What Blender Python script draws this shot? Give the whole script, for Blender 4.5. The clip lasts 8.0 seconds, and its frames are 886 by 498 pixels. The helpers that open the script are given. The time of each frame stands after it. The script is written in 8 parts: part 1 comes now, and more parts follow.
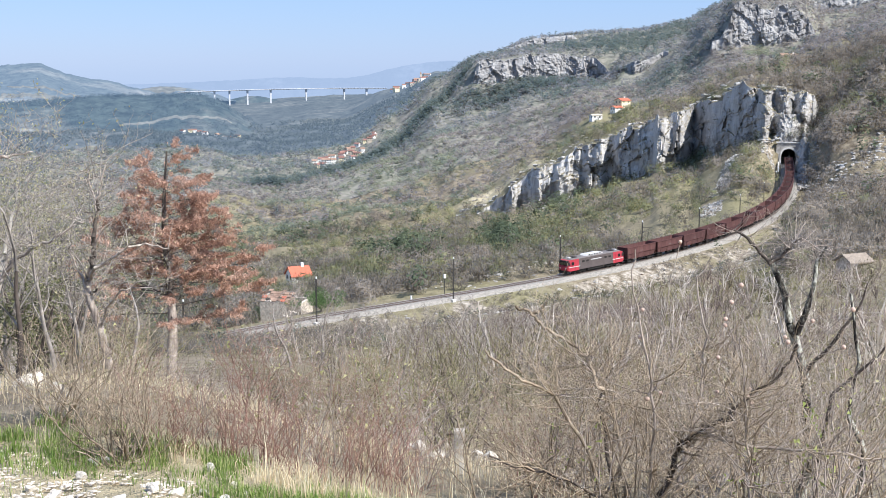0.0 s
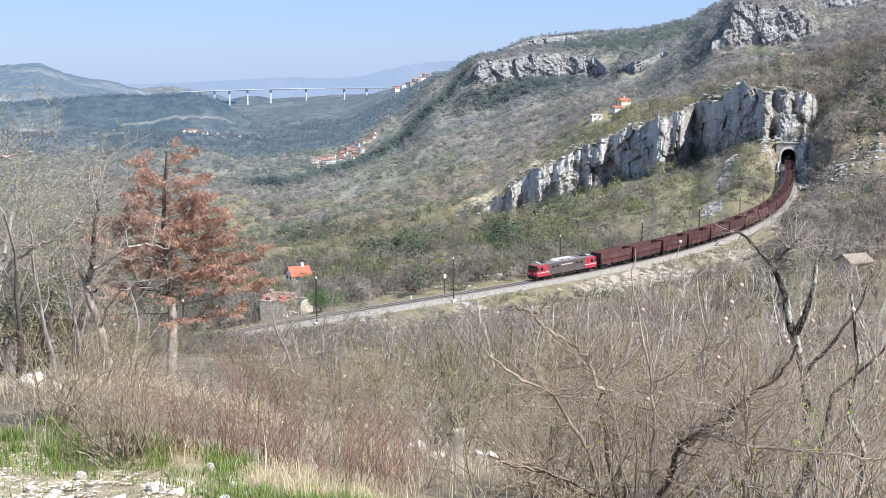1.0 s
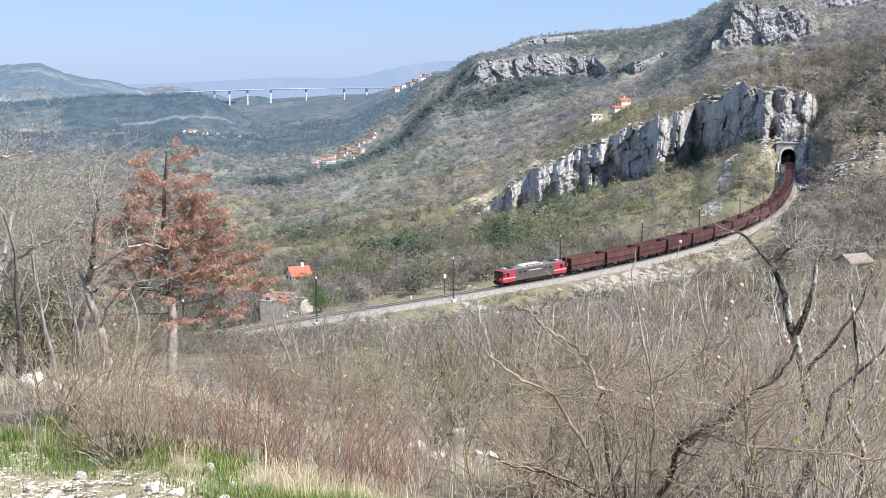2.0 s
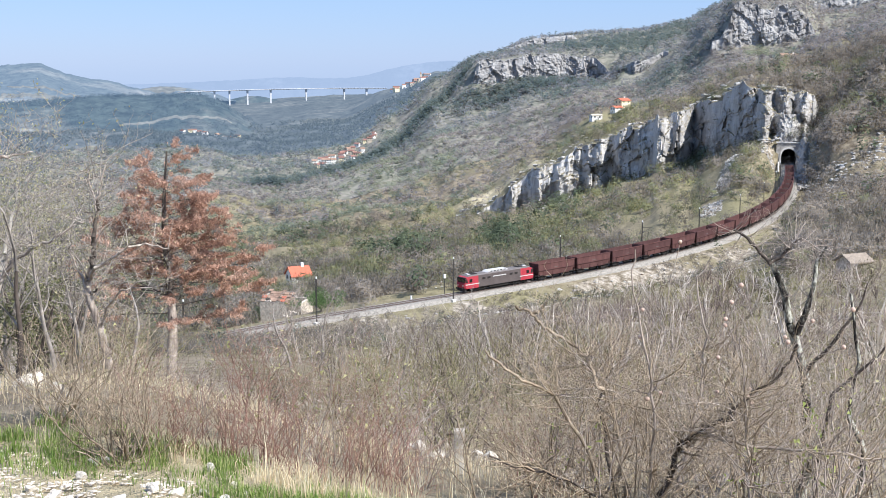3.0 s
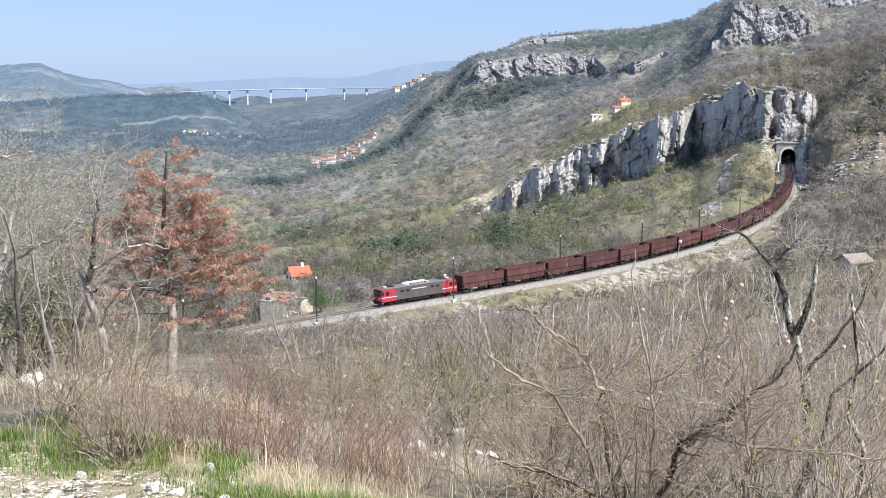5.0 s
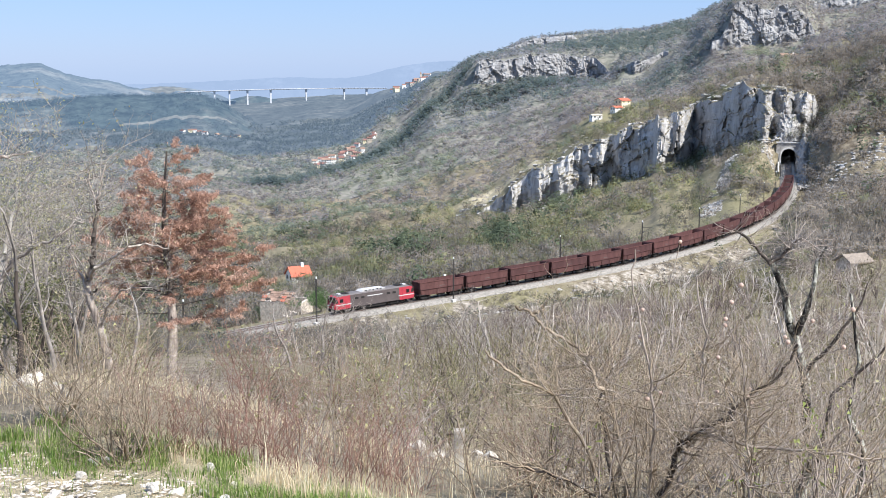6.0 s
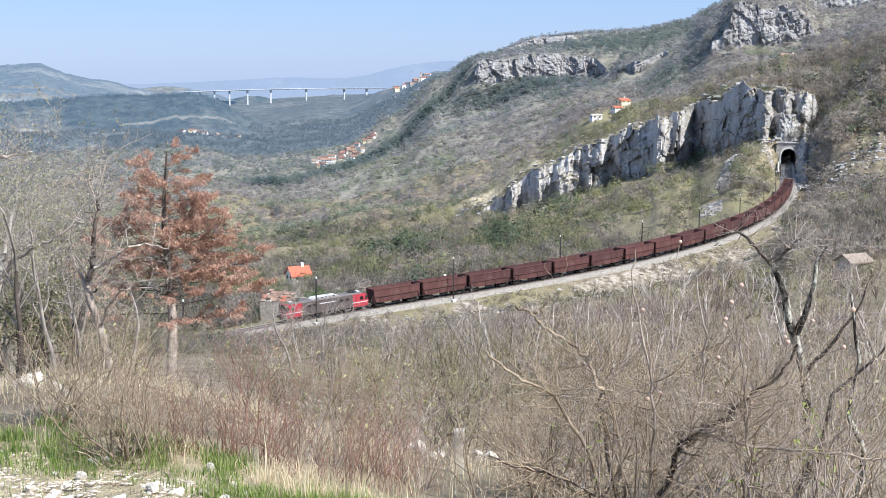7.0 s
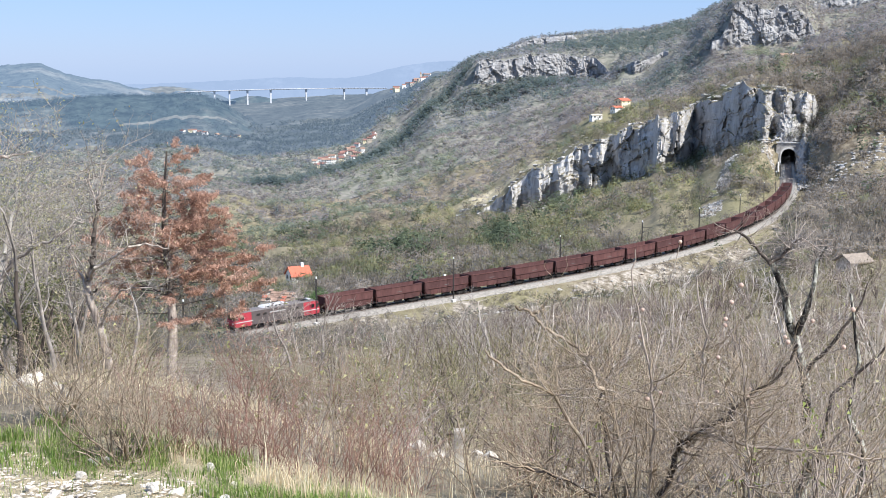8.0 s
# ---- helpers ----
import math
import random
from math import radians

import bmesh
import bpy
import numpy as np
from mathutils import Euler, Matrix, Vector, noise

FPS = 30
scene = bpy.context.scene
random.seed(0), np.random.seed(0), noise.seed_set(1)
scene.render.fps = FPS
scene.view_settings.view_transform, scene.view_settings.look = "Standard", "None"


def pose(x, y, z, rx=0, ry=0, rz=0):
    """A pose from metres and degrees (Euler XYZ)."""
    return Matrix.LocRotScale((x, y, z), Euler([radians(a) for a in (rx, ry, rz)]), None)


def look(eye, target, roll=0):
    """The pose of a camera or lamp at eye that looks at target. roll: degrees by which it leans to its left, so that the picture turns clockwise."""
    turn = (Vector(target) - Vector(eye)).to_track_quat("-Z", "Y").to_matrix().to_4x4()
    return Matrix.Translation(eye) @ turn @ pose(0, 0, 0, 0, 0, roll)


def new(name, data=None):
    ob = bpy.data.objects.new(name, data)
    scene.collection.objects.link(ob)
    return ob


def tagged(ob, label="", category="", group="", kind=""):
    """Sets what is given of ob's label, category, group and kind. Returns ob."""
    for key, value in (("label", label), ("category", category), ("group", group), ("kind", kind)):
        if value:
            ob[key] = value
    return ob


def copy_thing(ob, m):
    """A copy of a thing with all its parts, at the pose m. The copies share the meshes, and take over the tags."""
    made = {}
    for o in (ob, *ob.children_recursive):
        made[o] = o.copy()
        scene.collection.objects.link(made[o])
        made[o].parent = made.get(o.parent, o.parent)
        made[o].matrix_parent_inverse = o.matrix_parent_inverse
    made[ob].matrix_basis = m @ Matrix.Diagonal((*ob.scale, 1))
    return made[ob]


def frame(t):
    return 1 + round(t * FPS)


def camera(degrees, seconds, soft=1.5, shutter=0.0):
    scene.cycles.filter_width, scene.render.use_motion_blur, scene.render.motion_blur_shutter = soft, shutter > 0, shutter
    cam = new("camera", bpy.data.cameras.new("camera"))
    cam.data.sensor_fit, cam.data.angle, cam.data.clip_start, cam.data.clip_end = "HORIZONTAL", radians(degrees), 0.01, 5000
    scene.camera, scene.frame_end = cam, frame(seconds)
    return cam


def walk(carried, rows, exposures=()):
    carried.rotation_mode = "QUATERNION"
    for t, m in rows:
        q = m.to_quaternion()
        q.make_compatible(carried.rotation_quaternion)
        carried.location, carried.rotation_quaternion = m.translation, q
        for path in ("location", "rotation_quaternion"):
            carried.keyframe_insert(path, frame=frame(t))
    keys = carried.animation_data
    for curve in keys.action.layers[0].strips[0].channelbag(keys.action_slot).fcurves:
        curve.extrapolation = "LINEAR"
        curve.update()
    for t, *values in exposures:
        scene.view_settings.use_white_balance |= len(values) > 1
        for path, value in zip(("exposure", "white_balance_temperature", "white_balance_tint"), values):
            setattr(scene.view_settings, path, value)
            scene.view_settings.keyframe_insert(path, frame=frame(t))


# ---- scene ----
cam = camera(38.0, 8.0, soft=0.84, shutter=0.5)
PATH = [(0.0, pose(0, 0, 0, 81.73, 0, 0)), (8.0, pose(0, 0, 0, 81.73, 0, 0))]
walk(cam, PATH, exposures=[(0.0, 0.74, 5950, 10.5), (8.0, 0.74, 5950, 10.5)])

# ---- daylight ----
SUN_TO = Vector((0.77, -0.64, 0.0)).normalized() * math.cos(radians(50)) + Vector((0, 0, math.sin(radians(50))))
world = bpy.data.worlds.new("world")
scene.world = world
world.use_nodes = True
wn, wl = world.node_tree.nodes, world.node_tree.links
sky = wn.new("ShaderNodeTexSky")
sky.sky_type = "NISHITA"
sky.sun_disc = False
sky.sun_elevation = radians(50)
sky.sun_rotation = math.atan2(SUN_TO.x, SUN_TO.y)
sky.altitude = 300
sky.air_density, sky.dust_density, sky.ozone_density = 1.0, 0.2, 4.0
haze = wn.new("ShaderNodeMix")
haze.data_type = "RGBA"
haze.inputs[0].default_value = 0.62
haze.inputs[7].default_value = (2.95, 4.45, 7.7, 1)
wn["Background"].inputs["Strength"].default_value = 0.074
wl.new(sky.outputs[0], haze.inputs[6])
wl.new(haze.outputs[2], wn["Background"].inputs["Color"])
sun = new("sun", bpy.data.lights.new("sun", "SUN"))
sun.data.energy, sun.data.angle, sun.data.color = 5.0, radians(0.53), (1.0, 0.94, 0.85)
sun.matrix_world = look(SUN_TO * 50, (0, 0, 0))

# ---- materials ----
def mat(name, rough=0.8, metal=0.0, spec=0.3):
    """A node material: (material, nodes, links, principled)."""
    m = bpy.data.materials.new(name)
    m.use_nodes = True
    b = m.node_tree.nodes["Principled BSDF"]
    b.inputs["Roughness"].default_value = rough
    b.inputs["Metallic"].default_value = metal
    b.inputs["Specular IOR Level"].default_value = spec
    return m, m.node_tree.nodes, m.node_tree.links, b


def noise_of(n, l, scale, detail=4.0, rough=0.6, coord="Object", stretch=None):
    tc = n.new("ShaderNodeTexCoord")
    out = tc.outputs[coord]
    if stretch:
        mp = n.new("ShaderNodeMapping")
        mp.inputs["Scale"].default_value = stretch
        l.new(out, mp.inputs["Vector"])
        out = mp.outputs[0]
    t = n.new("ShaderNodeTexNoise")
    t.inputs["Scale"].default_value = scale
    t.inputs["Detail"].default_value = detail
    t.inputs["Roughness"].default_value = rough
    l.new(out, t.inputs["Vector"])
    return t.outputs["Fac"]


def ramp(n, l, fac, stops):
    r = n.new("ShaderNodeValToRGB")
    e = r.color_ramp.elements
    while len(e) < len(stops):
        e.new(0.5)
    for el, (p, c) in zip(e, stops):
        el.position, el.color = p, (*c, 1) if len(c) == 3 else c
    l.new(fac, r.inputs["Fac"])
    return r.outputs["Color"]


def mixc(n, l, fac, a, b, mode="MIX"):
    m = n.new("ShaderNodeMix")
    m.data_type, m.blend_type = "RGBA", mode
    for sock, v in ((m.inputs[0], fac), (m.inputs[6], a), (m.inputs[7], b)):
        if isinstance(v, (int, float)):
            sock.default_value = v
        elif isinstance(v, tuple):
            sock.default_value = (*v, 1)
        else:
            l.new(v, sock)
    return m.outputs[2]


def bump(n, l, b, h, strength=0.4, dist=0.05):
    k = n.new("ShaderNodeBump")
    k.inputs["Strength"].default_value = strength
    k.inputs["Distance"].default_value = dist
    l.new(h, k.inputs["Height"])
    l.new(k.outputs[0], b.inputs["Normal"])


def plain(name, col, rough=0.7, metal=0.0, vary=0.25, scale=3.0, spec=0.3, grain=0.0, rnd=0.0):
    """One colour with a broad and a fine variation and, where rnd is given, a tone of its own for each object."""
    m, n, l, b = mat(name, rough, metal, spec)
    lo = tuple(c * (1 - vary) for c in col)
    hi = tuple(min(1, c * (1 + vary)) for c in col)
    c = ramp(n, l, noise_of(n, l, scale, 6, 0.65), [(0.3, lo), (0.7, hi)])
    if rnd:
        oi = n.new("ShaderNodeObjectInfo")
        c = mixc(n, l, 1.0, c, ramp(n, l, oi.outputs["Random"], [(0, (1 - rnd,) * 3), (1, (1 + rnd * 0.3,) * 3)]), "MULTIPLY")
    l.new(c, b.inputs["Base Color"])
    if grain:
        bump(n, l, b, noise_of(n, l, scale * 12, 4), grain, 0.02)
    return m


def twig_mat(name, stops, rough=0.85, island=0.3, through_=0.42, loose=0.0):
    """Twigs and leaves in one mesh: a tone for each bush and for each piece; loose is the share of gaps between fine twigs."""
    m, n, l, b = mat(name, rough, 0, 0.15)
    at = n.new("ShaderNodeAttribute")
    at.attribute_name = "tone"
    c = ramp(n, l, at.outputs["Fac"], stops)
    g = n.new("ShaderNodeNewGeometry")
    c = mixc(n, l, 1.0, c, ramp(n, l, g.outputs["Random Per Island"], [(0, (1 - island,) * 3), (1, (1 + island * 0.5,) * 3)]), "MULTIPLY")
    l.new(c, b.inputs["Base Color"])
    # light comes through the thin pieces
    tr = n.new("ShaderNodeBsdfTranslucent")
    l.new(c, tr.inputs["Color"])
    mx = n.new("ShaderNodeMixShader")
    mx.inputs[0].default_value = through_
    l.new(b.outputs[0], mx.inputs[1])
    l.new(tr.outputs[0], mx.inputs[2])
    if loose:
        gap = n.new("ShaderNodeBsdfTransparent")
        m2 = n.new("ShaderNodeMixShader")
        gap_share = n.new("ShaderNodeAttribute")
        gap_share.attribute_name = "gap"
        share = n.new("ShaderNodeMath")
        share.operation = "MULTIPLY"
        share.inputs[1].default_value = loose
        l.new(gap_share.outputs["Fac"], share.inputs[0])
        l.new(share.outputs[0], m2.inputs[0])
        l.new(mx.outputs[0], m2.inputs[1])
        l.new(gap.outputs[0], m2.inputs[2])
        mx = m2
    l.new(mx.outputs[0], n["Material Output"].inputs["Surface"])
    return m


def rock_mat(name, tint=(1, 1, 1), scale=0.25, soil=True):
    m, n, l, b = mat(name, 0.9, 0, 0.2)
    big = ramp(n, l, noise_of(n, l, scale * 0.35, 5, 0.6, stretch=(1, 1, 0.6)), [(0.34, (0.36, 0.345, 0.325)), (0.46, (0.54, 0.52, 0.495)), (0.62, (0.70, 0.68, 0.65))])
    stain = ramp(n, l, noise_of(n, l, scale, 6, 0.7, stretch=(1.2, 1.2, 0.45)), [(0.36, (0.58, 0.58, 0.59)), (0.50, (1, 1, 1))])
    c = mixc(n, l, 0.8, big, stain, "MULTIPLY")
    rust = ramp(n, l, noise_of(n, l, scale * 0.5, 4, 0.6, stretch=(1, 1, 0.4)), [(0.62, (0, 0, 0)), (0.74, (1, 1, 1))])
    c = mixc(n, l, rust, c, (0.46, 0.35, 0.25))
    c = mixc(n, l, 1.0, c, tint, "MULTIPLY")
    # grass and soil caught on the ledges
    g = n.new("ShaderNodeNewGeometry")
    sp = n.new("ShaderNodeSeparateXYZ")
    l.new(g.outputs["True Normal"], sp.inputs[0])
    led = n.new("ShaderNodeMath")
    led.operation = "MULTIPLY_ADD"
    l.new(noise_of(n, l, scale * 1.5, 4), led.inputs[0])
    led.inputs[1].default_value = 0.5
    l.new(sp.outputs["Z"], led.inputs[2])
    if soil:
        c = mixc(n, l, ramp(n, l, led.outputs[0], [(0.90, (0, 0, 0)), (1.0, (1, 1, 1))]), c, (0.2, 0.175, 0.11))
    l.new(c, b.inputs["Base Color"])
    bump(n, l, b, noise_of(n, l, scale * 3, 9, 0.78, stretch=(1.2, 1.2, 0.45)), 0.8, 0.8)
    return m


def ground_mat(name="hillside_ground", grey=0.0):
    m, n, l, b = mat(name, 0.95, 0, 0.1)
    litter = ramp(n, l, noise_of(n, l, 0.35, 8, 0.7), [(0.36, (0.12, 0.095, 0.065)), (0.5, (0.225, 0.185, 0.13)), (0.64, (0.34, 0.29, 0.205))])
    olive = ramp(n, l, noise_of(n, l, 0.5, 6, 0.7), [(0.35, (0.16, 0.145, 0.08)), (0.7, (0.28, 0.25, 0.145))])
    straw = ramp(n, l, noise_of(n, l, 0.12, 8, 0.75), [(0.3, (0.31, 0.26, 0.16)), (0.7, (0.54, 0.47, 0.32))])
    c = mixc(n, l, ramp(n, l, noise_of(n, l, 0.013, 5, 0.6), [(0.42, (0, 0, 0)), (0.62, (1, 1, 1))]), litter, olive)
    at = n.new("ShaderNodeAttribute")
    at.attribute_name = "meadow"
    mm = n.new("ShaderNodeMath")
    mm.operation = "MULTIPLY_ADD"
    l.new(noise_of(n, l, 0.06, 6, 0.7), mm.inputs[0])
    mm.inputs[1].default_value = 0.7
    l.new(at.outputs["Fac"], mm.inputs[2])
    c = mixc(n, l, ramp(n, l, mm.outputs[0], [(0.75, (0, 0, 0)), (1.0, (1, 1, 1))]), c, straw)
    at2 = n.new("ShaderNodeAttribute")
    at2.attribute_name = "lush"
    green = ramp(n, l, noise_of(n, l, 0.3, 5), [(0.3, (0.09, 0.15, 0.03)), (0.7, (0.17, 0.24, 0.06))])
    mg = n.new("ShaderNodeMath")
    mg.operation = "MULTIPLY_ADD"
    l.new(noise_of(n, l, 0.8, 6, 0.7), mg.inputs[0])
    mg.inputs[1].default_value = 0.6
    l.new(at2.outputs["Fac"], mg.inputs[2])
    c = mixc(n, l, ramp(n, l, mg.outputs[0], [(0.7, (0, 0, 0)), (0.95, (1, 1, 1))]), c, green)
    at3 = n.new("ShaderNodeAttribute")
    at3.attribute_name = "stone"
    ms = n.new("ShaderNodeMath")
    ms.operation = "MULTIPLY_ADD"
    l.new(noise_of(n, l, 0.45, 8, 0.75), ms.inputs[0])
    ms.inputs[1].default_value = 1.0
    l.new(at3.outputs["Fac"], ms.inputs[2])
    stone = ramp(n, l, noise_of(n, l, 0.55, 9, 0.78), [(0.43, (0.14, 0.115, 0.08)), (0.50, (0.27, 0.23, 0.175)), (0.58, (0.46, 0.41, 0.34))])
    c = mixc(n, l, ramp(n, l, ms.outputs[0], [(0.95, (0, 0, 0)), (1.12, (1, 1, 1))]), c, stone)
    # grey mixes distance haze into the ground's own colour
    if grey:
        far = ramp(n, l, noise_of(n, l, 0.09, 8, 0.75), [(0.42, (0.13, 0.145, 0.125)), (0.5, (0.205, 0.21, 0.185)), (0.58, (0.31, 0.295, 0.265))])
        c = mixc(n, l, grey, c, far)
    l.new(c, b.inputs["Base Color"])
    bump(n, l, b, noise_of(n, l, 0.6, 8, 0.75), 0.7, 0.6)
    return m


M_GROUND = ground_mat()
M_GROUND_HAZE = ground_mat("hazed_far_ground", 0.65)
M_ROCK = rock_mat("limestone", (0.79, 0.785, 0.78))
M_ROCK_SMALL = rock_mat("limestone_blocks", (0.82, 0.81, 0.79), 0.8, False)
M_ROCK_FAR = rock_mat("weathered_limestone", (0.57, 0.57, 0.575), 0.2, False)
M_BARE = twig_mat("bare_twigs", [(0.0, (0.105, 0.08, 0.067)), (0.3, (0.22, 0.172, 0.135)), (0.5, (0.19, 0.148, 0.138)), (0.75, (0.265, 0.212, 0.193)), (1.0, (0.54, 0.48, 0.42))], island=0.45, through_=0.1)
M_SCRUB = twig_mat("scrub_twigs", [(0.0, (0.165, 0.145, 0.12)), (0.5, (0.25, 0.22, 0.185)), (1.0, (0.36, 0.315, 0.265))], island=0.1, loose=0.46)
M_SCRUB_BUD = twig_mat("greening_scrub", [(0.0, (0.13, 0.142, 0.08)), (0.5, (0.20, 0.208, 0.115)), (1.0, (0.31, 0.305, 0.155))], island=0.1, loose=0.42)
M_BUD = twig_mat("budding_twigs", [(0.0, (0.135, 0.125, 0.065)), (0.5, (0.205, 0.19, 0.09)), (1.0, (0.33, 0.30, 0.15))], island=0.4, through_=0.2)
M_DARK = twig_mat("evergreen_leaves", [(0.0, (0.085, 0.11, 0.07)), (0.6, (0.12, 0.15, 0.09)), (1.0, (0.16, 0.185, 0.11))])
# far woods: distance haze put into the base colours, paler and cooler than the scrub
M_BARE_FAR = twig_mat("hazed_leafless_woodland", [(0.0, (0.212, 0.195, 0.19)), (0.5, (0.29, 0.265, 0.256)), (1.0, (0.38, 0.345, 0.312))], island=0.08, loose=0.46)
M_BUD_FAR = twig_mat("hazed_greening_woodland", [(0.0, (0.17, 0.20, 0.152)), (0.5, (0.238, 0.265, 0.19)), (1.0, (0.32, 0.332, 0.235))], island=0.08, loose=0.42)
M_DARK_FAR = twig_mat("hazed_pine_woodland", [(0.0, (0.125, 0.162, 0.155)), (0.6, (0.155, 0.192, 0.175)), (1.0, (0.19, 0.22, 0.19))], island=0.08, through_=0.5, loose=0.25)

# the woods farther off carry more of the haze in their colour
M_BARE_HIGH = twig_mat("more_hazed_leafless_woodland", [(0.0, (0.19, 0.195, 0.20)), (0.5, (0.255, 0.26, 0.268)), (1.0, (0.345, 0.335, 0.335))], island=0.06, loose=0.46)
M_BUD_HIGH = twig_mat("more_hazed_greening_woodland", [(0.0, (0.155, 0.19, 0.17)), (0.5, (0.215, 0.25, 0.215)), (1.0, (0.30, 0.325, 0.27))], island=0.06, loose=0.42)


def haze_glow_mat(name, glow, wood, field):
    """Land in the blue distance: woods and clearings, the haze of several kilometres of air put in as glow."""
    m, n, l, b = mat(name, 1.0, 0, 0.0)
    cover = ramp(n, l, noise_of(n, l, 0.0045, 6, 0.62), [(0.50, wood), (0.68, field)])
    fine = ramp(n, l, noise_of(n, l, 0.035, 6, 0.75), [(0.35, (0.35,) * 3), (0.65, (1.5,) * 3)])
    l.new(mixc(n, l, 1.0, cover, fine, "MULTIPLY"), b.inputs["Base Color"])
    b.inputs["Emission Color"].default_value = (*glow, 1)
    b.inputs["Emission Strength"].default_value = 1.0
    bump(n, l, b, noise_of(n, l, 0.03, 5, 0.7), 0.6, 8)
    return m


# the emission colours stand in for haze, palest on the skyline
M_HAZE_GLOW = [haze_glow_mat("haze_glow_wooded_hill", (0.050, 0.079, 0.124), (0.045, 0.055, 0.045), (0.13, 0.125, 0.10)),
          haze_glow_mat("haze_glow_valley", (0.074, 0.10, 0.136), (0.055, 0.058, 0.05), (0.12, 0.115, 0.095)),
          haze_glow_mat("haze_glow_hill", (0.105, 0.152, 0.22), (0.05, 0.055, 0.045), (0.15, 0.14, 0.11)),
          haze_glow_mat("haze_glow_tree_crowns", (0.062, 0.085, 0.114), (0.05, 0.056, 0.046), (0.12, 0.115, 0.09)),
          haze_glow_mat("haze_glow_skyline", (0.25, 0.315, 0.425), (0.01, 0.01, 0.01), (0.03, 0.03, 0.03))]

# ---- meshes from arrays ----
def mesh_of(name, verts, quads=None, tris=None, material=None, smooth=False, tone=None, normals=None):
    """A mesh from numpy arrays of corners, quads and triangles."""
    me = bpy.data.meshes.new(name)
    verts = np.asarray(verts, np.float32)
    parts = [np.asarray(a, np.int32) for a in (quads, tris) if a is not None and len(a)]
    sizes = np.concatenate([np.full(len(a), a.shape[1], np.int32) for a in parts])
    loops = np.concatenate([a.ravel() for a in parts])
    me.vertices.add(len(verts))
    me.vertices.foreach_set("co", verts.ravel())
    me.loops.add(len(loops))
    me.loops.foreach_set("vertex_index", loops)
    me.polygons.add(len(sizes))
    me.polygons.foreach_set("loop_start", np.concatenate(([0], np.cumsum(sizes)[:-1])).astype(np.int32))
    me.polygons.foreach_set("loop_total", sizes)
    me.polygons.foreach_set("use_smooth", np.full(len(sizes), smooth))
    if tone is not None:
        for key, val in (tone if isinstance(tone, dict) else {"tone": tone}).items():
            a = me.attributes.new(key, "FLOAT", "POINT")
            a.data.foreach_set("value", np.asarray(val, np.float32))
    me.update(calc_edges=True)
    if normals is not None:
        me.normals_split_custom_set_from_vertices(np.asarray(normals, np.float32))
    if material:
        me.materials.append(material)
    return me


def part(name, bm, material, parent=None, label="", smooth=False):
    """A bmesh as one mesh object under a thing."""
    me = bpy.data.meshes.new(name)
    bmesh.ops.recalc_face_normals(bm, faces=bm.faces)
    bm.to_mesh(me)
    bm.free()
    me.materials.append(material)
    if smooth:
        me.polygons.foreach_set("use_smooth", np.full(len(me.polygons), True))
    ob = new(name, me)
    ob.parent = parent
    if label:
        ob["label"] = label
    return ob


def thing(name, m, label, category, group="", kind=""):
    """An empty at the base of a thing, which carries its parts."""
    ob = new(name)
    ob.matrix_world = m
    return tagged(ob, label, category, group, kind)


def box(bm, x0, x1, y0, y1, z0, z1, bevel=0.0):
    """A box between two corners, its edges rounded by bevel."""
    r = bmesh.ops.create_cube(bm, size=1, matrix=Matrix.LocRotScale(((x0 + x1) / 2, (y0 + y1) / 2, (z0 + z1) / 2), None, (x1 - x0, y1 - y0, z1 - z0)))
    if bevel:
        es = list({e for v in r["verts"] for e in v.link_edges})
        bmesh.ops.bevel(bm, geom=es, offset=bevel, segments=2, affect="EDGES", profile=0.6)
    return r["verts"]


def tube(bm, a, b, r0, r1=None, n=8):
    """A round bar from a to b."""
    a, b = Vector(a), Vector(b)
    d = b - a
    bmesh.ops.create_cone(bm, cap_ends=True, segments=n, radius1=r0, radius2=r0 if r1 is None else r1, depth=d.length,
                          matrix=Matrix.Translation((a + b) / 2) @ d.to_track_quat("Z", "Y").to_matrix().to_4x4())


def prism(bm, outline, y0, y1):
    """An outline in x and z drawn out from y0 to y1."""
    lo = [bm.verts.new((x, y0, z)) for x, z in outline]
    hi = [bm.verts.new((x, y1, z)) for x, z in outline]
    k = len(outline)
    bm.faces.new(lo)
    bm.faces.new(hi[::-1])
    for i in range(k):
        bm.faces.new((lo[i], lo[(i + 1) % k], hi[(i + 1) % k], hi[i]))


# ---- value noise on arrays ----
RNG = np.random.default_rng(7)
PERM = RNG.random((256, 256))


def vnoise(x, y, octaves=4, gain=0.5):
    x, y = np.asarray(x, float), np.asarray(y, float)
    out, amp, tot = np.zeros(np.broadcast(x, y).shape), 1.0, 0.0
    for k in range(octaves):
        fx, fy = x * 2 ** k + 17.3 * k, y * 2 ** k + 5.7 * k
        i, j = np.floor(fx).astype(int), np.floor(fy).astype(int)
        u, v = fx - i, fy - j
        u, v = u * u * (3 - 2 * u), v * v * (3 - 2 * v)
        a, b = PERM[i % 256, j % 256], PERM[(i + 1) % 256, j % 256]
        c, d = PERM[i % 256, (j + 1) % 256], PERM[(i + 1) % 256, (j + 1) % 256]
        out = out + amp * ((a * (1 - u) + b * u) * (1 - v) + (c * (1 - u) + d * u) * v)
        tot, amp = tot + amp, amp * gain
    return out / tot


def ridged(x, y, o=4):
    return 1 - np.abs(vnoise(x, y, o) * 2 - 1)


def sstep(a, b, x):
    t = np.clip((x - a) / (b - a), 0, 1)
    return t * t * (3 - 2 * t)


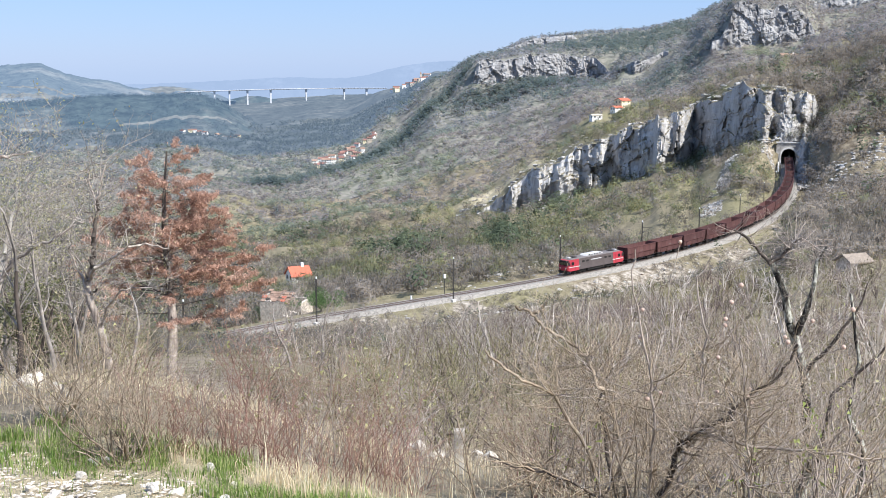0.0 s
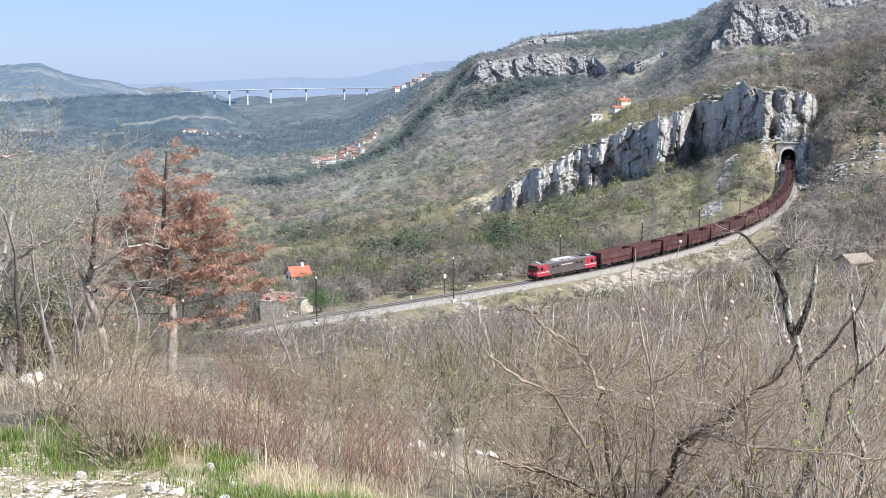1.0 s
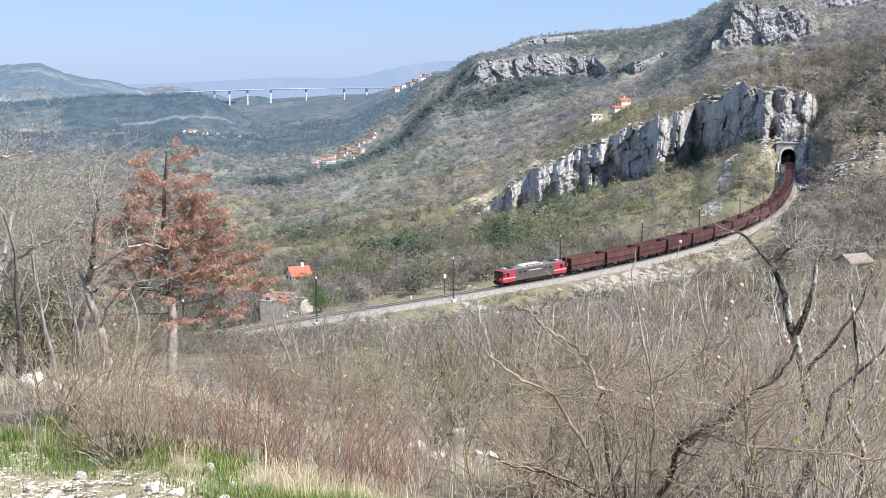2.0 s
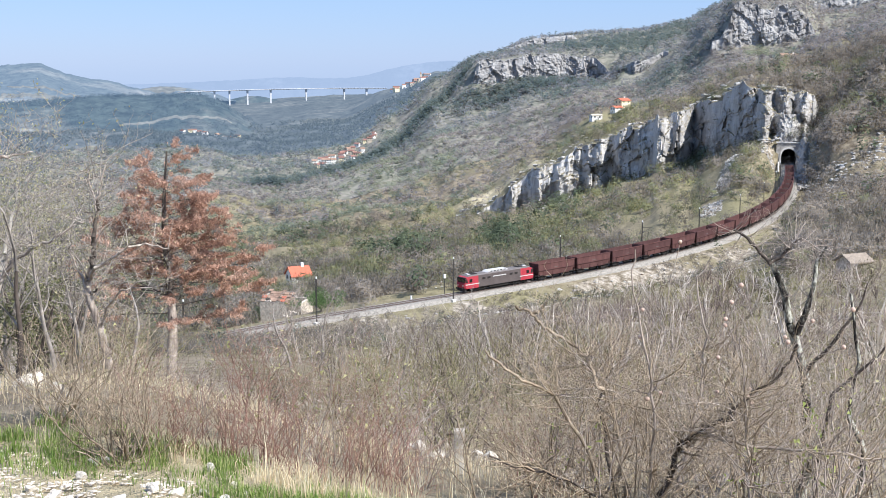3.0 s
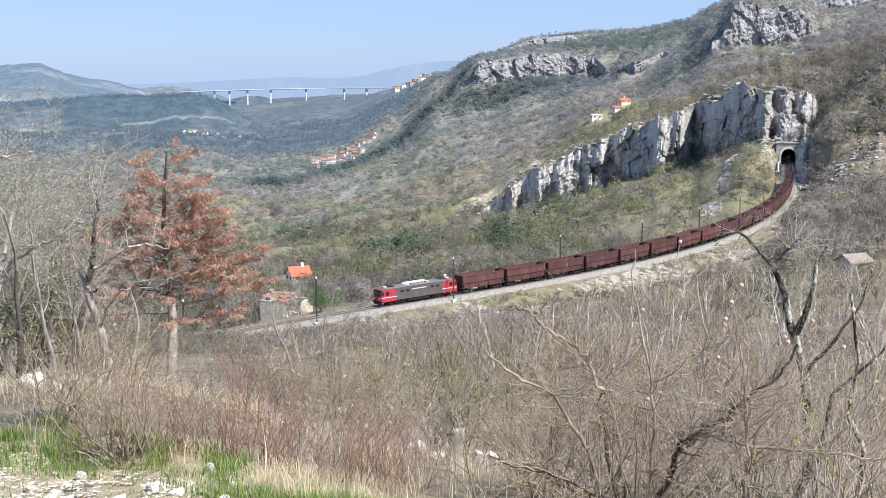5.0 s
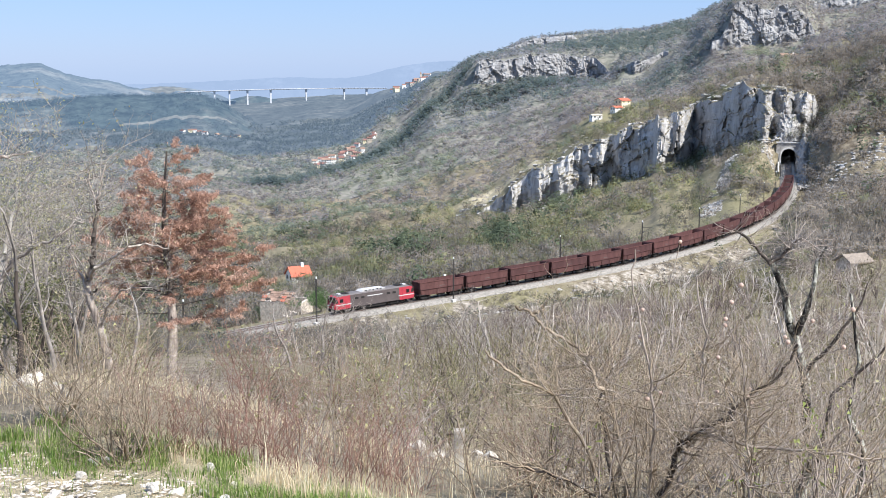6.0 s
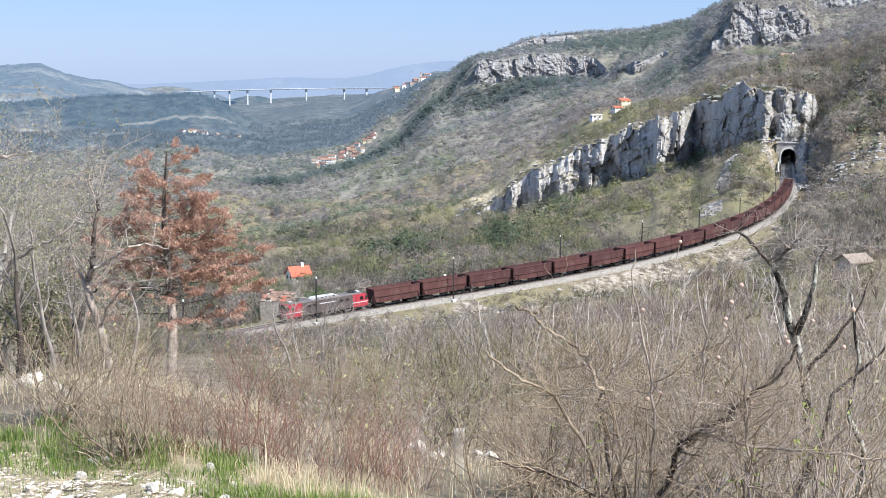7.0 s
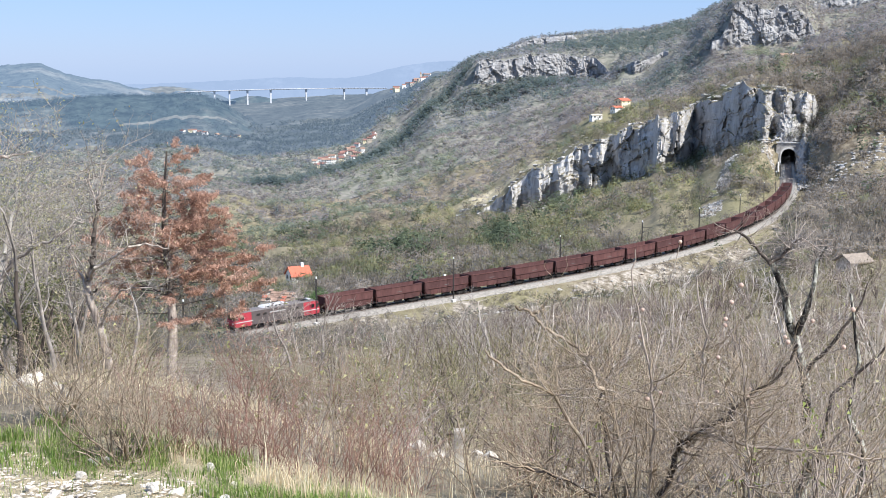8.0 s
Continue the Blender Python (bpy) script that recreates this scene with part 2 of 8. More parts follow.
# ---- the railway line in plan: its way in metres from where it leaves the cutting ----
LINE_X = [-0.277, 3.754, -15.353, 11.232, 78.545, -26.733]
LINE_Y = [0.723, -6.583, 19.543, -12.3, 60.937, 248.942]
LINE_0, LINE_1, PORTAL_S = -27.0, 329.5, 329.5
GRADE, LEVEL = 0.028, -49.93


def line_at(s):
    """Points of the rails' middle, and their heading, at the distances s along the line."""
    s = np.asarray(s, float)
    c = np.clip(s, LINE_0, LINE_1) / 100
    dx, dy = np.polyval(np.polyder(LINE_X), c), np.polyval(np.polyder(LINE_Y), c)
    k = np.hypot(dx, dy)
    dx, dy = dx / k, dy / k
    over = s - c * 100
    return np.polyval(LINE_X, c) + dx * over, np.polyval(LINE_Y, c) + dy * over, LEVEL + GRADE * s, dx, dy


# ---- the lie of the land: heights along eleven bearings from the viewpoint ----
PROFILES = {
    -21.22: [(2, -1.70), (5, -1.70), (8, -2.04), (14, -3.38), (30, -7.0), (70, -15.4), (140, -29.2), (220, -43.5), (300, -55.3), (400, -66.8), (550, -79.7), (720, -91.7), (950, -104.3), (1250, -118.0), (1650, -130.4), (2000, -133.5), (2450, -127.0), (3500, -192.1), (4800, -189.7)],
    -17.30: [(2, -1.70), (5, -1.70), (8, -2.04), (14, -3.41), (30, -7.1), (70, -15.7), (140, -29.8), (220, -44.4), (300, -56.7), (400, -68.5), (550, -82.6), (720, -93.3), (950, -105.1), (1250, -118.0), (1650, -130.4), (2000, -134.4), (2450, -131.3), (3500, -192.1), (4800, -179.2)],
    -13.20: [(2, -1.70), (5, -1.71), (8, -2.07), (14, -3.50), (30, -7.4), (70, -16.3), (140, -30.9), (220, -46.4), (300, -58.6), (400, -69.4), (550, -83.3), (720, -93.3), (950, -105.1), (1250, -118.0), (1650, -130.4), (2000, -135.3), (2450, -135.6), (3500, -192.1), (4800, -172.9)],
    -8.96: [(2, -1.70), (5, -1.73), (8, -2.25), (14, -3.87), (30, -7.8), (70, -16.6), (140, -31.2), (220, -47.3), (300, -59.3), (400, -69.4), (550, -83.3), (720, -94.9), (950, -106.4), (1250, -119.7), (1650, -131.9), (2000, -137.0), (2450, -139.9), (3500, -150.6), (4800, -134.9)],
    -4.62: [(2, -1.70), (5, -1.80), (8, -2.49), (14, -4.24), (30, -8.3), (70, -17.1), (140, -30.7), (220, -44.8), (300, -55.7), (400, -64.6), (550, -77.3), (720, -89.2), (950, -102.2), (1250, -115.3), (1650, -128.3), (2200, -133.3), (2450, -135.6), (3500, -126.0), (4800, -122.3)],
    -2.11: [(2, -1.70), (5, -1.84), (8, -2.57), (14, -4.38), (30, -8.5), (70, -17.4), (140, -30.8), (220, -43.8), (300, -54.0), (400, -62.7), (550, -75.8), (720, -87.3), (950, -96.8), (1250, -104.0), (1650, -107.0), (2000, -98.0), (2450, -91.0), (3500, -73.8), (4800, -115.9)],
    -0.23: [(2, -1.70), (5, -1.87), (8, -2.64), (14, -4.49), (30, -8.7), (70, -17.7), (140, -30.9), (220, -42.7), (300, -52.0), (400, -60.6), (550, -74.4), (720, -85.4), (950, -89.7), (1250, -84.0), (1650, -64.0), (2100, -42.0), (2450, -37.0), (3300, -29.0), (4800, -84.3)],
    1.66: [(2, -1.70), (5, -1.89), (8, -2.67), (14, -4.51), (30, -8.8), (70, -17.7), (140, -30.9), (220, -41.6), (300, -50.5), (400, -59.2), (550, -71.7), (634, -73.8), (650, -73.1), (720, -76.5), (950, -79.3), (1250, -74.1), (1600, -57.6), (1690, -29.7), (1740, -4.0), (2100, 2.0), (2300, 6.0), (2450, 4.0), (3500, -23.1), (4800, -84.3)],
    4.17: [(2, -1.70), (5, -1.93), (8, -2.71), (14, -4.55), (30, -8.8), (70, -17.8), (140, -30.9), (220, -41.1), (300, -48.8), (400, -58.0), (550, -68.8), (634, -69.1), (650, -54.8), (720, -55.3), (950, -58.4), (1250, -52.2), (1600, -29.5), (1690, -22.3), (1740, 10.2), (2000, 17.1), (2250, 25.6), (2280, 39.0), (2450, 41.0), (3500, 15.4), (4800, -84.3)],
    6.66: [(2, -1.70), (5, -1.96), (8, -2.73), (14, -4.55), (30, -8.8), (70, -17.8), (140, -30.6), (220, -39.9), (300, -48.1), (400, -56.2), (550, -62.3), (634, -61.3), (650, -40.0), (720, -39.5), (950, -35.5), (1250, -32.9), (1600, -26.7), (1680, -22.1), (1730, 7.1), (2000, 24.7), (2300, 47.0), (2450, 52.0), (3500, 30.7), (4800, -21.1)],
    8.52: [(2, -1.70), (5, -1.98), (8, -2.74), (14, -4.55), (30, -8.8), (70, -17.8), (140, -30.4), (220, -38.8), (300, -47.4), (400, -54.5), (550, -56.8), (634, -55.1), (650, -30.3), (720, -30.0), (950, -28.4), (1250, -29.0), (1450, -30.0), (1560, -17.0), (1600, -2.0), (1800, 14.0), (2200, 44.0), (2450, 57.0), (3500, 52.0), (4800, 21.1)],
    10.35: [(2, -1.70), (5, -1.98), (8, -2.74), (14, -4.55), (30, -8.8), (70, -17.7), (140, -30.0), (220, -38.4), (300, -46.1), (400, -51.8), (550, -50.7), (634, -50.7), (650, -24.8), (720, -23.7), (950, -21.5), (1250, -6.0), (1500, 9.0), (1800, 30.0), (2100, 54.0), (2450, 72.0), (3500, 60.0), (4800, 21.1)],
    11.86: [(2, -1.70), (5, -1.98), (8, -2.74), (14, -4.55), (30, -8.7), (70, -17.6), (140, -29.7), (220, -37.7), (300, -44.8), (400, -50.1), (550, -45.4), (634, -44.0), (650, -17.7), (720, -15.2), (950, -6.3), (1120, 4.9), (1140, 9.5), (1170, 18.0), (1300, 33.0), (1650, 64.0), (2000, 80.0), (2450, 94.0), (3500, 82.0), (4800, 42.2)],
    12.77: [(2, -1.70), (5, -1.98), (8, -2.74), (14, -4.55), (30, -8.7), (70, -17.5), (140, -29.5), (220, -37.2), (300, -44.1), (400, -48.8), (550, -41.1), (634, -39.0), (650, -13.4), (720, -9.5), (950, -2.1), (1120, 9.8), (1140, 12.5), (1170, 47.3), (1300, 59.9), (1650, 83.3), (2450, 118.4), (3500, 123.0), (4800, 63.2)],
    15.14: [(2, -1.70), (5, -1.98), (8, -2.72), (14, -4.51), (30, -8.6), (70, -17.2), (140, -28.8), (220, -35.9), (300, -42.2), (400, -45.0), (550, -42.0), (592, -37.8), (634, -30.0), (650, -15.7), (720, -9.5), (950, 0.8), (1120, 10.8), (1140, 14.0), (1170, 45.2), (1300, 59.9), (1650, 87.0), (2450, 123.7), (3500, 138.3), (4800, 105.4)],
    16.07: [(2, -1.70), (5, -1.98), (8, -2.71), (14, -4.50), (30, -8.6), (70, -17.0), (140, -28.5), (220, -35.2), (300, -40.8), (400, -43.6), (550, -36.7), (592, -33.8), (634, -26.5), (650, -16.6), (720, -10.1), (950, 5.0), (1150, 25.3), (1300, 44.5), (1400, 50.4), (1430, 60.3), (1650, 79.7), (2450, 118.4), (3500, 138.3), (4800, 105.4)],
    16.88: [(2, -1.70), (5, -1.98), (8, -2.71), (14, -4.49), (30, -8.6), (70, -16.9), (140, -28.3), (220, -34.8), (300, -40.2), (400, -43.0), (470, -44.4), (550, -31.4), (634, -16.7), (720, -7.9), (950, 10.4), (1250, 38.4), (1400, 49.2), (1430, 65.9), (1650, 79.7), (2450, 118.4), (3500, 138.3), (4800, 126.5)],
    19.00: [(2, -1.70), (5, -1.96), (8, -2.67), (14, -4.42), (30, -8.4), (70, -16.6), (140, -27.3), (220, -33.3), (300, -37.9), (400, -39.5), (470, -39.2), (550, -24.2), (634, -1.4), (720, 3.2), (950, 22.9), (1250, 49.4), (1400, 60.3), (1430, 80.4), (1650, 101.5), (2450, 161.4), (3500, 199.8), (4800, 189.7)],
    21.91: [(2, -1.70), (5, -1.95), (8, -2.64), (14, -4.37), (30, -8.3), (70, -16.3), (140, -26.4), (220, -31.5), (300, -34.5), (400, -35.1), (550, -14.5), (720, 12.6), (950, 37.6), (1250, 71.4), (1650, 123.2), (2450, 204.4), (3500, 261.3), (4800, 231.9)],
}
MAIN = [
    (-0.10, 700, -81.2, 0.0),
    (1.66, 690, -77.3, 3.9),
    (2.92, 684, -75.1, 7.5),
    (4.17, 676, -73.3, 16.9),
    (5.42, 670, -70.6, 25.9),
    (6.66, 662, -64.5, 23.8),
    (7.65, 656, -61.9, 26.8),
    (9.10, 646, -54.5, 27.5),
    (9.45, 630, -53.9, 27.8),
    (10.45, 630, -50.9, 27.0),
    (11.00, 646, -49.5, 26.7),
    (11.81, 618, -42.5, 26.3),
    (13.25, 572, -34.5, 23.8),
    (14.20, 553, -32.0, 22.0),
    (14.67, 556, -30.9, 21.0),
    (15.84, 560, -24.2, 15.3),
    (16.30, 560, -21.7, 0.0),
]
FAR = [
    (1.28, 1700, -23.9, 0.0),
    (1.53, 1690, -23.8, 25.2),
    (2.41, 1690, -23.8, 32.7),
    (3.92, 1690, -20.8, 34.1),
    (5.42, 1690, -22.3, 37.1),
    (6.66, 1680, -25.8, 35.4),
    (8.39, 1575, -28.3, 31.8),
    (9.62, 1590, -38.4, 20.9),
    (9.87, 1580, -38.2, 0.0),
]
HIGH = [
    (11.57, 1145, 15.1, 0.0),
    (11.93, 1145, 12.6, 33.7),
    (12.77, 1145, 11.1, 38.2),
    (13.96, 1145, 11.1, 38.2),
    (15.14, 1145, 15.1, 30.2),
    (15.72, 1145, 30.2, 10.1),
    (15.96, 1145, 30.2, 0.0),
]
BAND = [
    (2.54, 2255, 25.7, 0.0),
    (2.92, 2255, 25.7, 15.8),
    (3.92, 2255, 27.7, 15.8),
    (5.42, 2255, 29.7, 13.9),
    (5.92, 2255, 29.7, 0.0),
]
TOP = [
    (15.56, 1415, 46.0, 0.0),
    (15.84, 1415, 47.2, 6.2),
    (16.77, 1415, 51.0, 12.4),
    (17.91, 1415, 54.7, 16.2),
    (19.00, 1415, 59.7, 18.6),
    (20.60, 1415, 64.6, 22.4),
]


def monotone(xs, ys, x):
    """Smooth interpolation without overshoot."""
    xs, ys = np.asarray(xs, float), np.asarray(ys, float)
    h, d = np.diff(xs), np.diff(ys) / np.diff(xs)
    m = np.zeros_like(ys)
    same = d[:-1] * d[1:] > 0
    m[1:-1][same] = 2 * d[:-1][same] * d[1:][same] / (d[:-1] + d[1:])[same]
    m[0], m[-1] = d[0], d[-1]
    i = np.clip(np.searchsorted(xs, x) - 1, 0, len(xs) - 2)
    t = (np.clip(x, xs[0], xs[-1]) - xs[i]) / h[i]
    return ys[i] * (1 + 2 * t) * (1 - t) ** 2 + m[i] * h[i] * t * (1 - t) ** 2 + ys[i + 1] * t * t * (3 - 2 * t) + m[i + 1] * h[i] * t * t * (t - 1)


BEARINGS = np.array(sorted(PROFILES))
LINE_S = np.arange(-140, LINE_1, 1.5)
LX, LY, LZ, LDX, LDY = line_at(LINE_S)


LINE_AZ, LINE_R = np.degrees(np.arctan2(LX, LY)), np.hypot(LX, LY)
LINE_END = int(LINE_AZ.argmax())


def before_line(x, y):
    """Whether a place lies on the viewpoint's side of the line."""
    return np.hypot(x, y) < np.interp(np.degrees(np.arctan2(x, y)), LINE_AZ[:LINE_END], LINE_R[:LINE_END], right=0)


def cliff_at(cliff, az):
    c = np.array(cliff)
    return [np.interp(az, c[:, 0], c[:, k]) for k in (1, 2, 3)]


def natural(x, y):
    """Height of the hillsides without the railway."""
    r = np.maximum(np.hypot(x, y), 2.0)
    az = np.degrees(np.arctan2(x, y))
    # the profiles count their way so that the main cliff stands at 640
    rc = cliff_at(MAIN, az)[0] + (vnoise(az * 2.3 + 9, az * 0 + 4.0, 3) - 0.5) * 16
    pull = sstep(300, 490, r) * (1 - sstep(740, 1040, r))
    lr = np.log(np.minimum(r, 4900)) + np.log(640 / rc) * pull
    rows = np.array([monotone(np.log([q[0] for q in PROFILES[b]]), np.array([q[1] / q[0] for q in PROFILES[b]]), lr.ravel()) for b in BEARINGS])
    a = np.clip(az, BEARINGS[0], BEARINGS[-1]).ravel()
    k = np.clip(np.searchsorted(BEARINGS, a) - 1, 0, len(BEARINGS) - 2)
    t = (a - BEARINGS[k]) / (BEARINGS[k + 1] - BEARINGS[k])
    t = 0.35 * t + 0.65 * t * t * (3 - 2 * t)
    cols = np.arange(len(a))
    tan = (rows[k, cols] * (1 - t) + rows[k + 1, cols] * t).reshape(r.shape)
    # behind the viewpoint the hill goes on up
    back = sstep(30, 120, np.abs(az))
    tan = tan * (1 - back) + back * np.where(r > 20, 0.12, -1.7 / r + 0.006 * r)
    z = r * tan
    # gullies and knolls
    rough = sstep(12, 120, r) * np.minimum(r / 300, 3.2) * (1 - 0.5 * sstep(2500, 4000, r)) * (1 - 0.72 * sstep(1000, 1700, r) * sstep(-1, 3, az))
    far = 1 + sstep(700, 2000, r) * 1.8
    z = z + rough * ((vnoise(x / (46 * far) + 31, y / (46 * far) + 77, 4) - 0.5) * 6 * (1 + 0.5 * (far - 1)) + (vnoise(x / 9 + 3, y / 9 + 8, 3) - 0.5) * 1.6)
    spur = ridged((x + 0.35 * y) / 190 + 2, (y - 0.35 * x) / 620 + 6, 3) - 0.55
    z = z + spur * 15 * sstep(750, 1100, r) * (1 - sstep(2100, 2500, r)) * sstep(-16, -6, az) * (1 - sstep(1, 6, az))
    return z + (vnoise(x * 1.7, y * 1.7, 4, 0.6) - 0.5) * 0.16 * (1 - sstep(20, 60, r))


def from_line(x, y):
    """Distance from the line and the place along it."""
    flat = np.stack([x.ravel(), y.ravel()], 1)
    dist, along = np.empty(len(flat)), np.empty(len(flat))
    for i in range(0, len(flat), 20000):
        q = flat[i:i + 20000]
        d2 = (q[:, :1] - LX) ** 2 + (q[:, 1:] - LY) ** 2
        k = d2.argmin(1)
        ahead = (q[:, 0] - LX[k]) * LDX[k] + (q[:, 1] - LY[k]) * LDY[k]
        d = np.sqrt(d2[np.arange(len(q)), k])
        dist[i:i + 20000] = np.where((k == len(LX) - 1) & (ahead > 0.8), 999, d)
        along[i:i + 20000] = LINE_S[k]
    return dist.reshape(x.shape), along.reshape(x.shape)


def height(x, y):
    x, y = np.atleast_1d(np.asarray(x, float)), np.atleast_1d(np.asarray(y, float))
    z = natural(x, y)
    near = np.hypot(x, y) < 700
    if near.any():
        d, s = from_line(x[near], y[near])
        bed = LEVEL + GRADE * s - 0.95
        wide = 5.0 + 17 * (1 - 0.72 * sstep(230, 300, s))
        w = 1 - sstep(4.2, wide, d)
        fall = 3.8 * sstep(4.0, 15, d) * (1 - sstep(60, 130, d)) * sstep(-40, 10, s) * (1 - sstep(150, 215, s))
        z[near] = z[near] * (1 - w) + bed * w - fall * before_line(x[near], y[near])
    return z


def talus_of(az, r):
    """Bare scree below the cliff and beside the tunnel mouth."""
    a = np.abs(az - 12.3 - (r - 460) / 105) / np.interp(r, [445, 545], [0.55, 0.22])
    a = (1 - sstep(0.6, 1.1, a)) * sstep(440, 455, r) * (1 - sstep(535, 550, r))
    b = np.exp(-((az - 11.85) / 0.5) ** 4 - ((r - 420) / 14) ** 4)
    c = np.exp(-((az - 14.15) / 0.35) ** 4 - ((r - 524) / 18) ** 4)
    return np.maximum(np.maximum(a, b), c)


def meadow_of(x, y):
    """Where dry grass, fresh grass and bare stone show: three masks."""
    r, az = np.hypot(x, y), np.degrees(np.arctan2(x, y))
    rc, _, h = cliff_at(MAIN, az)
    dry = np.exp(-((az - 2.8) / 3.2) ** 2 - ((r - rc - 60) / 60) ** 2) * (r > rc) * 0.75
    dry = dry + 0.40 * np.exp(-((az - 3.4) / 3.0) ** 2 - ((r - 900) / 150) ** 2)
    lush = np.exp(-((az + 14.5) / 2.0) ** 2 - ((r - 440) / 60) ** 2) * 0.7
    lush = lush + 0.45 * np.exp(-((az + 4) / 6) ** 2 - ((r - 1400) / 500) ** 2)
    d, s = from_line(x, y)
    stone = (0.42 + 0.36 * sstep(0.42, 0.62, vnoise(x / 13 + 2, y / 13 + 5, 3))) * before_line(x, y) * np.exp(-((d - 10) / 9) ** 2) * sstep(-12, 15, s) * (1 - sstep(195, 235, s))
    stone = stone + 0.16 * sstep(15.4, 16.4, az) * sstep(430, 480, r) * (r < 640)
    stone = stone + 0.42 * np.exp(-((az - 8.0) / 1.5) ** 2 - ((r - 1530) / 70) ** 2)
    talus = talus_of(az, r)
    stone = stone + 0.85 * talus
    dry = dry + 0.12 * np.exp(-((az - 2.0) / 4.0) ** 2 - ((r - 1050) / 220) ** 2) + 0.40 * (1 - sstep(30, 90, r)) + 0.2 * (1 - sstep(5, 9, r))
    verge = (1 - sstep(5.2, 6.4, r)) * (1 - sstep(-9, -3, az))
    return dry + 0.35 * verge, lush + 0.12 * verge, stone + 0.27 * verge


def build_ground():
    rings = np.concatenate([[0.02, 0.5, 1.0, 1.5], np.geomspace(2, 180, 90), np.geomspace(182.5, 900, 170), np.geomspace(908, 4900, 130)])
    az = np.radians(np.concatenate([np.arange(-180, -24, 4.0), np.linspace(-23, 23, 330), np.arange(24, 181, 4.0)]))
    rr, aa = np.meshgrid(rings, az, indexing="ij")
    x, y = rr * np.sin(aa), rr * np.cos(aa)
    z = height(x, y)
    nr, na = x.shape
    i = np.arange(nr * na).reshape(nr, na)
    quads = np.stack([i[:-1, :-1], i[:-1, 1:], i[1:, 1:], i[1:, :-1]], -1).reshape(-1, 4)
    # the mouth of the tunnel goes through the hillside
    cx, cy, cz = (v.ravel()[quads].mean(1) for v in (x, y, z))
    px, py, pz, dx, dy = line_at(PORTAL_S)
    ahead = (cx - px) * dx + (cy - py) * dy
    side = np.abs((cx - px) * dy - (cy - py) * dx)
    keep = ~((ahead > -2.5) & (ahead < 36) & (side < 3.6) & (cz < pz + 7.0))
    dry, lush, stone = meadow_of(x, y)
    v = np.stack([x, y, z], -1).reshape(-1, 3)
    k = np.arange(1, na - 2)
    fan = np.stack([0 * k, k + 1, k], -1)
    me = mesh_of("ground", v, quads[keep], fan, M_GROUND, True, {"meadow": dry.ravel(), "lush": lush.ravel(), "stone": stone.ravel()})
    # past 1000 m the colour is greyed as haze; beyond the valley's end it glows blue
    far, bear = np.hypot(cx, cy)[keep], np.degrees(np.arctan2(cx, cy))[keep]
    me.materials.append(M_GROUND_HAZE)
    me.materials.append(M_HAZE_GLOW[1])
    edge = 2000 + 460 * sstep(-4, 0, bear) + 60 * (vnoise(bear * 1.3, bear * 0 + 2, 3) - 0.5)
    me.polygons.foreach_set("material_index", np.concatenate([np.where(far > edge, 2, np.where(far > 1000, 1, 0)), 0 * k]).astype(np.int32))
    return tagged(new("ground", me), "scrubby limestone hillsides round a wooded valley", "ground", kind="structure")


build_ground()

# ---- limestone cliffs ----
def cells(x, y, seed):
    """A field of flat blocks: each irregular cell has a depth of its own."""
    i, j = np.floor(x).astype(int), np.floor(y).astype(int)
    best, val = np.full(x.shape, 9.0), np.zeros(x.shape)
    for a in (-1, 0, 1):
        for b in (-1, 0, 1):
            u, v = (i + a + int(seed * 7)) % 256, (j + b + int(seed * 13)) % 256
            px, py = i + a + PERM[u, v], j + b + PERM[v, (u + 91) % 256]
            d = (x - px) ** 2 + (y - py) ** 2
            near = d < best
            best = np.where(near, d, best)
            val = np.where(near, PERM[(u + 37) % 256, (v + 151) % 256], val)
    return val, np.sqrt(best)


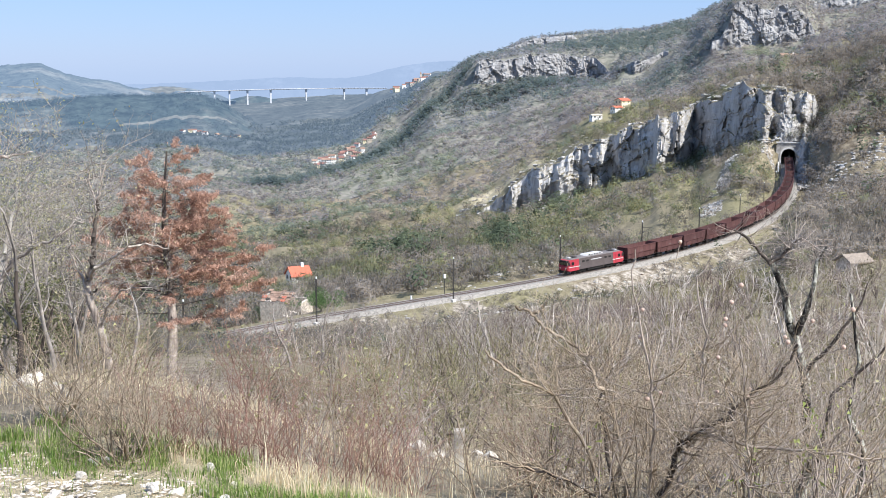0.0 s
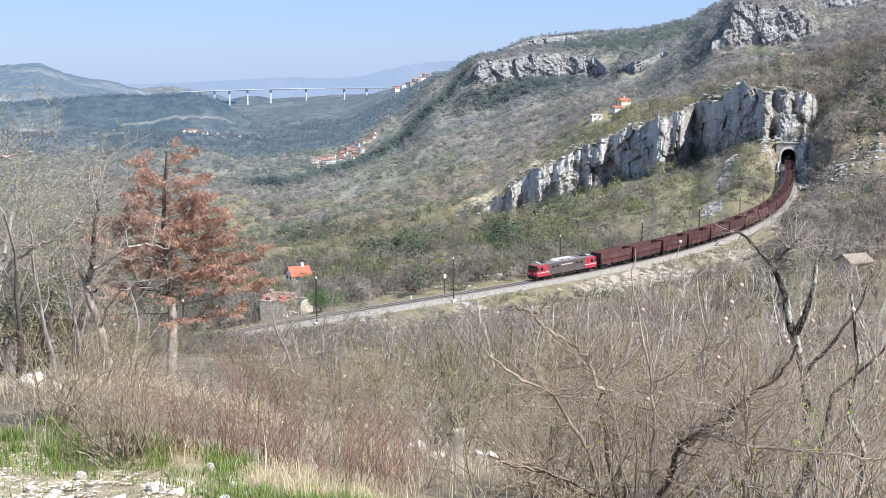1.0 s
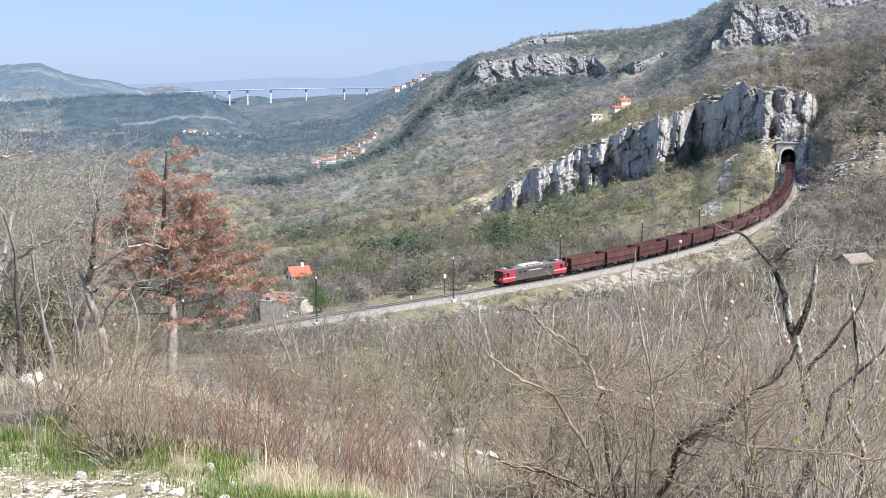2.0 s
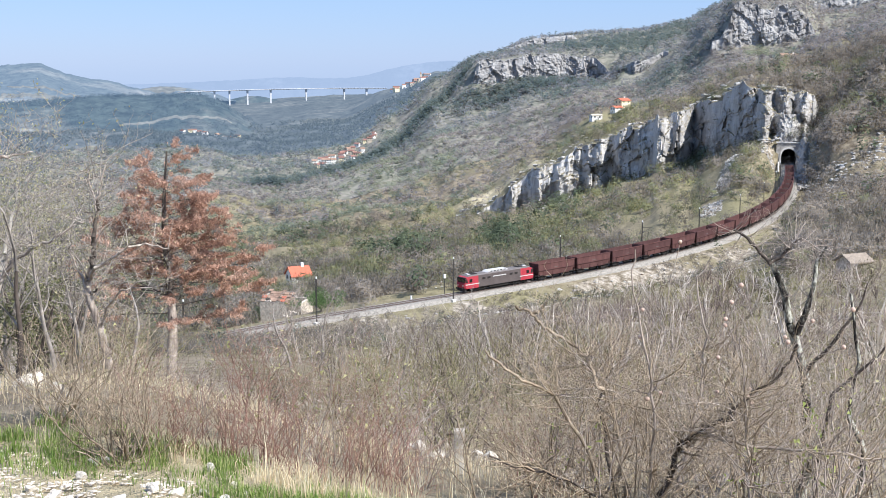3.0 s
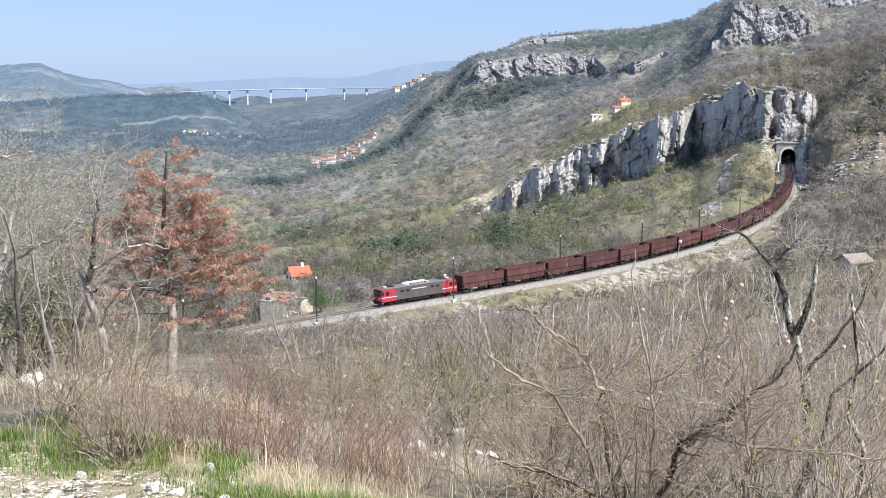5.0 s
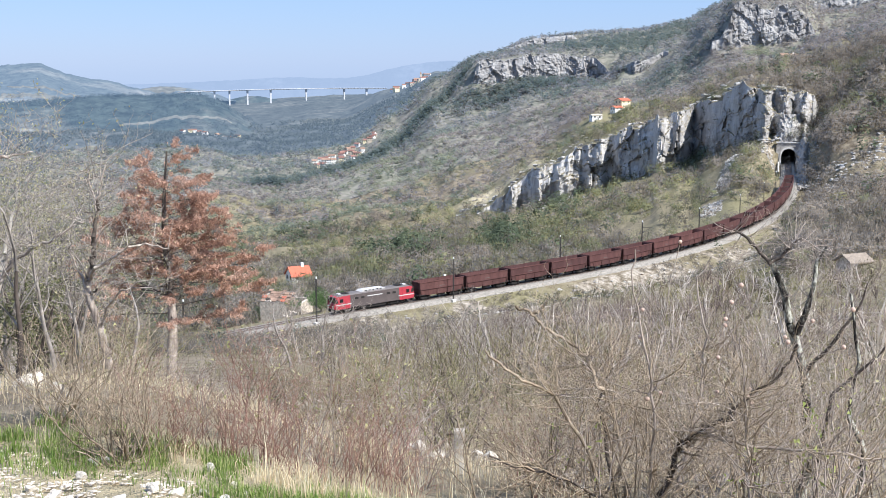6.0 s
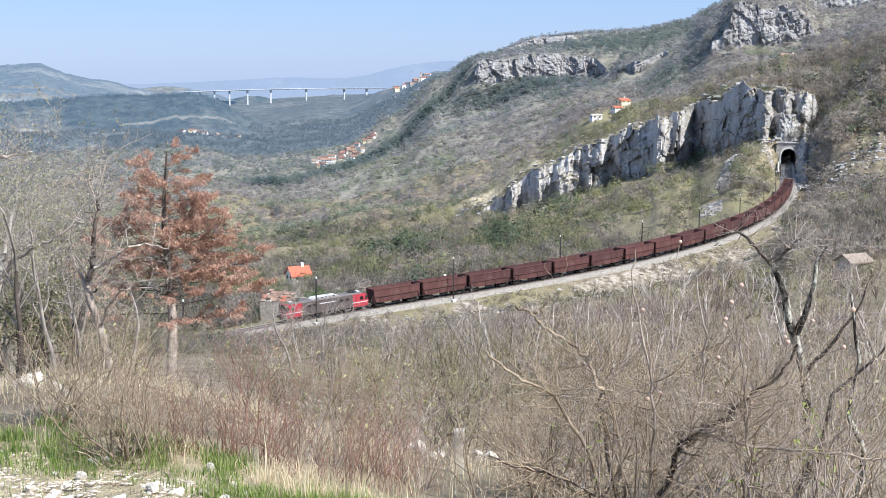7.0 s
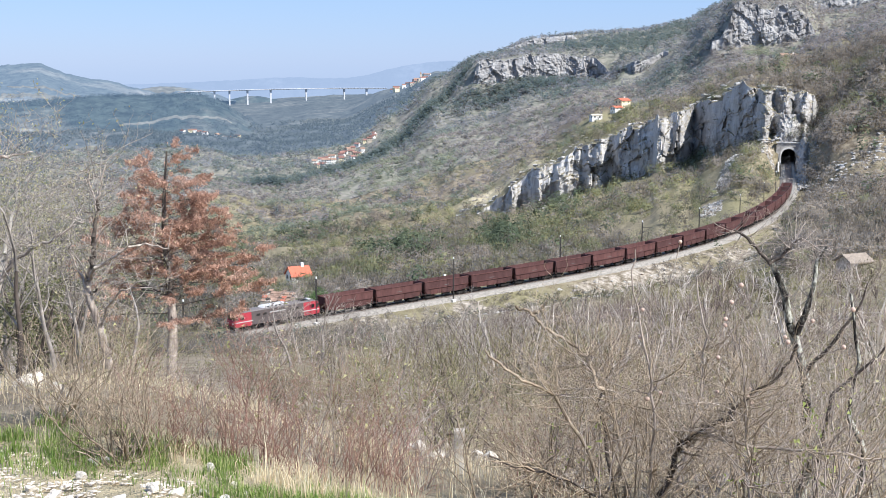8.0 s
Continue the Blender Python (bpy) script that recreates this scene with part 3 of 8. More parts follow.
def cliff(name, table, label, seed, step=1.1, relief=6.0, back=15.0, foot=4.0, stone=None):
    """A broken rock wall of blocks and clefts that stands on the hillside along the bearings of the table."""
    a0, a1 = table[0][0], table[-1][0]
    rm = sum(q[1] for q in table) / len(table)
    nu = int(radians(a1 - a0) * rm / step)
    az = np.linspace(a0, a1, nu)
    rc, base, h = cliff_at(table, az)
    wob = (vnoise(az * 2.3 + 9, az * 0 + 4.0, 3) - 0.5) * 16 if table is MAIN else 0 * az
    gx, gy = (rc + wob - 8) * np.sin(np.radians(az)), (rc + wob - 8) * np.cos(np.radians(az))
    base = height(gx, gy)
    k = (back + 8) / rc
    crown = height(gx * (1 + k), gy * (1 + k))
    u = radians(1) * rm * az
    big, _ = cells(u / 17 + seed, u * 0 + seed * 1.7, seed)
    mid, _ = cells(u / 5 + seed, u * 0 + 3.3, seed + 1)
    top = np.where(h > 0.5, (crown - base) * (0.88 + 0.16 * big + 0.08 * mid), 0.3)
    top = np.clip(top, 0.3, h * (0.95 + 0.35 * big + 0.2 * mid) + 0.4)
    nv = max(12, int(h.max() / step) + 6)
    v = np.concatenate([[-0.1], np.linspace(0, 1, nv), [1.0, 1.0]])
    uu, vv = np.meshgrid(u, v, indexing="ij")
    hh = top[:, None]
    zz = vv * hh
    wx = uu + (vnoise(uu / 13, zz / 13 + seed, 3) - 0.5) * 7
    wz = zz + (vnoise(uu / 13 + 40, zz / 13 + seed, 3) - 0.5) * 7
    b1, _ = cells((wx + 0.3 * wz) / 17 + seed, (wz + 0.3 * wx) / 34 + seed, seed)
    b2, e2 = cells((wx - 0.25 * wz) / 7 + seed * 2, wz / 8.5 + seed, seed + 2)
    b4, _ = cells(wx / 1.7 + seed, wz / 5.5 + seed, seed + 5)
    b5, _ = cells(wx / 9 + seed, wz / 1.9 + seed, seed + 6)
    b3, e3 = cells(wx / 3.0 + seed * 3, wz / 3.4 + seed, seed + 3)
    soft = ridged(wx / 30 + seed, wz / 70, 3)
    out = relief * (1.9 * b1 + 0.85 * b2 + 0.42 * b3 + 0.26 * b4 + 0.18 * b5 + 0.5 * soft - 0.2 * e2 - 0.1 * e3)
    out = out + relief * 0.25 * (vnoise(uu / 1.7, zz / 1.9 + seed, 3) - 0.5)
    env = np.minimum(1, hh / 14) * (0.55 + 0.45 * np.sin(np.clip(vv, 0.05, 0.95) * np.pi) ** 0.5)
    rr = (rc + wob)[:, None] - 3.0 + 0.20 * zz - (out - relief * 0.6) * env
    rr[:, -2] += back * 0.35
    rr[:, -1] += back * 1.1
    zz[:, -2] += 0.3
    zz[:, -1] = (crown - base) - 2.5
    zz[:, 0] = -foot
    ang = np.radians(az)[:, None]
    pts = np.stack([rr * np.sin(ang), rr * np.cos(ang), base[:, None] + zz], -1)
    i = np.arange(pts.shape[0] * pts.shape[1]).reshape(pts.shape[:2])
    quads = np.stack([i[:-1, :-1], i[1:, :-1], i[1:, 1:], i[:-1, 1:]], -1).reshape(-1, 4)
    me = mesh_of(name, pts.reshape(-1, 3), quads, None, stone or M_ROCK, False)
    return tagged(new(name, me), label, "cliff", kind="structure")


cliff("limestone_cliff", MAIN, "broken grey limestone cliff above the railway slope", 2.0, 0.6, 5.2)
cliff("limestone_cliff", FAR, "long pale limestone cliff below a pine plateau", 11.0, 1.3, 4.0, 52, stone=M_ROCK_FAR)
cliff("limestone_cliff", HIGH, "tall pale limestone crag on the upper hillside", 23.0, 0.9, 3.8, 32, stone=M_ROCK_FAR)
cliff("limestone_cliff", TOP, "dark limestone crag along the upper ridge", 5.0, 1.3, 4.0, 32, stone=M_ROCK_FAR)
cliff("limestone_cliff", BAND, "low limestone rim of the distant plateau", 31.0, 2.0, 3.0, 34, stone=M_ROCK_FAR)


def boulder(seed, n=2):
    """A broken lump of limestone about 1 m across: corners and faces as arrays."""
    bm = bmesh.new()
    bmesh.ops.create_icosphere(bm, subdivisions=n, radius=0.5)
    rnd = random.Random(seed)
    cut = [Vector((rnd.gauss(0, 1), rnd.gauss(0, 1), rnd.gauss(0, 0.8))).normalized() for _ in range(9)]
    for v in bm.verts:
        for c in cut:
            over = v.co.dot(c) - 0.27
            if over > 0:
                v.co -= c * over
        v.co *= 1 + 0.16 * (noise.noise(v.co * 4 + Vector((seed, 0, 0))))
        v.co.z *= 0.8
    vs = np.array([v.co[:] for v in bm.verts])
    fs = np.array([[v.index for v in f.verts] for f in bm.faces])
    bm.free()
    return vs, fs


def outcrops():
    """Blocks of bedrock that break through the slopes, past counting."""
    rng = np.random.default_rng(3)
    shapes = [boulder(k, 2) for k in range(7)]
    low = [boulder(k + 20, 1) for k in range(7)]
    vs, fs, base = [], [], 0
    spots = []
    for n, az0, az1, r0, r1, s0, s1, cut in ((1500, 15.9, 20.5, 436, 540, 0.7, 2.6, 0.46), (500, 16.0, 20.5, 540, 640, 0.8, 2.6, 0.5), (150, 14.5, 15.5, 540, 560, 0.9, 2.8, 0.2), (420, 12.0, 20.5, 575, 690, 1.0, 4.5, 0.52), (300, 1, 9, 690, 760, 0.7, 2.2, 0.55), (1700, -4, 14, 225, 345, 0.4, 1.6, 0.46), (150, 11.5, 15.2, 380, 520, 0.5, 1.8, 0.5)):
        az, r, x, y = sprinkle(rng, n, az0, az1, r0, r1)
        m = vnoise(x / 16 + 4, y / 16 + 9, 3) > cut
        d, s = from_line(x, y)
        m &= (d > 5.5) & (d < 26 if r1 == 345 else d > 0)
        for a, b in zip(x[m], y[m]):
            spots.append((a, b, rng.uniform(s0, s1) * rng.uniform(0.5, 1)))
    # loose stones of the scree
    az, r, x, y = sprinkle(rng, 3000, 11.2, 14.6, 405, 552)
    m = talus_of(az, r) > 0.4
    spots += [(a, b, rng.uniform(0.35, 1.3)) for a, b in zip(x[m], y[m])]
    # broken blocks along the crest and the foot of the main cliff
    for k in range(330):
        az = rng.uniform(0.5, 16.4)
        rc, _, h = cliff_at(MAIN, az)
        r = rc + (rng.uniform(6, 20) if rng.random() < 0.7 else rng.uniform(-22, -10))
        spots.append((r * math.sin(radians(az)), r * math.cos(radians(az)), rng.uniform(1.0, 4.2) * rng.uniform(0.6, 1)))
    xy = np.array([(a, b) for a, b, _ in spots])
    z = height(xy[:, 0], xy[:, 1])
    for (a, b, s), c in zip(spots, z):
        v, f = shapes[rng.integers(7)] if s > 1.3 else low[rng.integers(7)]
        t = rng.uniform(0, 6.28)
        rot = np.array([[math.cos(t), -math.sin(t), 0], [math.sin(t), math.cos(t), 0], [0, 0, 1]])
        vs.append((v * s * [1.7, 1, rng.uniform(0.5, 1.1)]) @ rot.T + [a, b, c])
        fs.append(f + base)
        base += len(v)
    me = mesh_of("rock_outcrops", np.concatenate(vs), None, np.concatenate(fs), M_ROCK_SMALL)
    tagged(new("rock_outcrops", me), "grey limestone blocks breaking through the slopes", "rocks", kind="stuff")


def rock_cut():
    """The rough rock wall on the hill side of the track before the tunnel."""
    s = np.arange(248, 352, 0.7)
    x, y, z, dx, dy = line_at(s)
    k = np.linspace(0, 1, 24)
    grow_h = 1.6 + 8.5 * sstep(262, 322, s) + 10 * sstep(316, 345, s)
    off = 4.3 + 0.9 * (vnoise(s / 5, s * 0, 3) - 0.5)
    ss, kk = np.meshgrid(s, k, indexing="ij")
    b, _ = cells(ss / 5, kk * 4 + 1, 4.0)
    b2, _ = cells(ss / 2, kk * 9 + 1, 6.0)
    b3, _ = cells(ss / 1.2, kk * 16 + 1, 8.0)
    side = off[:, None] + 3.0 * kk ** 1.5 - 1.5 * b - 0.6 * b2 - 0.4 * b3 + 2.5 * (kk > 0.95)
    up = -1.2 + kk * grow_h[:, None] + 0.8 * (b2 - 0.5) * (kk > 0.2) - 5 * (kk > 0.95)
    px = x[:, None] + dy[:, None] * side
    py = y[:, None] - dx[:, None] * side
    pts = np.stack([px, py, z[:, None] + up], -1)
    i = np.arange(pts.shape[0] * pts.shape[1]).reshape(pts.shape[:2])
    quads = np.stack([i[:-1, :-1], i[1:, :-1], i[1:, 1:], i[:-1, 1:]], -1).reshape(-1, 4)
    tagged(new("rock_cutting", mesh_of("rock_cutting", pts.reshape(-1, 3), quads, None, M_ROCK_SMALL)), "rough rock wall of the cutting before the tunnel", "rock wall", kind="structure")


# ---- the railway ----
M_BALLAST = plain("pale_ballast", (0.255, 0.235, 0.205), 0.95, vary=0.45, scale=2.2, grain=0.8)
M_RAIL = plain("worn_rail_steel", (0.16, 0.12, 0.10), 0.45, 0.6, 0.2)
M_SLEEPER = plain("weathered_concrete_sleeper", (0.24, 0.21, 0.19), 0.9, vary=0.25)


def sweep(name, section, s, lift=0.0, material=None, closed=True):
    """A cross-section (metres to the side, metres up) drawn along the line."""
    x, y, z, dx, dy = line_at(s)
    sec = np.array(section)
    px = x[:, None] + dy[:, None] * sec[:, 0]
    py = y[:, None] - dx[:, None] * sec[:, 0]
    pz = z[:, None] + sec[:, 1] + lift
    pts = np.stack([px, py, pz], -1)
    n, k = pts.shape[:2]
    i = np.arange(n * k).reshape(n, k)
    j = np.roll(i, -1, 1) if closed else i[:, 1:]
    a = i if closed else i[:, :-1]
    quads = np.stack([a[:-1], j[:-1], j[1:], a[1:]], -1).reshape(-1, 4)
    return mesh_of(name, pts.reshape(-1, 3), quads, None, material)


def build_line():
    s = np.arange(-120, 372, 2.0)
    bed = new("railway_track", None)
    tagged(bed, "single electrified railway track on pale limestone ballast", "railway", kind="structure")
    for name, me in (("ballast_bed", sweep("ballast_bed", [(-5.2, -2.4), (-2.1, -0.2), (2.1, -0.2), (5.2, -2.4)], s, 0, M_BALLAST)),
                     ("rail", sweep("rail", [(-0.79, -0.2), (-0.79, 0), (-0.72, 0), (-0.72, -0.2)], s, 0, M_RAIL)),
                     ("rail", sweep("rail", [(0.72, -0.2), (0.72, 0), (0.79, 0), (0.79, -0.2)], s, 0, M_RAIL))):
        new(name, me).parent = bed
    # sleepers, past counting: one part
    q = np.arange(-60, 340, 0.62)
    x, y, z, dx, dy = line_at(q)
    cx, cy, cz = np.array([(a, b, c) for a in (-0.13, 0.13) for b in (-1.25, 1.25) for c in (-0.3, -0.13)]).T
    v = np.stack([x[:, None] + dx[:, None] * cx + dy[:, None] * cy, y[:, None] + dy[:, None] * cx - dx[:, None] * cy, z[:, None] + cz + 0 * x[:, None]], -1)
    f = np.array([(1, 5, 7, 3), (0, 1, 3, 2), (4, 6, 7, 5), (0, 4, 5, 1), (2, 3, 7, 6)])
    quads = (f[None] + 8 * np.arange(len(q))[:, None, None]).reshape(-1, 4)
    tagged(new("sleepers", mesh_of("sleepers", v.reshape(-1, 3), quads, None, M_SLEEPER)), kind="stuff").parent = bed


build_line()


def on_line(s, side=0.0, up=0.0):
    """A pose beside the line, x along it towards the tunnel, y to the far side."""
    x, y, z, dx, dy = (float(q) for q in line_at(s))
    return Matrix.Translation((x - dy * side, y + dx * side, z + up)) @ Matrix.Rotation(math.atan2(dy, dx), 4, "Z")


# ---- tunnel ----
M_MASON = plain("grey_portal_masonry", (0.42, 0.40, 0.37), 0.9, vary=0.3, scale=0.8, grain=0.5, rnd=0.25)
M_CONC = plain("pale_concrete", (0.60, 0.58, 0.54), 0.85, vary=0.2, scale=0.7)
M_SOOT = plain("sooty_tunnel_lining", (0.05, 0.048, 0.045), 0.95, vary=0.3)


def arch(w, spring, rise, n=14):
    """Outline of a horseshoe opening, from its foot round to the other foot."""
    pts = [(-w, -0.4), (-w * 1.03, spring * 0.5)]
    pts += [(-w * math.cos(math.pi * k / n), spring + rise * math.sin(math.pi * k / n)) for k in range(n + 1)]
    return pts + [(w * 1.03, spring * 0.5), (w, -0.4)]


def build_tunnel():
    base = thing("tunnel_portal", on_line(PORTAL_S), "grey stone railway tunnel portal with a pale coping", "tunnel", kind="structure")
    inner, outer = arch(2.75, 3.3, 2.75), arch(3.5, 3.3, 3.5)
    # the wall round the opening, in courses of blocks
    def ring(bm, a, b, x0, x1):
        vs = [[bm.verts.new((x, p[0], p[1])) for p in o] for o in (a, b) for x in (x0, x1)]
        for i in range(len(a) - 1):
            for p, q in ((0, 1), (1, 3), (3, 2), (2, 0)):
                bm.faces.new((vs[p][i], vs[p][i + 1], vs[q][i + 1], vs[q][i]))
    bm = bmesh.new()
    frame_o = []
    for p in outer:
        ang = math.atan2(p[1] - 3.3, p[0])
        if p[1] <= 3.3:
            frame_o.append((math.copysign(4.9, p[0]), p[1]))
        else:
            k = min(4.9 / max(1e-6, abs(math.cos(ang))), 5.0 / max(1e-6, math.sin(ang)))
            frame_o.append((k * math.cos(ang), 3.3 + k * math.sin(ang)))
    ring(bm, outer, frame_o, -0.9, 0.6)
    part("portal_wall", bm, M_MASON, base)
    bm = bmesh.new()
    ring(bm, inner, outer, -1.05, 0.6)
    part("arch_ring", bm, M_CONC, base, "pale arch stones")
    bm = bmesh.new()
    box(bm, -1.25, 0.7, -5.2, 5.2, 8.3, 8.75, 0.06)
    part("coping", bm, M_CONC, base, "pale coping slab")
    bm = bmesh.new()
    out2 = [(p[0] * 1.02, p[1] * 1.02) for p in inner]
    vs = [[bm.verts.new((x, p[0], p[1])) for p in out2] for x in (-0.5, 12, 34)]
    for a, b in zip(vs, vs[1:]):
        for i in range(len(a) - 1):
            bm.faces.new((a[i], a[i + 1], b[i + 1], b[i]))
    bm.faces.new(vs[-1])
    part("lining", bm, M_SOOT, base, "sooty lining")
    rng_y, rng_z = np.linspace(-1, 1, 40), np.linspace(0, 1, 34)
    yy, zz = np.meshgrid(rng_y, rng_z, indexing="ij")
    b1, _ = cells(yy * 3.2 + 5, zz * 4.5, 3.0)
    b2, _ = cells(yy * 7 + 5, zz * 9, 7.0)
    fx = 0.9 + 5.5 * zz - 1.1 * b1 - 0.6 * b2 + 3 * np.abs(yy) ** 3
    pts = np.stack([fx, yy * (5.4 - 1.5 * zz) + 0.6 * (b2 - 0.5), 8.2 + 11.5 * zz + 0.5 * (b1 - 0.5)], -1)
    idx = np.arange(pts.shape[0] * pts.shape[1]).reshape(pts.shape[:2])
    f4 = np.stack([idx[:-1, :-1], idx[1:, :-1], idx[1:, 1:], idx[:-1, 1:]], -1).reshape(-1, 4)
    face = new("rock_face", mesh_of("rock_face", pts.reshape(-1, 3), f4, None, M_ROCK_SMALL))
    face.parent = base
    face["label"] = "rough grey rock above the portal"
    wall = sweep("side_wall", [(-4.1, -1.6), (-4.1, 0.9), (-3.6, 0.9), (-3.6, -1.6)], np.arange(290, PORTAL_S, 2.0), 0, M_CONC)
    tagged(new("side_wall", wall), "low pale wall beside the track before the tunnel", "wall", kind="structure")
    # courses on the face
    for row in range(11):
        z0 = 0.05 + row * 0.75
        for k in range(7):
            y0 = -4.85 + k * 1.38 + (row % 2) * 0.5
            y1 = min(y0 + 1.3, 4.85)
            near = min(abs(y0), abs(y1)) if y0 * y1 > 0 else 0
            if z0 < 3.3 and near < 3.55 or z0 >= 3.3 and math.hypot(near, z0 - 3.3) < 3.7:
                continue
            b2 = bmesh.new()
            box(b2, -1.0, -0.85, y0, y1, z0, z0 + 0.68)
            part("stone_block", b2, M_MASON, base)


build_tunnel()


def masts():
    """Overhead-line masts with their brackets, and the wires."""
    steel = plain("dull_mast_steel", (0.075, 0.07, 0.065), 0.7, 0.3, 0.3)
    white = plain("white_insulator", (0.8, 0.8, 0.78), 0.35)
    places = [(-30, -3.1), (0.2, -3.1), (33.6, -3.1), (69.5, 3.1), (100, 3.1), (129, 3.1), (160, 3.1), (191, 3.1), (222, 3.1), (253, 3.1), (285, 3.1)]
    for s, side in places:
        mast = thing("overhead_line_mast", on_line(s, side), "dark steel overhead-line mast beside the track", "mast", "overhead-line masts")
        c = -1 if side > 0 else 1
        bm = bmesh.new()
        for a in (-0.1, 0.1):
            box(bm, a - 0.035, a + 0.035, -0.08, 0.08, -1.2, 8.3)
        for k in range(13):
            z = 0.2 + k * 0.62
            tube(bm, (-0.1, 0, z), (0.1, 0, z + 0.5), 0.02, n=5)
        part("post", bm, steel, mast)
        bm = bmesh.new()
        box(bm, -0.45, 0.45, -0.45, 0.45, -1.6, -0.35, 0.04)
        part("foundation", bm, M_CONC, mast)
        bm = bmesh.new()
        tube(bm, (0, 0, 6.9), (0, c * 3.0, 7.2), 0.035, n=6)
        tube(bm, (0, 0, 5.6), (0, c * 2.6, 7.1), 0.035, n=6)
        tube(bm, (0, c * 1.0, 6.1), (0, c * 3.3, 5.7), 0.03, n=6)
        part("bracket", bm, steel, mast)
        bm = bmesh.new()
        tube(bm, (0, 0, 8.25), (0, 0, 8.65), 0.16, 0.12, 8)
        part("insulator", bm, white, mast, "white insulator cap")
    for up, r, sag in ((5.65, 0.014, 0.0), (7.0, 0.016, 0.7)):
        s = np.arange(-60, 325, 3.0)
        x, y, z, _, _ = line_at(s)
        ph = ((s - 0.2) % 33.5) / 33.5
        z = z + up - sag * 4 * ph * (1 - ph)
        cu = bpy.data.curves.new("overhead_wire", "CURVE")
        cu.dimensions, cu.bevel_depth, cu.bevel_resolution = "3D", r, 1
        sp = cu.splines.new("POLY")
        sp.points.add(len(s) - 1)
        for p, a, b, c in zip(sp.points, x, y, z):
            p.co = (a, b, c, 1)
        cu.materials.append(steel)
        tagged(new("overhead_wire", cu), "thin dark overhead wire above the track", "wire", "overhead wires")
    # a small signal post and a marker on the far side of the ballast
    sig = thing("signal_post", on_line(36.0, 3.4), "pale grey signal post with a small board", "signal")
    bm = bmesh.new()
    tube(bm, (0, 0, -1.5), (0, 0, 3.9), 0.09, n=8)
    part("post", bm, steel, sig, "dull grey post")
    bm = bmesh.new()
    box(bm, -0.26, 0.26, -0.12, 0.12, 2.9, 3.8, 0.05)
    part("board", bm, white, sig, "pale board")
    mk = thing("marker_stone", on_line(27.0, 3.0), "small white marker stone beside the ballast", "marker")
    bm = bmesh.new()
    box(bm, -0.2, 0.2, -0.15, 0.15, -0.9, 0.35, 0.07)
    part("stone", bm, white, mk)


masts()

# ---- the train ----
M_RED = plain("signal_red_paint", (0.37, 0.04, 0.055), 0.55, vary=0.12, scale=1.0)
M_GREY = plain("weathered_grey_paint", (0.10, 0.082, 0.078), 0.5, vary=0.2, scale=0.8)
M_ROOF = plain("dusty_silver_roof", (0.14, 0.125, 0.12), 0.9, 0.0, 0.25, 0.9)
M_WHITE = plain("off_white_paint", (0.50, 0.485, 0.47), 0.5, vary=0.1)
M_BLACK = plain("grimy_black_steel", (0.028, 0.025, 0.023), 0.8, 0.1, 0.4)
M_GLASS = plain("dark_cab_glass", (0.012, 0.014, 0.016), 0.12, vary=0.1, spec=0.6)
M_LAMP = plain("lamp_glass", (0.85, 0.83, 0.75), 0.2, vary=0.05)


def oxide_mat():
    m, n, l, b = mat("oxide_red_wagon_paint", 0.75, 0, 0.25)
    c = ramp(n, l, noise_of(n, l, 0.7, 6, 0.7, stretch=(1, 1, 0.35)), [(0.28, (0.068, 0.033, 0.031)), (0.5, (0.112, 0.053, 0.049)), (0.75, (0.155, 0.083, 0.075))])
    grime = ramp(n, l, noise_of(n, l, 3.0, 6, 0.7, stretch=(1, 1, 0.15)), [(0.35, (0.6, 0.58, 0.56)), (0.6, (1, 1, 1))])
    c = mixc(n, l, 0.8, c, grime, "MULTIPLY")
    oi = n.new("ShaderNodeObjectInfo")
    c = mixc(n, l, 1.0, c, ramp(n, l, oi.outputs["Random"], [(0, (0.72, 0.72, 0.75)), (1, (1.12, 1.06, 1.04))]), "MULTIPLY")
    l.new(c, b.inputs["Base Color"])
    bump(n, l, b, noise_of(n, l, 8, 4), 0.3, 0.02)
    return m


M_OXIDE = oxide_mat()
# ore colour taken near black to stand for the shadow inside the hopper
M_ORE = plain("shade_dark_ore_load", (0.04, 0.026, 0.023), 0.95, vary=0.4, scale=2.0, grain=0.8)


def wheelset(parent, x, r, z0):
    bm = bmesh.new()
    tube(bm, (0, -0.85, 0), (0, 0.85, 0), 0.09, n=8)
    for sy in (-1, 1):
        tube(bm, (0, sy * 0.69, 0), (0, sy * 0.82, 0), r, n=20)
        tube(bm, (0, sy * 0.66, 0), (0, sy * 0.69, 0), r + 0.03, n=20)
        for k in range(4):
            a = k * math.pi / 2
            box(bm, math.cos(a) * r * 0.55 - 0.05, math.cos(a) * r * 0.55 + 0.05, sy * 0.84 - 0.02, sy * 0.84 + 0.02, math.sin(a) * r * 0.55 - 0.05, math.sin(a) * r * 0.55 + 0.05)
    w = part("wheelset", bm, M_BLACK, parent)
    w.location = (x, 0, r)
    return w


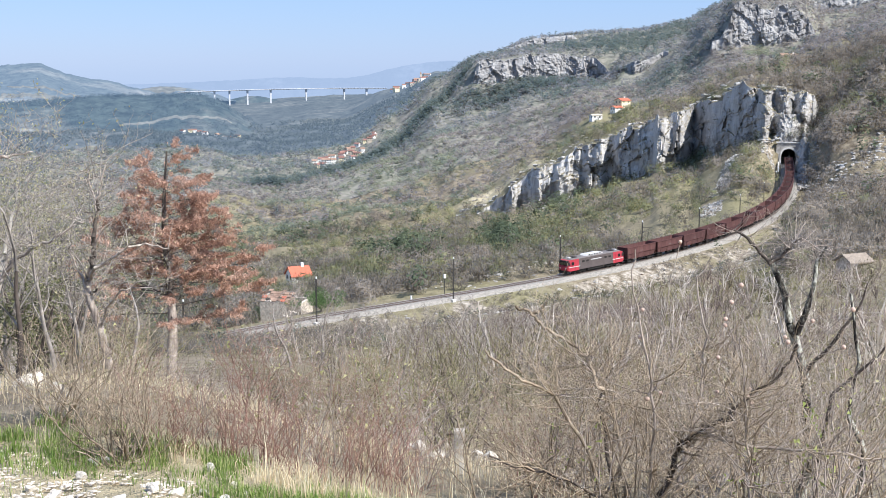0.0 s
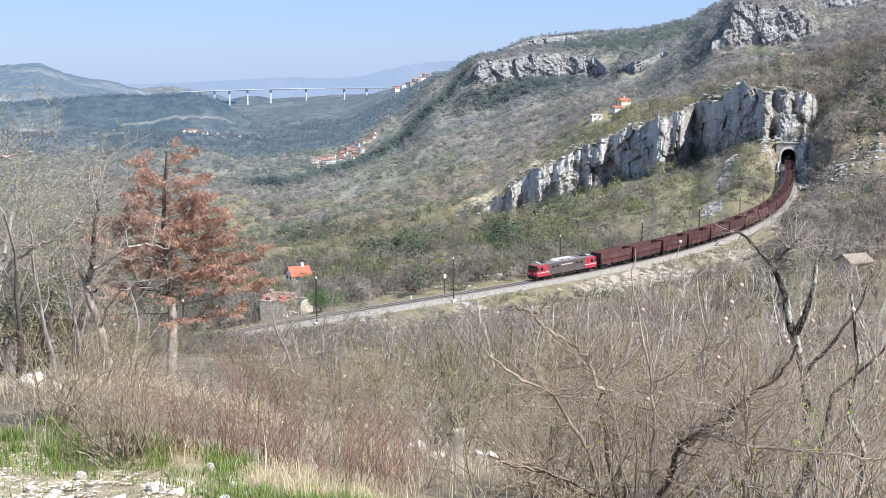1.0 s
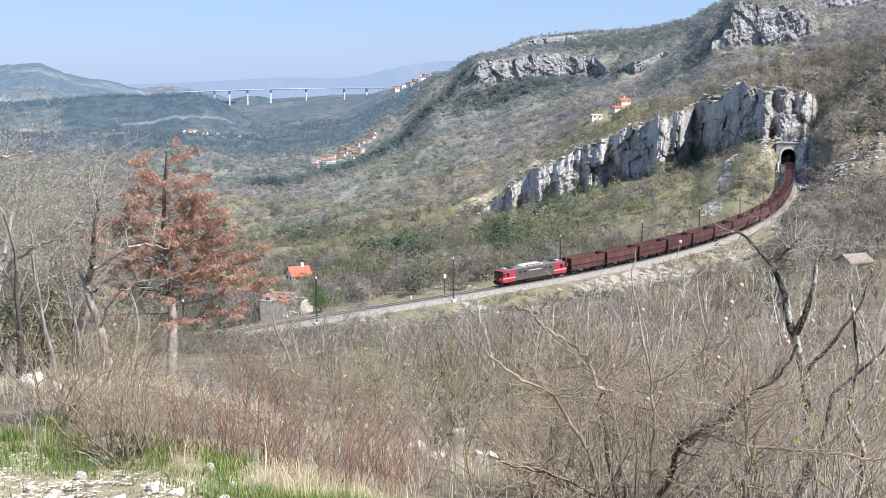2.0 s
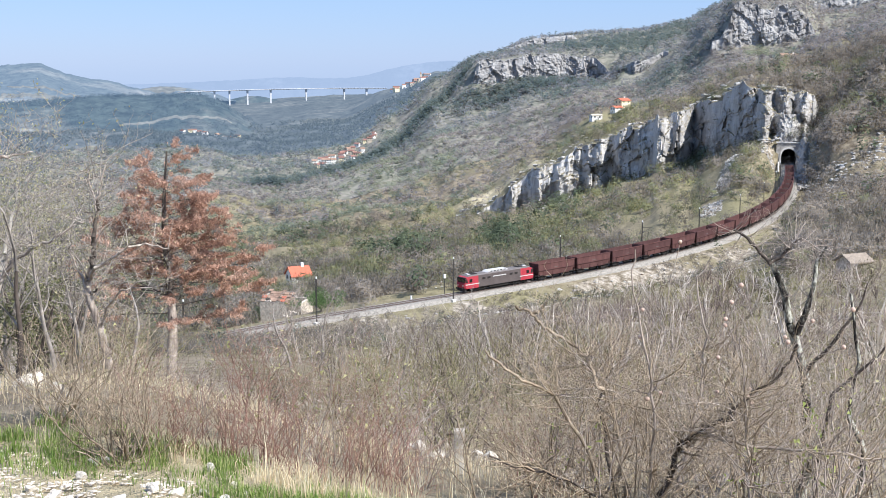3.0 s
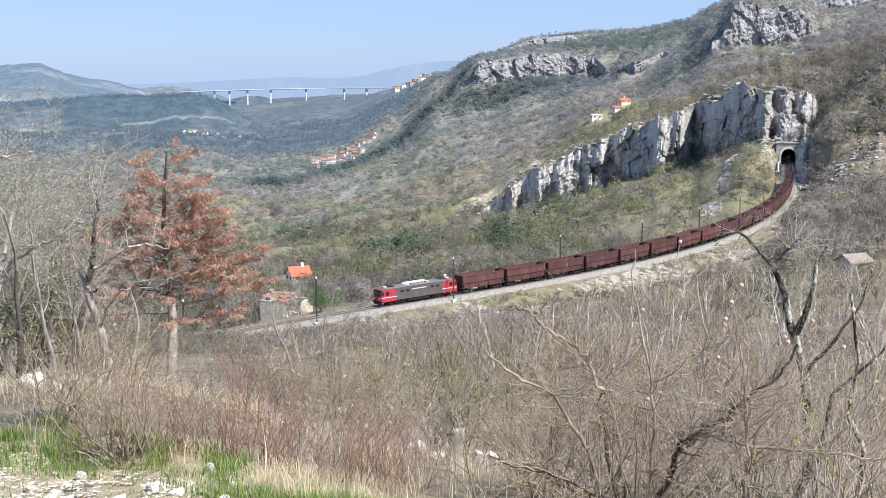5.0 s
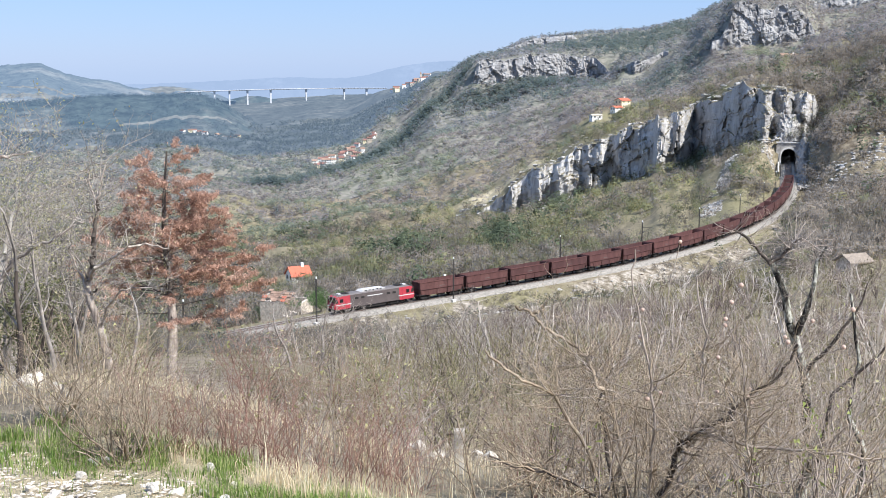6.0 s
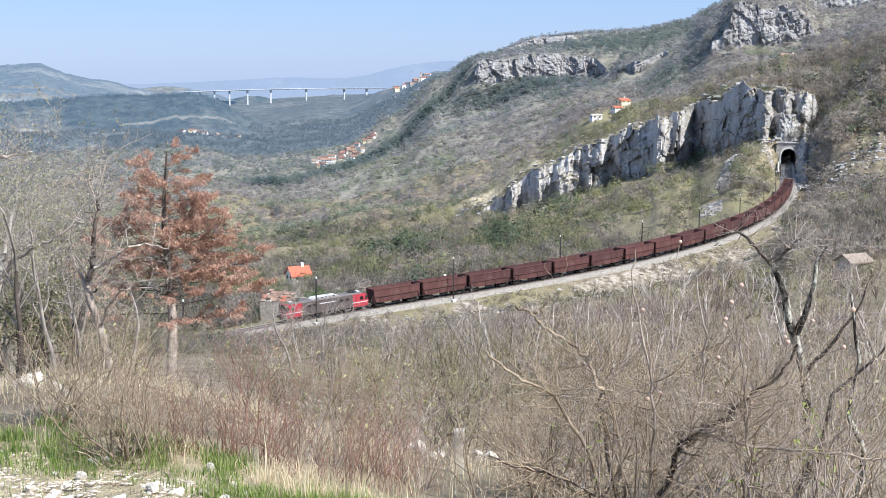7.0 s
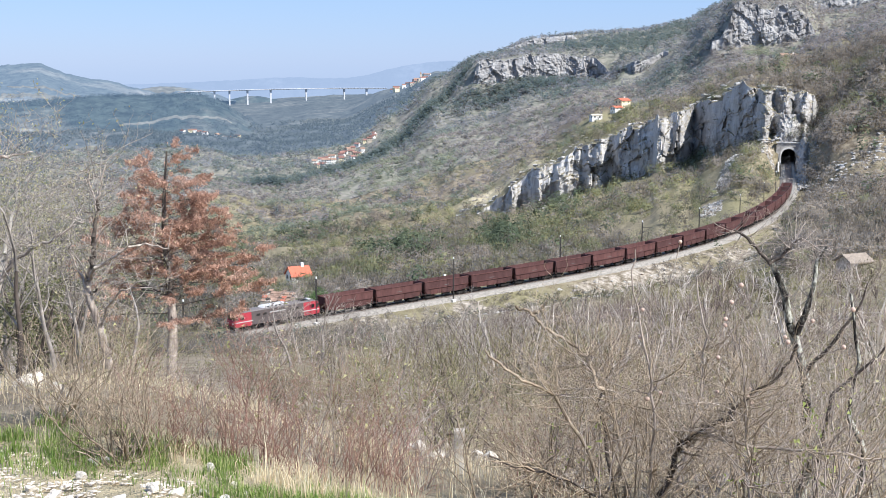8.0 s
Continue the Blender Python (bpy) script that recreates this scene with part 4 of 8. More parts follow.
def bogie(parent, x, axles, r, length):
    bm = bmesh.new()
    for sy in (-1, 1):
        prism(bm, [(-length / 2, r - 0.1), (-length / 2, r + 0.28), (length / 2, r + 0.28), (length / 2, r - 0.1), (length / 4, r - 0.22), (-length / 4, r - 0.22)], sy * 0.98 - 0.07, sy * 0.98 + 0.07)
        for a in axles:
            box(bm, a - 0.17, a + 0.17, sy * 1.08 - 0.08, sy * 1.08 + 0.08, r - 0.18, r + 0.2, 0.03)
            for q in (-0.32, 0.32):
                tube(bm, (a + q, sy * 1.06, r - 0.05), (a + q, sy * 1.06, r + 0.3), 0.07, n=7)
    box(bm, -0.3, 0.3, -1.0, 1.0, r, r + 0.35, 0.03)
    b = part("bogie", bm, M_BLACK, parent, "grimy black bogie")
    b.location = (x, 0, 0)
    for a in axles:
        wheelset(b, a, r, 0)
    return b


def buffers(parent, x):
    for sy in (-1, 1):
        bm = bmesh.new()
        d = 1 if x > 0 else -1
        tube(bm, (x, sy * 0.875, 1.05), (x + d * 0.5, sy * 0.875, 1.05), 0.1, n=10)
        tube(bm, (x + d * 0.5, sy * 0.875, 1.05), (x + d * 0.56, sy * 0.875, 1.05), 0.24, n=14)
        part("buffer", bm, M_BLACK, parent, "black buffer")


def hull(bm, outline, half, top_half, z_turn):
    """A body whose sides lean in above z_turn, from an outline in x and z."""
    def w(z):
        return half if z <= z_turn else half + (top_half - half) * (z - z_turn) / (3.72 - z_turn)
    a = [bm.verts.new((x, -w(z), z)) for x, z in outline]
    b = [bm.verts.new((x, w(z), z)) for x, z in outline]
    bm.faces.new(a)
    bm.faces.new(b[::-1])
    k = len(outline)
    for i in range(k):
        bm.faces.new((a[i], a[(i + 1) % k], b[(i + 1) % k], b[i]))


def pantograph(parent, x, d):
    bm = bmesh.new()
    box(bm, x - 0.7, x + 0.7, -0.7, 0.7, 3.78, 3.84)
    for sy in (-0.5, 0.5):
        tube(bm, (x - 0.6 * d, sy, 3.88), (x + 1.1 * d, sy * 0.8, 4.12), 0.03, n=6)
        tube(bm, (x + 1.1 * d, sy * 0.8, 4.12), (x - 0.5 * d, sy * 0.7, 4.28), 0.025, n=6)
        tube(bm, (x, sy, 3.6), (x, sy, 3.84), 0.06, n=6)
    tube(bm, (x - 0.5 * d, -0.85, 4.3), (x - 0.5 * d, 0.85, 4.3), 0.035, n=6)
    part("pantograph", bm, M_BLACK, parent, "folded pantograph")


def locomotive():
    """Forward is +x; the middle between the rails at rail height is the origin."""
    loco = thing("electric_locomotive", Matrix(), "red and grey six-axle electric locomotive with a silver roof", "locomotive")
    bm = bmesh.new()
    hull(bm, [(-5.9, 1.0), (-5.9, 3.5), (5.9, 3.5), (5.9, 1.0)], 1.46, 1.34, 3.0)
    part("engine_room", bm, M_GREY, loco, "weathered grey middle body")
    for d in (1, -1):
        bm = bmesh.new()
        o = [(5.9, 0.92), (9.35, 0.92), (9.62, 1.15), (9.68, 1.95), (9.28, 2.2), (9.5, 3.02), (9.3, 3.32), (8.6, 3.5), (5.9, 3.5)]
        hull(bm, [(d * x, z) for x, z in o], 1.46, 1.34, 3.0)
        es = [e for e in bm.edges if min(abs(v.co.x) for v in e.verts) > 9.1 and abs(e.verts[0].co.y - e.verts[1].co.y) < 0.3]
        bmesh.ops.bevel(bm, geom=es, offset=0.16, segments=2, affect="EDGES")
        cab = part("cab", bm, M_RED, loco, "bright red driving cab")
        bm = bmesh.new()
        for y0, y1 in ((-1.22, -0.06), (0.06, 1.22)):
            vs = [bm.verts.new((d * (x + 0.05), y, z)) for x, y, z in ((9.3, y0, 2.27), (9.3, y1, 2.27), (9.5, y1, 3.0), (9.5, y0, 3.0))]
            vs2 = [bm.verts.new((v.co.x - d * 0.08, v.co.y, v.co.z)) for v in vs]
            bm.faces.new(vs)
            for i in range(4):
                bm.faces.new((vs[i], vs[(i + 1) % 4], vs2[(i + 1) % 4], vs2[i]))
        part("windscreen", bm, M_GLASS, cab, "dark windscreen")
        bm = bmesh.new()
        box(bm, min(d * 9.0, d * 9.52), max(d * 9.0, d * 9.52), -1.30, 1.30, 3.02, 3.36, 0.06)
        part("visor", bm, M_BLACK, cab, "black brow over the windscreen")
        bm = bmesh.new()
        hull(bm, [(d * x, z) for x, z in ((8.75, 2.2), (9.31, 2.22), (9.52, 3.03), (8.95, 3.06))], 1.475, 1.475, 5)
        part("window_band", bm, M_BLACK, cab, "black band round the windscreen")
        for sy in (-1, 1):
            bm = bmesh.new()
            box(bm, min(d * 7.6, d * 8.35), max(d * 7.6, d * 8.35), sy * 1.45 - 0.035, sy * 1.45 + 0.035, 2.25, 2.95, 0.03)
            part("cab_window", bm, M_GLASS, cab, "dark side window")
            bm = bmesh.new()
            box(bm, min(d * 6.55, d * 7.15), max(d * 6.55, d * 7.15), sy * 1.45 - 0.03, sy * 1.45 + 0.03, 1.15, 3.0, 0.03)
            part("cab_door", bm, M_RED, cab, "red cab door")
            bm = bmesh.new()
            box(bm, min(d * 5.7, d * 9.4), max(d * 5.7, d * 9.4), sy * 1.47 - 0.02, sy * 1.47 + 0.02, 1.72, 1.90)
            part("stripe", bm, M_WHITE, cab, "white stripe")
            bm = bmesh.new()
            tube(bm, (d * 9.55, sy * 0.85, 1.62), (d * 9.76, sy * 0.85, 1.62), 0.15, n=12)
            part("headlight", bm, M_LAMP, cab, "round headlight")
        bm = bmesh.new()
        box(bm, min(d * 9.2, d * 9.6), max(d * 9.2, d * 9.6), -1.3, 1.3, 0.35, 0.95, 0.05)
        part("snow_plough", bm, M_BLACK, loco, "black rail guard")
        buffers(loco, d * 9.55)
        bogie(loco, d * 5.6, (-1.6, 0, 1.6), 0.54, 4.9)
        pantograph(loco, d * 6.4, d)
    bm = bmesh.new()
    hull(bm, [(-8.7, 3.502), (-8.3, 3.72), (8.3, 3.72), (8.7, 3.502)], 1.36, 1.05, 3.5)
    part("roof", bm, M_ROOF, loco, "dusty silver roof")
    bm = bmesh.new()
    hull(bm, [(-2.9, 3.722), (-2.4, 4.02), (2.6, 4.02), (3.1, 3.722)], 0.98, 0.98, 5)
    pod = part("roof_housing", bm, M_WHITE, loco, "pale raised housing on the roof")
    for k in range(5):
        for sy in (-1, 1):
            bm = bmesh.new()
            box(bm, -1.95 + k * 0.9, -1.4 + k * 0.9, sy * 0.98 - 0.03, sy * 0.98 + 0.03, 3.78, 3.97, 0.02)
            part("vent", bm, M_GLASS, pod, "dark vent")
    for sy in (-1, 1):
        bm = bmesh.new()
        box(bm, -1.7, 1.9, sy * 1.47 - 0.02, sy * 1.47 + 0.02, 2.72, 2.92)
        part("name_bar", bm, M_WHITE, loco, "pale lettering bar")
        for x0 in (-4.6, -3.2, 3.0, 4.4):
            bm = bmesh.new()
            box(bm, x0 - 0.4, x0 + 0.4, sy * 1.46 - 0.025, sy * 1.46 + 0.025, 2.55, 2.95, 0.02)
            part("side_grille", bm, M_BLACK, loco, "dark side grille")
    bm = bmesh.new()
    box(bm, -2.7, 2.7, -1.2, 1.2, 0.4, 1.0, 0.05)
    box(bm, -9.3, 9.3, -1.3, 1.3, 0.84, 0.99)
    part("underframe", bm, M_BLACK, loco, "grimy underframe with equipment boxes")
    bm = bmesh.new()
    tube(bm, (-8.0, -0.5, 3.6), (-8.0, -0.5, 3.95), 0.16, n=8)
    box(bm, -8.2, -7.4, -0.5, 0.5, 3.72, 3.9, 0.05)
    part("roof_gear", bm, M_WHITE, loco, "pale insulators")
    bm = bmesh.new()
    box(bm, 7.5, 8.2, -0.45, 0.45, 3.7, 3.92, 0.06)
    part("roof_gear", bm, M_WHITE, loco, "pale cooling box")
    return loco


def wagon():
    """A four-axle open hopper wagon, its middle at the origin."""
    w = thing("hopper_wagon", Matrix(), "dusty oxide-red four-axle open hopper wagon", "wagon", "hopper wagons of the train")
    # hopper shell: upper walls upright, lower walls drawn in, thick rim
    bm = bmesh.new()
    L, Wd = 5.62, 1.52
    levels = [(1.12, L - 0.55, 1.34), (2.1, L - 0.16, 1.45), (2.28, L - 0.1, Wd), (3.78, L, Wd)]
    inner = [(3.78, L - 0.12, Wd - 0.1), (2.6, L - 0.3, Wd - 0.14), (1.6, L - 0.9, 1.0)]
    rows = []
    for z, a, b in levels + inner:
        rows.append([bm.verts.new((x, y, z)) for x, y in ((-a, -b), (a, -b), (a, b), (-a, b))])
    for p, q in zip(rows, rows[1:]):
        for i in range(4):
            bm.faces.new((p[i], p[(i + 1) % 4], q[(i + 1) % 4], q[i]))
    bm.faces.new(rows[0])
    bm.faces.new(rows[-1])
    body = part("hopper", bm, M_OXIDE, w)
    bm = bmesh.new()
    n = 14
    top = [[bm.verts.new((-L + 0.45 + (2 * L - 0.9) * i / n, -1.33 + 2.66 * j / 4, 2.45 + 0.22 * math.sin(i * 1.9 + j) + (0.25 if 0 < j < 4 else -0.1))) for j in range(5)] for i in range(n + 1)]
    for i in range(n):
        for j in range(4):
            bm.faces.new((top[i][j], top[i + 1][j], top[i + 1][j + 1], top[i][j + 1]))
    part("load", bm, M_ORE, w, "heaped ore load, coloured dark as the shade inside the hopper")
    for sy in (-1, 1):
        bm = bmesh.new()
        box(bm, -L - 0.03, L + 0.03, sy * (Wd + 0.02) - 0.06, sy * (Wd + 0.02) + 0.06, 3.66, 3.86, 0.02)
        part("top_rail", bm, M_OXIDE, w)
        bm = bmesh.new()
        box(bm, -L + 0.2, L - 0.2, sy * (Wd + 0.01) - 0.05, sy * (Wd + 0.01) + 0.05, 2.2, 2.32)
        part("side_sill", bm, M_OXIDE, w)
        for x0 in (-2.72, 0.02, 2.76):
            bm = bmesh.new()
            vs = [(x0 - 1.3, 1.26, 1.95), (x0 + 1.3, 1.26, 1.95), (x0 + 1.3, 1.2, 1.0), (x0 - 1.3, 1.2, 1.0)]
            a = [bm.verts.new((x, sy * (y + 0.22), z)) for x, y, z in vs]
            b = [bm.verts.new((x, sy * (y + 0.14), z)) for x, y, z in vs]
            bm.faces.new(a)
            bm.faces.new(b[::-1])
            for i in range(4):
                bm.faces.new((a[i], a[(i + 1) % 4], b[(i + 1) % 4], b[i]))
            part("discharge_flap", bm, M_OXIDE, w)
        bm = bmesh.new()
        box(bm, -0.62, 0.62, sy * 1.535 - 0.012, sy * 1.535 + 0.012, 2.62, 2.72)
        part("lettering_bar", bm, M_ROOF, w, "faded pale lettering")
    for d in (1, -1):
        bm = bmesh.new()
        box(bm, min(d * L, d * (L + 0.1)), max(d * L, d * (L + 0.1)), -Wd, Wd, 3.64, 3.86, 0.02)
        part("end_rail", bm, M_OXIDE, w)
        for y in (-1.35, 1.35):
            bm = bmesh.new()
            box(bm, min(d * (L - 0.1), d * (L + 0.02)), max(d * (L - 0.1), d * (L + 0.02)), y - 0.07, y + 0.07, 1.0, 3.66)
            part("end_post", bm, M_OXIDE, w)
        bm = bmesh.new()
        for y in (0.45, 0.85):
            tube(bm, (d * (L + 0.1), y, 1.1), (d * (L + 0.1), y, 3.7), 0.025, n=5)
        for k in range(7):
            tube(bm, (d * (L + 0.1), 0.45, 1.3 + k * 0.35), (d * (L + 0.1), 0.85, 1.3 + k * 0.35), 0.018, n=5)
        part("ladder", bm, M_BLACK, w, "thin steel ladder")
        bm = bmesh.new()
        box(bm, min(d * 3.9, d * 5.7), max(d * 3.9, d * 5.7), -1.35, 1.35, 1.0, 1.16)
        part("end_platform", bm, M_BLACK, w, "dark end platform")
        buffers(w, d * 5.55)
        bogie(w, d * 4.0, (-0.9, 0.9), 0.46, 2.6)
    bm = bmesh.new()
    box(bm, -5.6, 5.6, -0.35, 0.35, 0.85, 1.15)
    tube(bm, (-0.9, 0.9, 0.75), (0.9, 0.9, 0.75), 0.3, n=10)
    part("underframe", bm, M_BLACK, w, "grimy underframe with an air tank")
    return w


LOCO = locomotive()
first = wagon()
WAGONS = [first] + [copy_thing(first, Matrix()) for _ in range(18)]


def head_at(t):
    """Place of the train's head along the line."""
    return 66.9 - 9.45 * t - 0.14 * t * t


def car_pose(mid, half):
    """A car that stands with its bogies on the rails, its front towards the valley."""
    fx, fy, fz, _, _ = (float(q) for q in line_at(mid - half))
    bx, by, bz, _, _ = (float(q) for q in line_at(mid + half))
    ahead = Vector((fx - bx, fy - by, fz - bz)).normalized()
    left = Vector((0, 0, 1)).cross(ahead).normalized()
    up = ahead.cross(left)
    m = Matrix((ahead, left, up)).transposed().to_4x4()
    m.translation = ((fx + bx) / 2, (fy + by) / 2, (fz + bz) / 2)
    return m


def motions():
    times = [k * 0.2 for k in range(41)]
    walk(LOCO, [(t, car_pose(head_at(t) + 10.1, 5.6)) for t in times])
    for i, w in enumerate(WAGONS):
        walk(w, [(t, car_pose(head_at(t) + 20.7 + 6.0 + 12.05 * i, 4.0)) for t in times])
    # the wheels roll with the way gone
    ticks = [k / 30 for k in range(241)]
    for car, r in [(LOCO, 0.54)] + [(w, 0.46) for w in WAGONS]:
        for b in car.children:
            for ws in b.children:
                if ws.name.startswith("wheelset"):
                    x = ws.location.x
                    walk(ws, [(t, Matrix.Translation((x, 0, r)) @ Matrix.Rotation((head_at(0) - head_at(t)) / r, 4, "Y")) for t in ticks])

# ---- plants ----
def spot(az, r):
    """A place on the ground at a bearing and a range from the viewpoint."""
    x, y = r * math.sin(radians(az)), r * math.cos(radians(az))
    return Vector((x, y, float(height(x, y)[0])))


def grow(out, rnd, p, d, length, r, level, kids=5, spread=0.8, lift=0.1, kink=0.15, seg=0.3, shrink=0.5, thin=0.55, tip=0.25, least=0.0012):
    """A limb of short pieces with side limbs, down to level 0: adds (start, end, radius, radius) to out."""
    n = max(2, int(length / seg))
    step = length / n
    p, d = Vector(p), Vector(d).normalized()
    starts = set(rnd.sample(range(max(1, n // 4), n), min(kids, n - max(1, n // 4)))) if level > 0 else ()
    for i in range(n):
        d = (d + Vector((rnd.gauss(0, kink), rnd.gauss(0, kink), rnd.gauss(0, kink) + lift))).normalized()
        q = p + d * step
        ra, rb = r * (1 - (1 - tip) * i / n), r * (1 - (1 - tip) * (i + 1) / n)
        out.append((p.x, p.y, p.z, q.x, q.y, q.z, ra, rb))
        p = q
        if i in starts:
            side = Vector((rnd.gauss(0, 1), rnd.gauss(0, 1), rnd.gauss(0.15, 0.6)))
            side = (side - d * side.dot(d)).normalized()
            k = length * shrink * (1 - 0.45 * i / n) * rnd.uniform(0.7, 1.25)
            grow(out, rnd, p, d * (1 - spread * 0.45) + side * spread, k, max(rb * thin, least), level - 1, max(2, kids - 1), spread, lift, kink * 1.2, seg * 0.75, shrink, thin, tip, least)
    return p


def tubes(segs, sides=3):
    """Arrays of corners and quads for limb pieces."""
    s = np.asarray(segs, float)
    a, b = s[:, :3], s[:, 3:6]
    d = b - a
    d /= np.maximum(np.linalg.norm(d, axis=1, keepdims=True), 1e-9)
    ref = np.where(np.abs(d[:, 2:]) > 0.9, [[1.0, 0, 0]], [[0, 0, 1.0]])
    u = np.cross(d, ref)
    u /= np.linalg.norm(u, axis=1, keepdims=True)
    w = np.cross(d, u)
    ang = np.arange(sides) * 2 * np.pi / sides
    ring = u[:, None] * np.cos(ang)[None, :, None] + w[:, None] * np.sin(ang)[None, :, None]
    v = np.concatenate([a[:, None] + ring * s[:, 6, None, None], b[:, None] + ring * s[:, 7, None, None]], 1)
    k = np.arange(sides)
    q = np.stack([k, (k + 1) % sides, (k + 1) % sides + sides, k + sides], -1)
    quads = (q[None] + (2 * sides) * np.arange(len(s))[:, None, None]).reshape(-1, 4)
    return v.reshape(-1, 3), quads


def shards(rng, centres, size, long=1.0, up=0.0):
    """One small leaf triangle at each centre, turned at random."""
    n = len(centres)
    d = rng.normal(size=(n, 3)) + [0, 0, up]
    d /= np.linalg.norm(d, axis=1, keepdims=True)
    u = np.cross(d, rng.normal(size=(n, 3)))
    u /= np.linalg.norm(u, axis=1, keepdims=True)
    size = np.asarray(size).reshape(-1, 1) * rng.uniform(0.6, 1.3, (n, 1))
    v = np.stack([centres - d * size * long * 0.5 - u * size * 0.4, centres - d * size * long * 0.4 + u * size * 0.4, centres + d * size * long * 0.6], 1)
    return v.reshape(-1, 3), np.arange(3 * n).reshape(-1, 3)


def scales(rng, centres, normal, size, long=1.0):
    """One small leaf triangle at each centre, facing roughly along the normal given there."""
    n = len(centres)
    face = normal + rng.normal(0, 0.28, (n, 3))
    face /= np.linalg.norm(face, axis=1, keepdims=True)
    d = np.cross(face, rng.normal(size=(n, 3)) + [0.0, 0.0, 0.3])
    d /= np.linalg.norm(d, axis=1, keepdims=True)
    u = np.cross(face, d)
    size = np.asarray(size).reshape(-1, 1) * rng.uniform(0.6, 1.3, (n, 1))
    v = np.stack([centres - d * size * long * 0.5 - u * size * 0.4, centres + d * size * long * 0.6, centres - d * size * long * 0.4 + u * size * 0.4], 1)
    return v.reshape(-1, 3), np.arange(3 * n).reshape(-1, 3)


def strokes(rng, feet, aim, length, width):
    """One thin upright sliver of twig at each foot, along the aim given there."""
    n = len(feet)
    u = np.cross(aim, rng.normal(size=(n, 3)))
    u /= np.linalg.norm(u, axis=1, keepdims=True)
    length = length[:, None] * rng.uniform(0.6, 1.4, (n, 1))
    v = np.stack([feet - u * width[:, None] * 0.5, feet + u * width[:, None] * 0.5, feet + aim * length], 1)
    return v.reshape(-1, 3), np.arange(3 * n).reshape(-1, 3)


def bush_shape(kind, seed, fine=1):
    """Limb pieces of a leafless bush about 1 m high, standing at the origin."""
    rnd, out = random.Random(seed), []
    if kind == "shrub":
        for _ in range(7):
            grow(out, rnd, (rnd.gauss(0, 0.006), rnd.gauss(0, 0.006), -0.03), (rnd.gauss(0, 0.6), rnd.gauss(0, 0.6), 1), rnd.uniform(0.55, 1.1), 0.0052, fine, (4, 5, 4)[fine], 1.1, 0.02, 0.30, (0.2, 0.26, 0.11)[fine], 0.52, 0.6, 0.3)
    elif kind == "sapling":
        for _ in range(2):
            grow(out, rnd, (rnd.gauss(0, 0.004), rnd.gauss(0, 0.004), -0.03), (rnd.gauss(0, 0.18), rnd.gauss(0, 0.18), 1), rnd.uniform(0.85, 1.05), 0.0064, fine, (7, 7, 9)[fine], 1.0, 0.02, 0.2, (0.13, 0.13, 0.085)[fine], 0.42, 0.52, 0.2)
    else:
        for _ in range(4):
            grow(out, rnd, (rnd.gauss(0, 0.006), rnd.gauss(0, 0.006), -0.03), (rnd.gauss(0, 0.25), rnd.gauss(0, 0.25), 1), rnd.uniform(0.8, 1.05), 0.0095, fine, (5, 5, 6)[fine], 1.0, 0.03, 0.2, (0.2, 0.2, 0.12)[fine], 0.52, 0.55, 0.2)
    return np.array(out)


def placed(shape, pos, size, turn, thick=1.0):
    """A bush's pieces at a place, scaled and turned."""
    c, s = math.cos(turn), math.sin(turn)
    m = np.array([[c, -s, 0], [s, c, 0], [0, 0, 1]]) * size
    out = shape.copy()
    out[:, :3] = shape[:, :3] @ m.T + pos
    out[:, 3:6] = shape[:, 3:6] @ m.T + pos
    out[:, 6:] *= size * thick
    return out


def sprinkle(rng, n, az0, az1, r0, r1):
    """Places spread evenly over a sector."""
    az = rng.uniform(az0, az1, n)
    r = np.sqrt(rng.uniform(r0 * r0, r1 * r1, n))
    return az, r, r * np.sin(np.radians(az)), r * np.cos(np.radians(az))


def clear_of_line(x, y, gap=6.5):
    d, s = from_line(x, y)
    return d > gap


HOUSE_SPOTS = [(-6.5, 402, 13), (-7.05, 271, 9), (17.9, 225, 7), (7.9, 905, 22), (6.74, 870, 14), (14.9, 950, 18)]


def clear_of_houses(az, r):
    ok = np.ones(len(az), bool)
    for a, q, w in HOUSE_SPOTS:
        x, y = q * math.sin(radians(a)), q * math.cos(radians(a))
        ok &= np.hypot(r * np.sin(np.radians(az)) - x, r * np.cos(np.radians(az)) - y) > w
        # the slope just below a house is open
        ok &= ~((np.abs(az - a) < np.degrees(w * 0.6 / q)) & (r < q) & (r > q - 2.2 * w))
    return ok


GROVES = [(8.2, 1960, 2.7, 200, 1.6), (-7.6, 1200, 1.2, 40, 1.2), (-6.2, 1290, 1.2, 40, 1.3), (-4.8, 1390, 1.2, 50, 1.3), (-3.3, 1540, 1.2, 70, 1.4), (-1.9, 1680, 1.1, 90, 1.4), (-0.7, 1760, 1.0, 110, 1.4), (0.5, 1850, 1.0, 130, 1.4), (-8, 2250, 5, 130, 0.9), (-15, 2100, 4, 120, 0.8), (3.5, 1600, 2.0, 60, 0.9), (5.4, 614, 2.0, 22, 0.85),
          (-2.0, 500, 1.5, 70, 0.8), (2.9, 520, 1.3, 40, 0.9), (10.2, 1180, 1.6, 110, 0.8), (18.6, 930, 1.6, 20, 0.55), (-6.0, 700, 2.0, 60, 0.5), (1.0, 2150, 1.6, 200, 0.8), (4.0, 1450, 2.5, 90, 0.7), (3.0, 1620, 2.6, 60, 0.8), (-0.8, 495, 0.9, 30, 0.95), (2.7, 455, 0.9, 50, 0.95), (5.5, 578, 1.5, 22, 0.8)]


